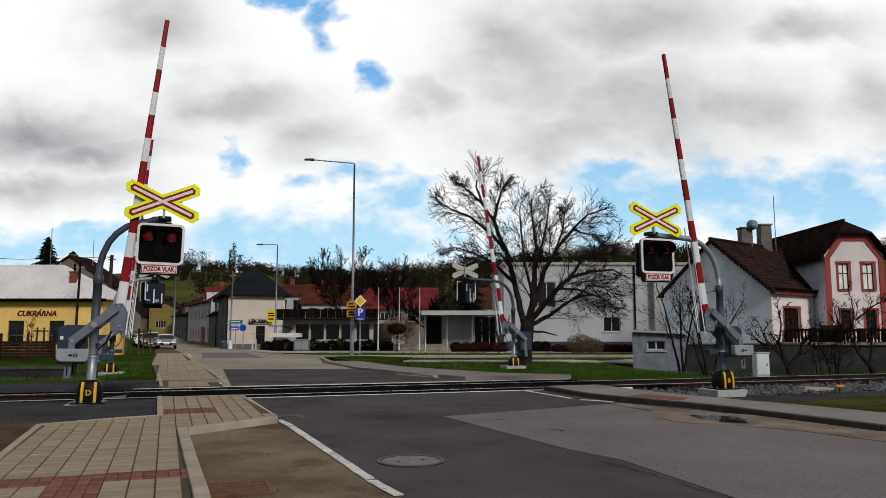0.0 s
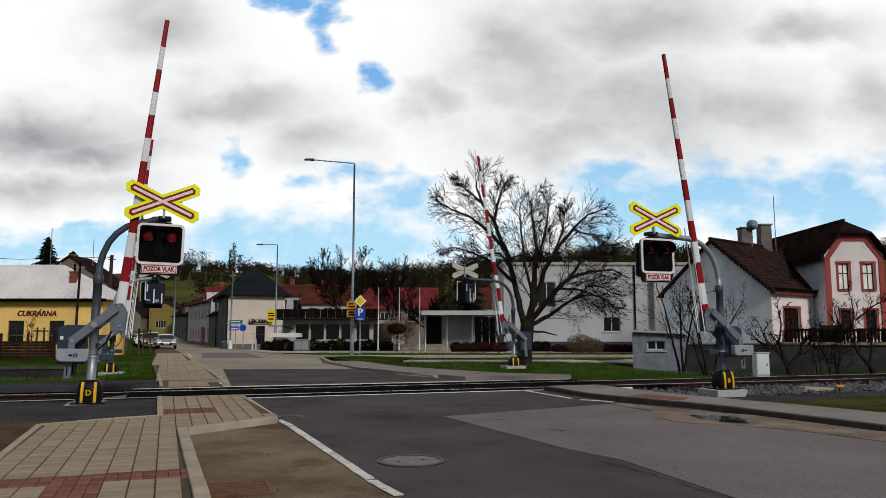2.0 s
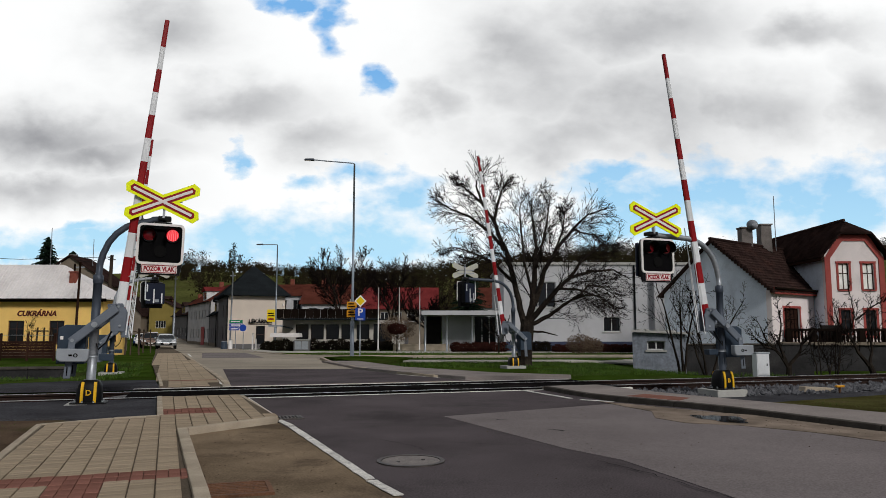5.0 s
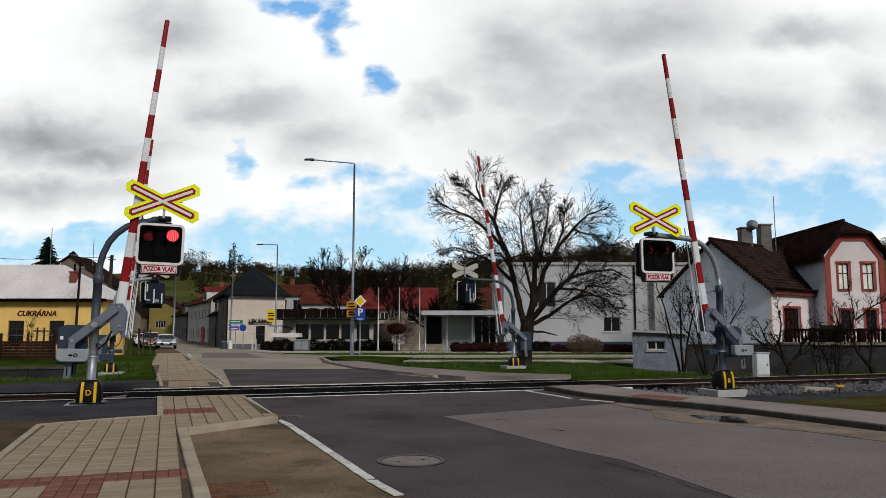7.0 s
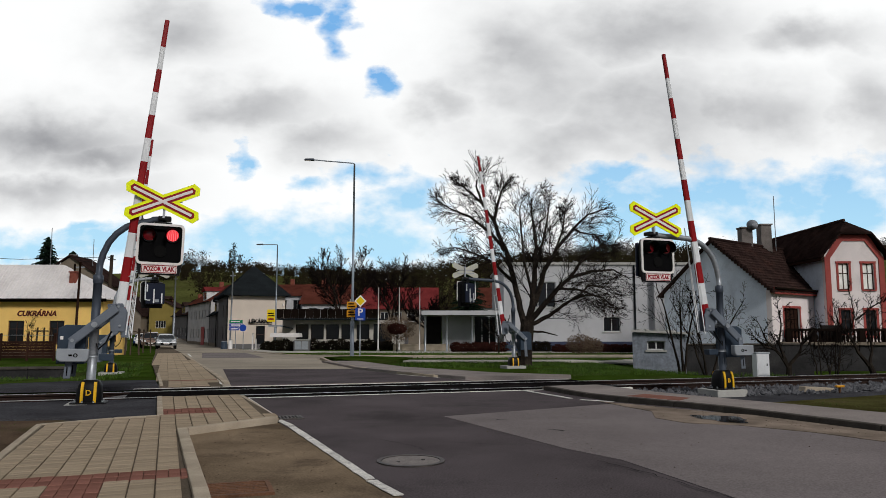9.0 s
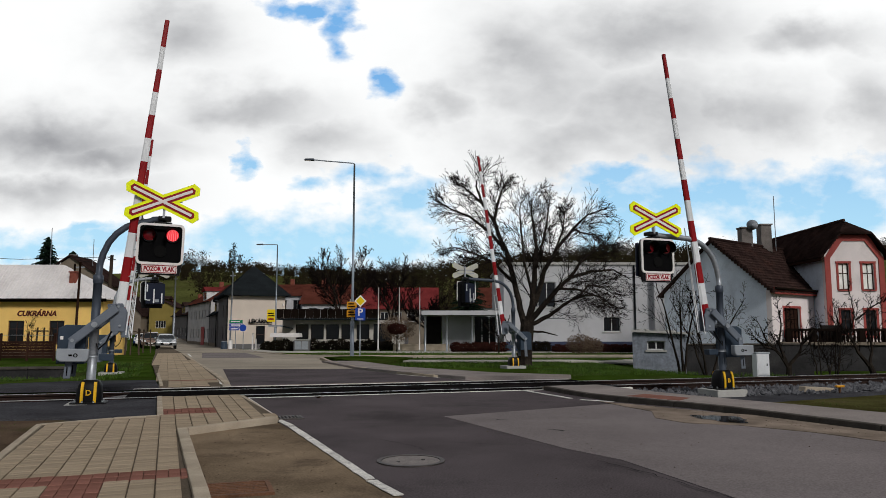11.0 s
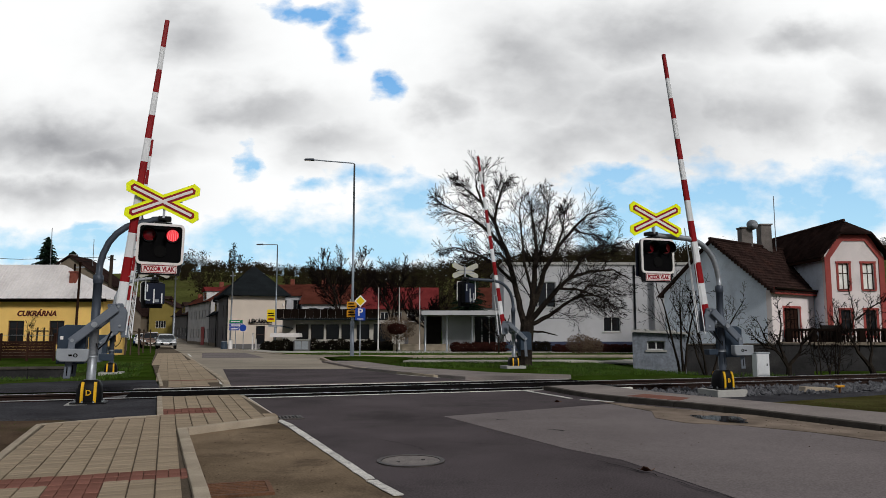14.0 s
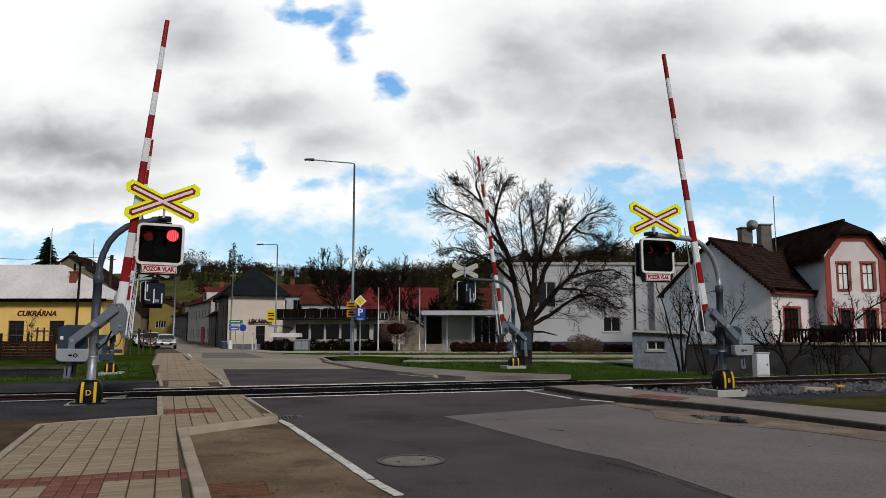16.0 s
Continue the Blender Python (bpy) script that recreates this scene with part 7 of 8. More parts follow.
fp = flagpole()
for x in (-3.56, -1.9):
    copy_thing(fp, Matrix.Translation((x, 60, ground_z(x, 60))))
fp.matrix_basis = Matrix.Translation((-5.26, 60, ground_z(-5.26, 60)))


def car(x, y, turn, paint, label, tall=1.0):
    g = thing("parked_car", Matrix.Translation((x, y, ground_z(x, y) + 0.02)) @ Matrix.Rotation(turn, 4, "Z"), label, "car", "parked cars")
    side = [(-2.1, 0.35), (-2.15, 0.62), (-2.0, 0.82), (-1.2, 0.95), (-0.55, 1.40 * tall), (0.2, 1.48 * tall), (1.1, 1.42 * tall), (1.75, 1.02), (2.1, 0.95), (2.15, 0.5), (2.05, 0.3)]
    bm = bmesh.new()
    cols = []
    for yy, k in ((-0.88, 0.0), (-0.80, 1.0), (0.80, 1.0), (0.88, 0.0)):
        cols.append([bm.verts.new((px, yy * (0.80 if pz > 1.15 and k == 1.0 else 1.0), pz if k else min(pz, 0.86))) for px, pz in side])
    for a, b in zip(cols, cols[1:]):
        for i in range(len(side)):
            bm.faces.new((a[i], a[(i + 1) % len(side)], b[(i + 1) % len(side)], b[i]))
    bm.faces.new(cols[0])
    bm.faces.new(cols[-1][::-1])
    bmesh.ops.recalc_face_normals(bm, faces=bm.faces)
    bmesh.ops.bevel(bm, geom=bm.edges[:], offset=0.03, segments=1, affect="EDGES")
    body = part("body", bm, paint, g)
    for name, pts in (("windscreen", [(-1.13, 0.99), (-0.60, 1.36 * tall)]), ("rear_window", [(1.14, 1.39 * tall), (1.68, 1.06)])):
        ws = bmesh.new()
        (ax, az), (bx_, bz) = pts
        off = Vector((-0.02 if name == "windscreen" else 0.02, 0, 0.02))
        ws.faces.new([ws.verts.new(Vector(q) + off) for q in ((ax, -0.68, az), (ax, 0.68, az), (bx_, 0.60, bz), (bx_, -0.60, bz))])
        part(name, ws, PANE, body)
    for s in (-1, 1):
        sw = plate([(-0.95, 0.96), (1.45, 0.98), (1.05, 1.34 * tall), (-0.45, 1.34 * tall)], s * 0.80 - 0.005, s * 0.80 + 0.005)
        for v in sw.verts:
            v.co.y *= 1.0 - max(0, v.co.z - 0.96) * 0.38
        part("side_window", sw, PANE, body)
        part("headlight", box((-2.17, s * 0.62 - 0.18, 0.64), (-2.02, s * 0.62 + 0.18, 0.80), 0.03), HEADLIGHT, body)
        part("mirror", box((-0.85, s * 0.98 - 0.08, 0.95), (-0.70, s * 0.98 + 0.08, 1.08), 0.02), paint, body)
        for wx in (-1.35, 1.35):
            w = part("wheel", tube([(wx, s * 0.72, 0.31), (wx, s * 0.90, 0.31)], 0.31, 16), TYRE, g)
            part("rim", tube([(wx, s * 0.895, 0.31), (wx, s * 0.91, 0.31)], 0.19, 12), GALV, w)
    part("grille", box((-2.18, -0.5, 0.42), (-2.08, 0.5, 0.60), 0.02), BLACK, body)
    part("number_plate", box((-2.19, -0.25, 0.47), (-2.175, 0.25, 0.56)), SIGN_WHITE, body)
    return g


TURN_CAR = math.atan2(0.93, -0.37)
car(-26.2, 70, TURN_CAR, CAR_SILVER, "silver hatchback parked at the kerb, facing the crossing", 0.93)
car(-30.4, 77, TURN_CAR, CAR_TAN, "tan car parked at the kerb", 1.1)
car(-33.0, 83, TURN_CAR, CAR_DARK, "dark car parked at the kerb")
car(-36.0, 89, TURN_CAR, SIGN_WHITE, "white car parked at the kerb", 1.05)
car(-38.8, 95, TURN_CAR, CAR_BLUE, "dark blue car parked down the street")


def utility_pole(x, y, h, dx, label, mat=WOOD_POLE, r=0.12):
    g = thing("utility_pole", Matrix.Translation((x, y, ground_z(x, y))), label, "utility pole")
    part("shaft", tube([(0, 0, -0.3), (dx, 0, h)], [r, r * 0.7], 8), mat, g)
    part("bracket", box((dx - 0.25, -0.03, h - 0.35), (dx + 0.25, 0.03, h - 0.27)), GALV, g)
    return g


utility_pole(-22.8, 50, 6.7, 0.15, "dark wooden utility pole beside the shop", r=0.16)
utility_pole(-21.9, 44, 5.6, 0.1, "thin leaning brown pole before the shop", WOOD_RED, 0.09)
utility_pole(-20.3, 70.5, 7.3, 0.1, "slim pale pole by the pharmacy", GALV, 0.09)
utility_pole(-35.0, 96, 9.0, 0.0, "grey concrete pole down the street", GALV, 0.14)
utility_pole(-40.0, 88, 5.6, 0.0, "slim grey post down the street", GALV, 0.09)
g = thing("overhead_wire", Matrix.Translation((-22.6, 50, 6.2)), "thin black overhead wire", "cable")
part("wire", tube([(0, 0, 0.1), (-6, -0.5, -0.12), (-14, -1, 0.15), (-22, -1.5, 0.7)], 0.018, 4), MATT, g)
part("wire", tube([(0, 0, 0.1), (-5, 7, 0.4), (-10, 14, 1.3)], 0.018, 4), MATT, g)


def board_fence():
    g = thing("board_fence", Matrix.Translation((-30, 38.5, -0.3)), "dark red-brown board fence before the shop", "fence")
    for k in range(8):
        part("post", box((k * 1.4 - 0.05, -0.05, -0.2), (k * 1.4 + 0.05, 0.05, 1.45), 0.008), WOOD_RED, g)
        if k < 7:
            for j in range(6):
                z = 0.15 + j * 0.15
                part("board", box((k * 1.4 + 0.055, -0.02, z), (k * 1.4 + 1.345, 0.01, z + 0.14), 0.004), WOOD_RED, g)
            part("top_wire", tube([(k * 1.4, 0, 1.35), (k * 1.4 + 1.4, 0, 1.35)], 0.015, 4), GALV, g)


board_fence()


def ditch_wall():
    g = thing("low_wall", Matrix.Translation((-19.5, 22.6, -0.3)) @ Matrix.Rotation(radians(13), 4, "Z"), "low dark stone wall with a worn concrete coping", "wall")
    for k in range(6):
        part("wall_block", box((k * 1.25 + 0.004, 0, -0.3), (k * 1.25 + 1.246, 0.35, 0.34), 0.015), WALL_DARK, g)
        part("coping", box((k * 1.25 + 0.006, -0.05, 0.345), (k * 1.25 + 1.244, 0.40, 0.42), 0.012), KERB_DARK, g, "worn coping slab")


ditch_wall()


def misc():
    g = thing("relay_cabinet", Matrix.Translation((10.1, 23.6, -0.42)), "white trackside equipment cabinet", "cabinet")
    b = part("body", box((-0.2, -0.18, 0), (0.2, 0.18, 0.98), 0.015), BOOM_WHITE, g)
    part("lid", box((-0.22, -0.2, 0.98), (0.22, 0.2, 1.03), 0.01), WEIGHT_GREY, g)
    part("door", box((-0.17, -0.192, 0.34), (0.17, -0.181, 0.92), 0.004), BOOM_WHITE, g)
    part("seam", box((-0.19, -0.188, 0.29), (0.19, -0.181, 0.31)), GALV, g)
    part("lock", box((0.10, -0.2, 0.6), (0.13, -0.19, 0.68)), BLACK, g)
    g = thing("utility_cabinet", Matrix.Translation((-11.9, 62.5, ground_z(-11.9, 62.5))), "grey concrete utility cabinet on the green", "cabinet")
    part("body", box((-0.65, -0.3, -0.1), (0.65, 0.3, 0.85), 0.02), PLASTER_DULL, g)
    part("door", box((-0.55, -0.315, 0.1), (-0.02, -0.301, 0.78), 0.005), WEIGHT_GREY, g)
    part("door", box((0.02, -0.315, 0.1), (0.55, -0.301, 0.78), 0.005), WEIGHT_GREY, g)
    part("lid", box((-0.7, -0.35, 0.85), (0.7, 0.35, 0.93), 0.01), CONCRETE, g)
    g = thing("garden_canopy", Matrix.Translation((-14.0, 66.0, -0.45)), "long white flat sunshade before the restaurant", "sunshade")
    part("cloth", plate([(-1.3, 1.15), (1.3, 1.15), (1.25, 1.5), (-1.2, 1.5)], -0.8, 0.8), SIGN_WHITE, g)
    for x in (-1.1, 1.1):
        part("leg", tube([(x, 0, -0.1), (x, 0, 1.2)], 0.04, 6), WOOD_DARK, g)
    for x, h, mat, name, label in ((-20.7, 0.75, CAB_BLUE, "litter_bin", "dark litter bin by the house corner"), (-20.1, 0.9, SIGN_WHITE, "bollard", "stout white bollard by the kerb"), (-17.75, 1.5, SIGN_WHITE, "bollard", "tall white marker post"), (-17.45, 1.0, SIGN_WHITE, "bollard", "short white marker post")):
        g = thing(name, Matrix.Translation((x, 70 if x < -20 else 69, ground_z(x, 76))), label, name.replace("_", " "))
        r = 0.3 if name == "litter_bin" else (0.2 if x < -20 else 0.08)
        part("body", tube([(0, 0, -0.1), (0, 0, h * 0.9), (0, 0, h)], [r, r, r * 0.8], 10), mat, g)
        part("cap", tube([(0, 0, h), (0, 0, h + 0.05)], [r * 0.9, r * 0.5], 10), GALV, g)
    # staked saplings on the grass
    g = thing("tree_stakes", Matrix.Translation((-20.6, 49, ground_z(-20.6, 49))), "wooden stakes round a young tree", "tree guard")
    for k in range(3):
        a = 2 * math.pi * k / 3
        part("stake", tube([(0.5 * math.cos(a), 0.5 * math.sin(a), -0.1), (0.42 * math.cos(a), 0.42 * math.sin(a), 1.7)], 0.05, 6), WOOD_POLE, g)
    part("rail", box((-0.45, -0.42, 1.45), (0.45, -0.38, 1.53)), WOOD_POLE, g)
    copy_thing(g, Matrix.Translation((-22.6, 56, ground_z(-22.6, 56))))
    copy_thing(g, Matrix.Translation((-24.0, 44.5, ground_z(-24, 44.5))))
    # planter bench on the green
    g = thing("planter", Matrix.Translation((-1.8, 61.2, ground_z(-1.8, 61))), "long pale concrete planter", "planter")
    part("trough", box((-2.3, -0.3, 0), (2.3, 0.3, 0.55), 0.02), KERB, g)
    part("soil", box((-2.2, -0.2, 0.55), (2.2, 0.2, 0.57)), EARTH, g)
    # manhole cover
    mh = thing("manhole_cover", Matrix.Translation((-0.32, 7.52, 0.002)), "round cast iron manhole cover in the road", "manhole cover")
    part("rim", ring_frame([(0.34 * math.cos(a), 0.34 * math.sin(a)) for a in (2 * math.pi * k / 40 for k in range(40))], [(0.295 * math.cos(a), 0.295 * math.sin(a)) for a in (2 * math.pi * k / 40 for k in range(40))], -0.01, 0.012), IRON, mh).matrix_basis = Matrix.Rotation(radians(90), 4, "X")
    part("lid", tube([(0, 0, -0.02), (0, 0, 0.006)], 0.29, 40), MANHOLE, mh, "grey concrete-filled lid")
    for x, y in ((0.12, 0.05), (-0.12, -0.08)):
        part("lift_hole", tube([(x, y, 0.0), (x, y, 0.009)], 0.018, 8), MATT, mh)
    for name, ox, oy, turn, w, d, n, mat, label in (("drain_grate", -1.68, 6.2, 18.3, 0.46, 0.44, 7, RUST, "rusty iron drain grate in the sandy bay"), ("drain_grate", -2.34, 11.13, 18.3, 0.42, 0.34, 8, IRON, "dark iron drain grate beside the edge line")):
        g = thing(name, Matrix.Translation((ox, oy, 0.0)) @ Matrix.Rotation(radians(turn), 4, "Z"), label, "drain")
        part("pit", box((-w / 2, -d / 2, -0.04), (w / 2, d / 2, 0.003)), MATT, g)
        part("frame", merge(merge(box((-w / 2 - 0.04, -d / 2 - 0.04, -0.02), (w / 2 + 0.04, -d / 2, 0.018)), box((-w / 2 - 0.04, d / 2, -0.02), (w / 2 + 0.04, d / 2 + 0.04, 0.018))), merge(box((-w / 2 - 0.04, -d / 2, -0.02), (-w / 2, d / 2, 0.018)), box((w / 2, -d / 2, -0.02), (w / 2 + 0.04, d / 2, 0.018)))), mat, g)
        for k in range(n):
            if name == "drain_grate" and mat is RUST:
                y = -d / 2 + d * (k + 0.5) / n
                part("bar", box((-w / 2, y - 0.013, 0.0), (w / 2, y + 0.013, 0.014), 0.003), mat, g)
            else:
                x = -w / 2 + w * (k + 0.5) / n
                part("bar", box((x - 0.013, -d / 2, 0.0), (x + 0.013, d / 2, 0.02), 0.003), mat, g)
    # timber offcut and marker peg by the ballast
    g = thing("timber_offcut", Matrix.Translation((8.62, 17.3, -0.05)) @ Matrix.Rotation(radians(10), 4, "Z"), "weathered pale timber plank lying on ballast", "plank")
    part("plank", plate([(-0.35, -0.06), (0.4, -0.08), (0.42, 0.02), (-0.3, 0.06)], -0.12, 0.12, bev=0.01), KERB, g)
    g = thing("marker_peg", Matrix.Translation((9.05, 17.0, -0.14)), "short rusty marker peg in ballast", "peg")
    part("stem", tube([(0, 0, -0.1), (0, 0, 0.16)], 0.03, 6), RUST, g)
    part("head", box((-0.09, -0.05, 0.15), (0.09, 0.05, 0.2), 0.01), SIGN_ORANGE, g)


MANHOLE = surface("manhole_fill", (0.20, 0.175, 0.165), 0.85, tone=0.2, s1=5, grain=0.3, s2=60, bump=0.4)
misc()


def dry_leaf():
    bm = bmesh.new()
    pts = [(0.0, -0.05, 0.012), (0.030, -0.025, 0.035), (0.040, 0.01, 0.04), (0.018, 0.03, 0.02), (0.0, 0.07, 0.03), (-0.018, 0.03, 0.02), (-0.038, 0.012, 0.045), (-0.028, -0.025, 0.03)]
    c = bm.verts.new((0, 0, 0.004))
    vs = [bm.verts.new(p) for p in pts]
    for i in range(8):
        bm.faces.new((c, vs[i], vs[(i + 1) % 8]))
    g = thing("dry_leaf", Matrix.Translation((-6, 8.9, 0.06)), "curled dry brown leaf blown over the road", "leaf")
    put(bm, Matrix.Scale(1.1, 4))
    part("blade", bm, WOOD_RED, g)
    part("stalk", tube([(0, -0.05, 0.012), (0.01, -0.09, 0.03)], 0.003, 4), RUST, g)
    return g


LEAF = dry_leaf()
LEAF_FAR = copy_thing(LEAF, Matrix.Translation((-6.5, 13.0, 0.06)))


# ---- loose ground cover ----
def grass_tufts():
    rnd = random.Random(71)
    v, f = [], []

    def blade(x, y, z, h):
        a = rnd.uniform(0, math.pi)
        w = rnd.uniform(0.006, 0.012) * (1 + max(0, y - 14) * 0.05)
        dx, dy = math.cos(a) * w, math.sin(a) * w
        lx, ly = rnd.gauss(0, 0.4) * h, rnd.gauss(0, 0.4) * h
        i = len(v)
        v.extend([(x - dx, y - dy, z), (x + dx, y + dy, z), (x + lx, y + ly, z + h)])
        f.append((i, i + 1, i + 2))

    zones = [((-14, -5.8), (6, 11.5), 1500, 0.06), ((-24, -9.2), (19.5, 34), 15000, 0.09), ((6.2, 16), (8, 17.5), 4200, 0.07), ((3.2, 20), (22, 34), 17000, 0.09), ((-6, 12), (28, 44), 12000, 0.09), ((-9, 14), (46.5, 56), 7000, 0.10), ((-12, 14), (58.5, 66), 5000, 0.10)]
    for (x0, x1), (y0, y1), n, hgt in zones:
        for _ in range(n):
            x, y = rnd.uniform(x0, x1), rnd.uniform(y0, y1)
            if y0 == 8 and x < 6.9 + (11 - y) * 0.62 + 0.3 and y < 13.2:
                continue
            if y0 == 8 and y > 13.3 + (x - 6.0) * 0.50:
                continue
            if y0 == 19.5 and (x > -9.0 - (y - 22) * 0.39 or y < 19.6 + (x + 9.2) * 0.33):
                continue
            if y0 == 22 and y < 21.2 + x * 0.33:
                continue
            if y0 == 28 and (x < -1.6 - (y - 28) * 0.18 or (41.5 < y)):
                continue
            if math.hypot(x - 2.67, y - 27.6) < 1.1 or math.hypot(x + 11.4, y - 25.1) < 1.1:
                continue
            if (34.4 < y < 36.9 and x < 7) or (6 < x < 12 and 35 < y < 41.5 and 34.8 < y - (x - 7) * 0.9 < 37.6) or (x > 9.5 and 39.5 < y < 42) or 54.0 < y < 57.4:
                continue
            if y0 == 46.5 and x < -9 + (y - 46.5) * -0.4:
                continue
            if noise.noise(Vector((x * 0.6, y * 0.6, 3))) < -0.25:
                continue
            blade(x, y, ground_z(x, y) - 0.05, hgt * rnd.uniform(0.5, 1.4))
    me = bpy.data.meshes.new("grass_tufts")
    me.from_pydata(v, [], f)
    me.materials.append(BLADES)
    tagged(new("grass_tufts", me), "short green and straw grass blades", "grass", kind="stuff")


grass_tufts()


def crumbs():
    """Specks of grit and dry leaf bits on asphalt and pavement."""
    rnd = random.Random(81)
    v, f = [], []
    for k in range(300):
        if k < 110:
            t = rnd.random()
            x, y = -2.0 - 1.2 * t + rnd.uniform(0, 1.3), 6.0 + 4.0 * t
        elif k < 180:
            x, y = rnd.uniform(0.2, 5), rnd.uniform(6, 13)
        else:
            t = rnd.random()
            x, y = 3.6 + 3.3 * t - rnd.uniform(0.05, 0.5), 13.2 - 6 * t
        r = rnd.uniform(0.004, 0.011)
        i = len(v)
        v.extend([(x - r, y, 0.012), (x + r * 0.8, y - r, 0.014), (x + r, y + r, 0.012), (x, y + r * 0.2, 0.012 + r)])
        f.extend([(i, i + 1, i + 3), (i + 1, i + 2, i + 3), (i + 2, i, i + 3)])
    me = bpy.data.meshes.new("grit")
    me.from_pydata(v, [], f)
    me.materials.append(EARTH)
    tagged(new("grit", me), "dark grit and leaf crumbs on the road", "grit", kind="stuff")


crumbs()


def crack(pts, w, label):
    """A thin dark crack in the asphalt, as a jagged sliver."""
    rnd = random.Random(int(pts[0][0] * 100))
    bm = bmesh.new()
    lo, hi = [], []
    pts = [Vector((*p, 0.0125)) for p in pts]
    for a, b in zip(pts, pts[1:]):
        n = max(2, int((b - a).length / 0.08))
        for k in range(n):
            c = a.lerp(b, k / n) + Vector((rnd.gauss(0, 0.012), rnd.gauss(0, 0.012), 0))
            s = Vector((-(b - a).y, (b - a).x, 0)).normalized() * w * rnd.uniform(0.3, 1.0)
            lo.append(bm.verts.new(c - s))
            hi.append(bm.verts.new(c + s))
    for i in range(len(lo) - 1):
        bm.faces.new((lo[i], lo[i + 1], hi[i + 1], hi[i]))
    tagged(part("road_crack", bm, MATT, None), label, "crack", kind="structure")


crack([(-0.75, 8.95), (-0.45, 8.6), (-0.25, 8.3), (-0.15, 7.95)], 0.006, "fine dark crack in the asphalt")
crack([(1.55, 7.5), (1.9, 6.8), (2.1, 6.2), (2.35, 5.6)], 0.008, "long dark crack along the patch")
crack([(0.1, 8.7), (0.6, 8.55), (1.1, 8.6)], 0.005, "fine dark crack in the asphalt")
crack([(0.78, 10.9), (0.88, 10.83), (0.98, 10.8)], 0.022, "short dark scar in the patch")
crack([(1.38, 9.82), (1.5, 9.74), (1.64, 9.66)], 0.025, "short dark scar in the patch")
crack([(-2.0, 9.9), (-1.2, 10.4), (-0.4, 10.5)], 0.005, "fine seam in the asphalt")
crack([(3.2, 12.9), (3.35, 13.05), (3.5, 13.2)], 0.010, "short dark scar in the patch")


# ---- pavers ----
def inside(x, y, poly):
    hit = False
    n = len(poly)
    for i in range(n):
        (x1, y1), (x2, y2) = poly[i], poly[(i + 1) % n]
        if (y1 > y) != (y2 > y) and x < (x2 - x1) * (y - y1) / (y2 - y1) + x1:
            hit = not hit
    return hit


def pavers(parent, poly, origin, turn, sx, sy, top, red, limit, nearest, only=None):
    """Blocks in straight rows; red(a, b) tells the red bands. The nearest are parts of their own, the rest one part."""
    r, q = Vector((math.cos(turn), math.sin(turn))), Vector((-math.sin(turn), math.cos(turn)))
    me = {}
    cells = []
    for i in range(-60, 60):
        for j in range(-180, 260):
            a, b = (i + 0.5) * sx, (j + 0.5) * sy
            p = Vector(origin) + r * a + q * b
            corners = [p + r * u * sx * 0.02 + q * w * sy * 0.02 for u in (-1, 1) for w in (-1, 1)]
            if only is not None and red(a, b) != only:
                continue
            if all(inside(c.x, c.y, poly) for c in corners):
                cells.append(((p - Vector(nearest)).length, a, b, p))
    cells.sort(key=lambda c: c[0])
    rnd = random.Random(9)
    joined = {False: bmesh.new(), True: bmesh.new()}
    g = 0.006
    for k, (_, a, b, p) in enumerate(cells):
        is_red = red(a, b)
        m = Matrix.Translation((p.x, p.y, ground_z(p.x, p.y) + top + rnd.uniform(-0.003, 0.003))) @ Matrix.Rotation(turn + rnd.gauss(0, 0.006), 4, "Z") @ Matrix.Rotation(rnd.gauss(0, 0.006), 4, "X")
        if k < limit:
            if is_red not in me:
                bm = bmesh.new()
                hx, hy = sx / 2 - (g if sx > sy else g / 3), sy / 2 - (g if sy > sx else g / 3)
                lo = [bm.verts.new((x, y, -0.03)) for x, y in ((-hx, -hy), (hx, -hy), (hx, hy), (-hx, hy))]
                mid = [bm.verts.new((x, y, -0.004)) for x, y in ((-hx, -hy), (hx, -hy), (hx, hy), (-hx, hy))]
                tp = [bm.verts.new((x * 0.96, y * 0.96, 0.0)) for x, y in ((-hx, -hy), (hx, -hy), (hx, hy), (-hx, hy))]
                for u, w in ((lo, mid), (mid, tp)):
                    for n in range(4):
                        bm.faces.new((u[n], u[(n + 1) % 4], w[(n + 1) % 4], w[n]))
                bm.faces.new(tp)
                ob = part("paver", bm, PAVER_RED if is_red else PAVER, parent)
                me[is_red] = ob.data
            else:
                ob = new("paver", me[is_red])
                ob.parent = parent
            ob.matrix_basis = m
        else:
            bm = joined[is_red]
            hx, hy = sx / 2 - (g if sx > sy else g / 3), sy / 2 - (g if sy > sx else g / 3)
            lo = [bm.verts.new(m @ Vector((x, y, -0.02))) for x, y in ((-hx, -hy), (hx, -hy), (hx, hy), (-hx, hy))]
            tp = [bm.verts.new(m @ Vector((x * 0.97, y * 0.97, 0))) for x, y in ((-hx, -hy), (hx, -hy), (hx, hy), (-hx, hy))]
            for n in range(4):
                bm.faces.new((lo[n], lo[(n + 1) % 4], tp[(n + 1) % 4], tp[n]))
            bm.faces.new(tp)
    for is_red, bm in joined.items():
        if len(bm.faces):
            tagged(part("paver_rows", bm, PAVER_RED if is_red else PAVER, parent), kind="stuff")
        else:
            bm.free()


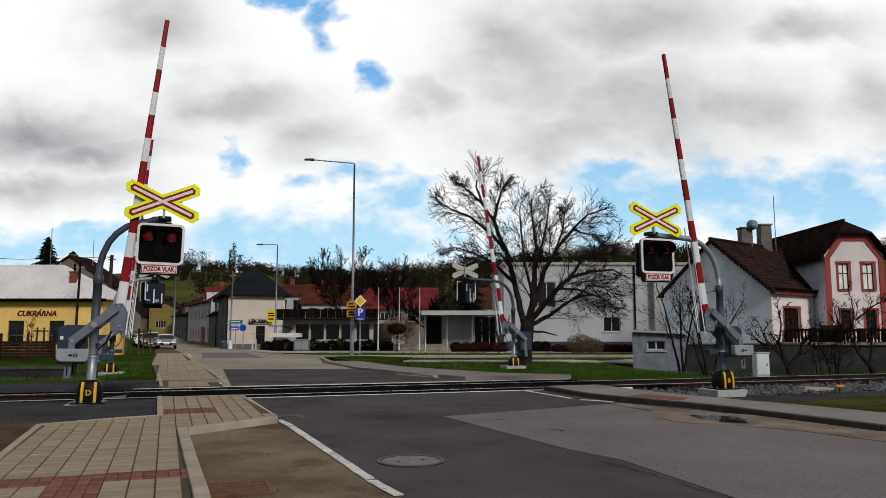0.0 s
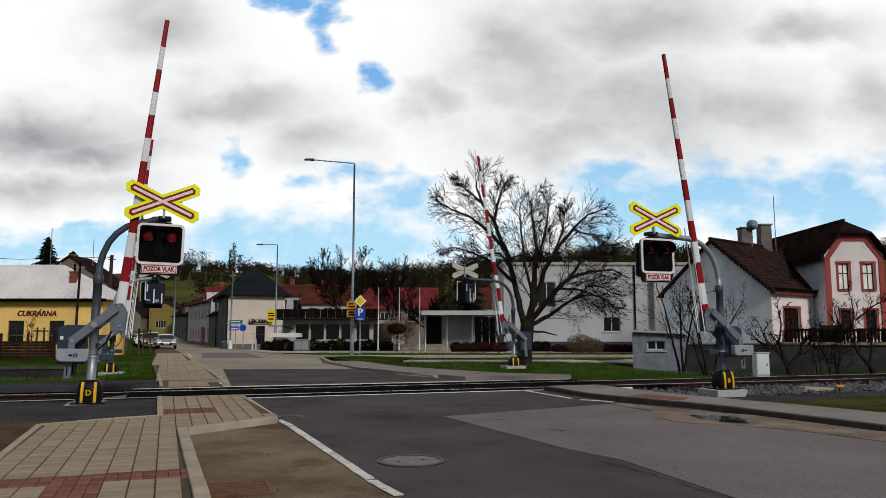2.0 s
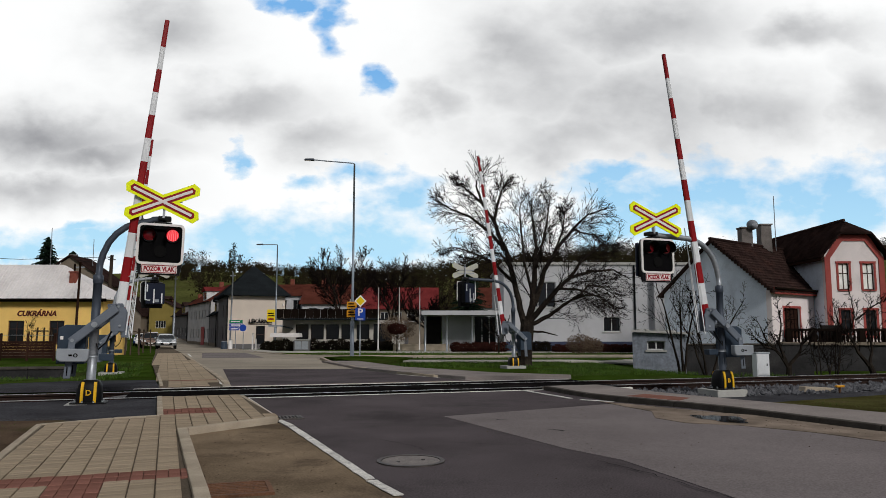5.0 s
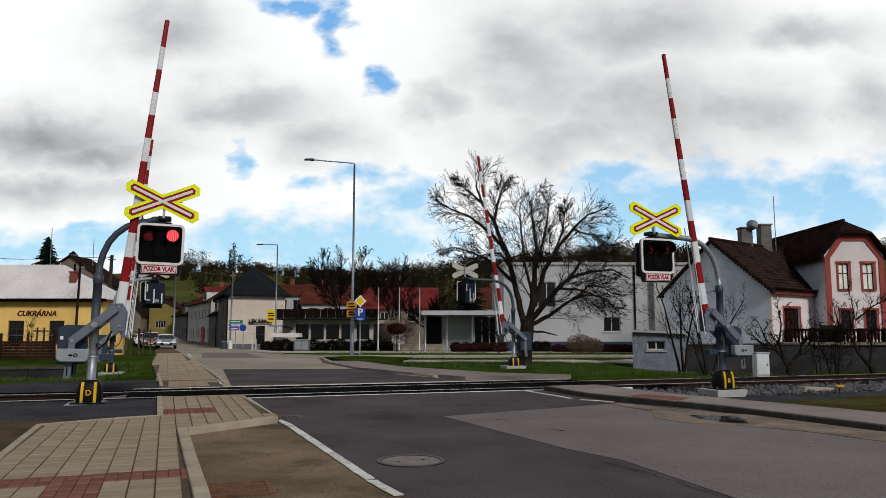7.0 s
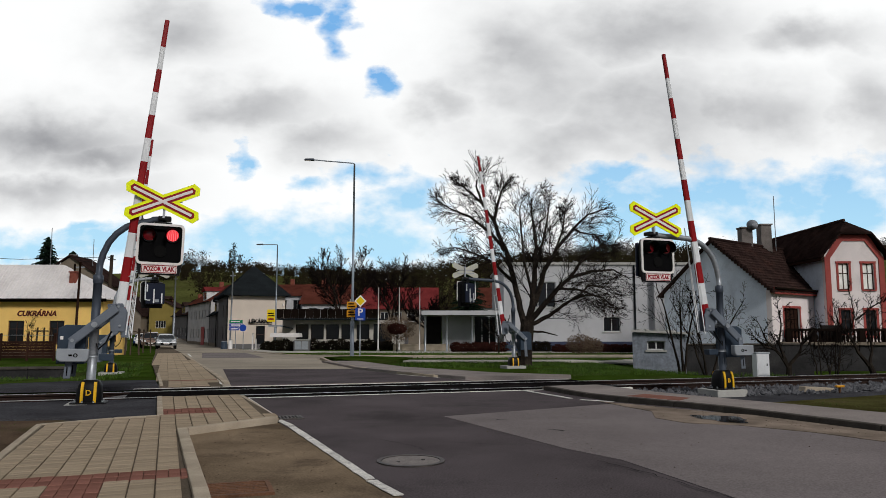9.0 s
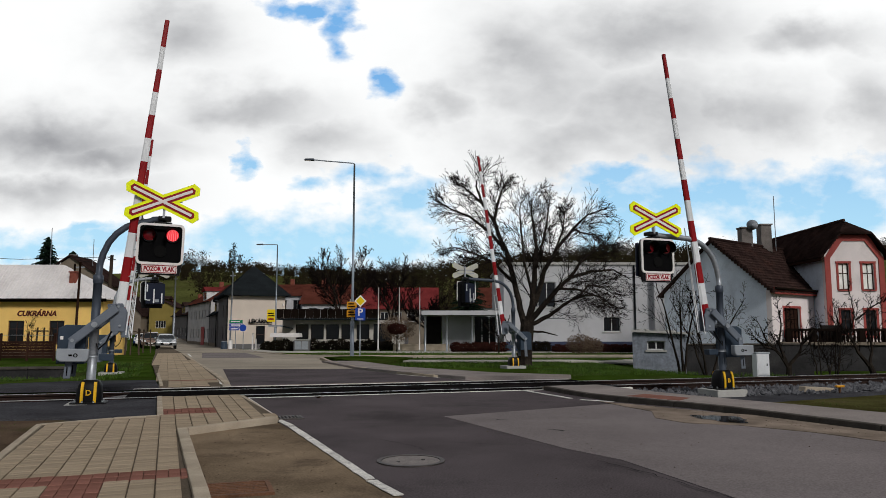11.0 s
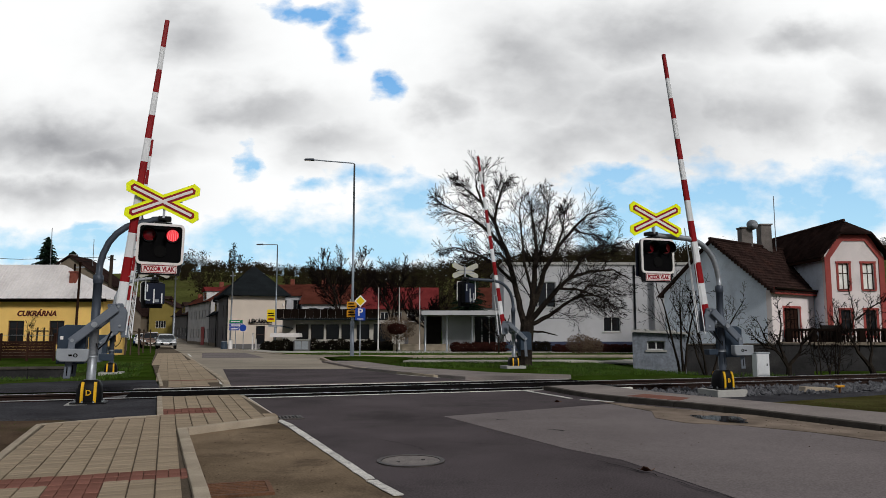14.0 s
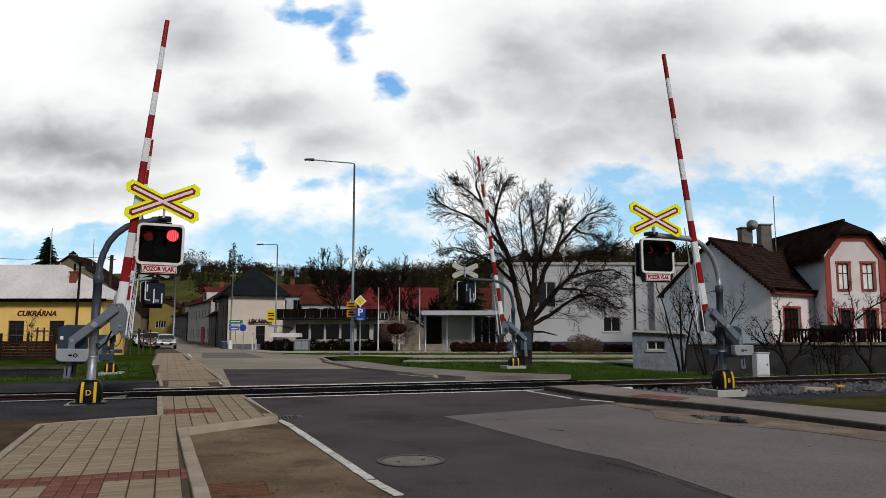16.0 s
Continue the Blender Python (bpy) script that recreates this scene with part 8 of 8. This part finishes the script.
TURN_PAVE = radians(20.5)
PAVE_L = [(-3.31, 9.42), (-2.54, 7.42), (-1.83, 5.6), (-0.68, 2.6), (4.2, -10), (2.3, -10), (-2.25, 2.0), (-3.1, 4.3), (-4.27, 7.30), (-5.26, 9.86), (-4.62, 10.48), (-4.06, 10.80), (-5.22, 13.95), (-3.97, 14.38), (-2.45, 10.78)]


def red_left(a, b):
    # bands across the pavement, towards the track, and before the crossing
    return (-0.6 <= b < -0.2) or (-1.0 < a < -0.6 and b < -0.6) or (4.4 < b < 5.2 and -0.2 < a < 0.6)


for is_red, wide, deep, count in ((False, 0.2, 0.1, 1100), (True, 0.1, 0.2, 260)):
    pavers(bpy.data.objects["pavement_left"], PAVE_L, (-2.42, 6.93), TURN_PAVE, wide, deep, 0.072, red_left, count, (-3.2, 7.8), is_red)
PAVE_FL = [(-6.35, 16.95), (-5.3, 17.3), (-7.3, 23.3), (-17.95, 50.6), (-19.45, 50.4), (-12.85, 33)]
pavers(bpy.data.objects["pavement_far_left"], PAVE_FL, (-6.0, 18.0), TURN_PAVE, 0.3, 0.3, 0.036, lambda a, b: 0.9 < b < 1.3, 120, (-6.5, 18.5))


# ---- what moves ----
def motions():
    walk(CLOUDS, [(0, pose(-9.3, -17.0, 290)), (16.0, pose(9.3, 17.0, 290))])
    for side in (LENSES_LEFT, LENSES_RIGHT):
        for k, (lens, x, z) in enumerate(side):
            rows = [(0, 180)]
            lit = False
            times = [2.60] + [2.985 + 0.4975 * i for i in range(27)]
            for i, t in enumerate(times):
                want = (i % 2 == 0) if k == 0 else (i % 2 == 1)
                if want == lit:
                    continue
                f0 = frame(t) - 3
                start = rows[-1][1]
                for j in range(4):
                    rows.append(((f0 - 1 + j) / FPS, start + 60 * j))
                lit = want
            if rows[-1][0] < 16.0:
                rows.append((16.0, rows[-1][1]))
            walk(lens, [(t, pose(x, -0.20, z, 0, 0, a)) for t, a in rows])

    way = [(0, -9.0, 9.6), (11.0, -6.0, 8.75), (11.5, -3.56, 8.1), (12.0, -1.59, 7.55), (12.2, -1.26, 7.36), (12.4, -0.99, 7.27), (12.6, -0.71, 7.27), (13.0, -0.17, 7.18), (13.2, 0.15, 7.16), (13.4, 0.56, 7.16), (13.6, 0.96, 7.04), (14.0, 1.85, 6.91), (14.2, 2.24, 6.75), (14.4, 2.61, 6.65), (14.5, 2.77, 6.46), (14.8, 3.51, 6.41), (15.2, 4.6, 6.3), (16.0, 5.6, 6.2)]
    walk(LEAF, [(t, pose(x, y, 0.075 if x < -2.2 else 0.012, 0, 0, 40 * i)) for i, (t, x, y) in enumerate(way)])

    way = [(0, -6.5, 13.0), (10.8, -2.6, 14.2), (11.6, -1.61, 14.07), (12.0, -1.0, 14.07), (12.4, -0.12, 13.62), (12.8, 0.42, 13.73), (13.2, 0.87, 13.73), (13.6, 1.57, 13.62), (14.0, 2.04, 13.4), (14.4, 2.53, 13.4), (15.0, 3.06, 12.87), (15.4, 3.74, 13.19), (16.0, 6.0, 14.9)]
    walk(LEAF_FAR, [(t, pose(x, y, 0.012 if t < 14.6 else 0.085, 0, 0, 55 * i)) for i, (t, x, y) in enumerate(way)])
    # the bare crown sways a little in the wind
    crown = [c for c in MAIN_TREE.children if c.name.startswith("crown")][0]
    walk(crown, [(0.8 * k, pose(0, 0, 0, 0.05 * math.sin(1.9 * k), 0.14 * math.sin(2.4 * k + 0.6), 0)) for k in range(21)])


motions()
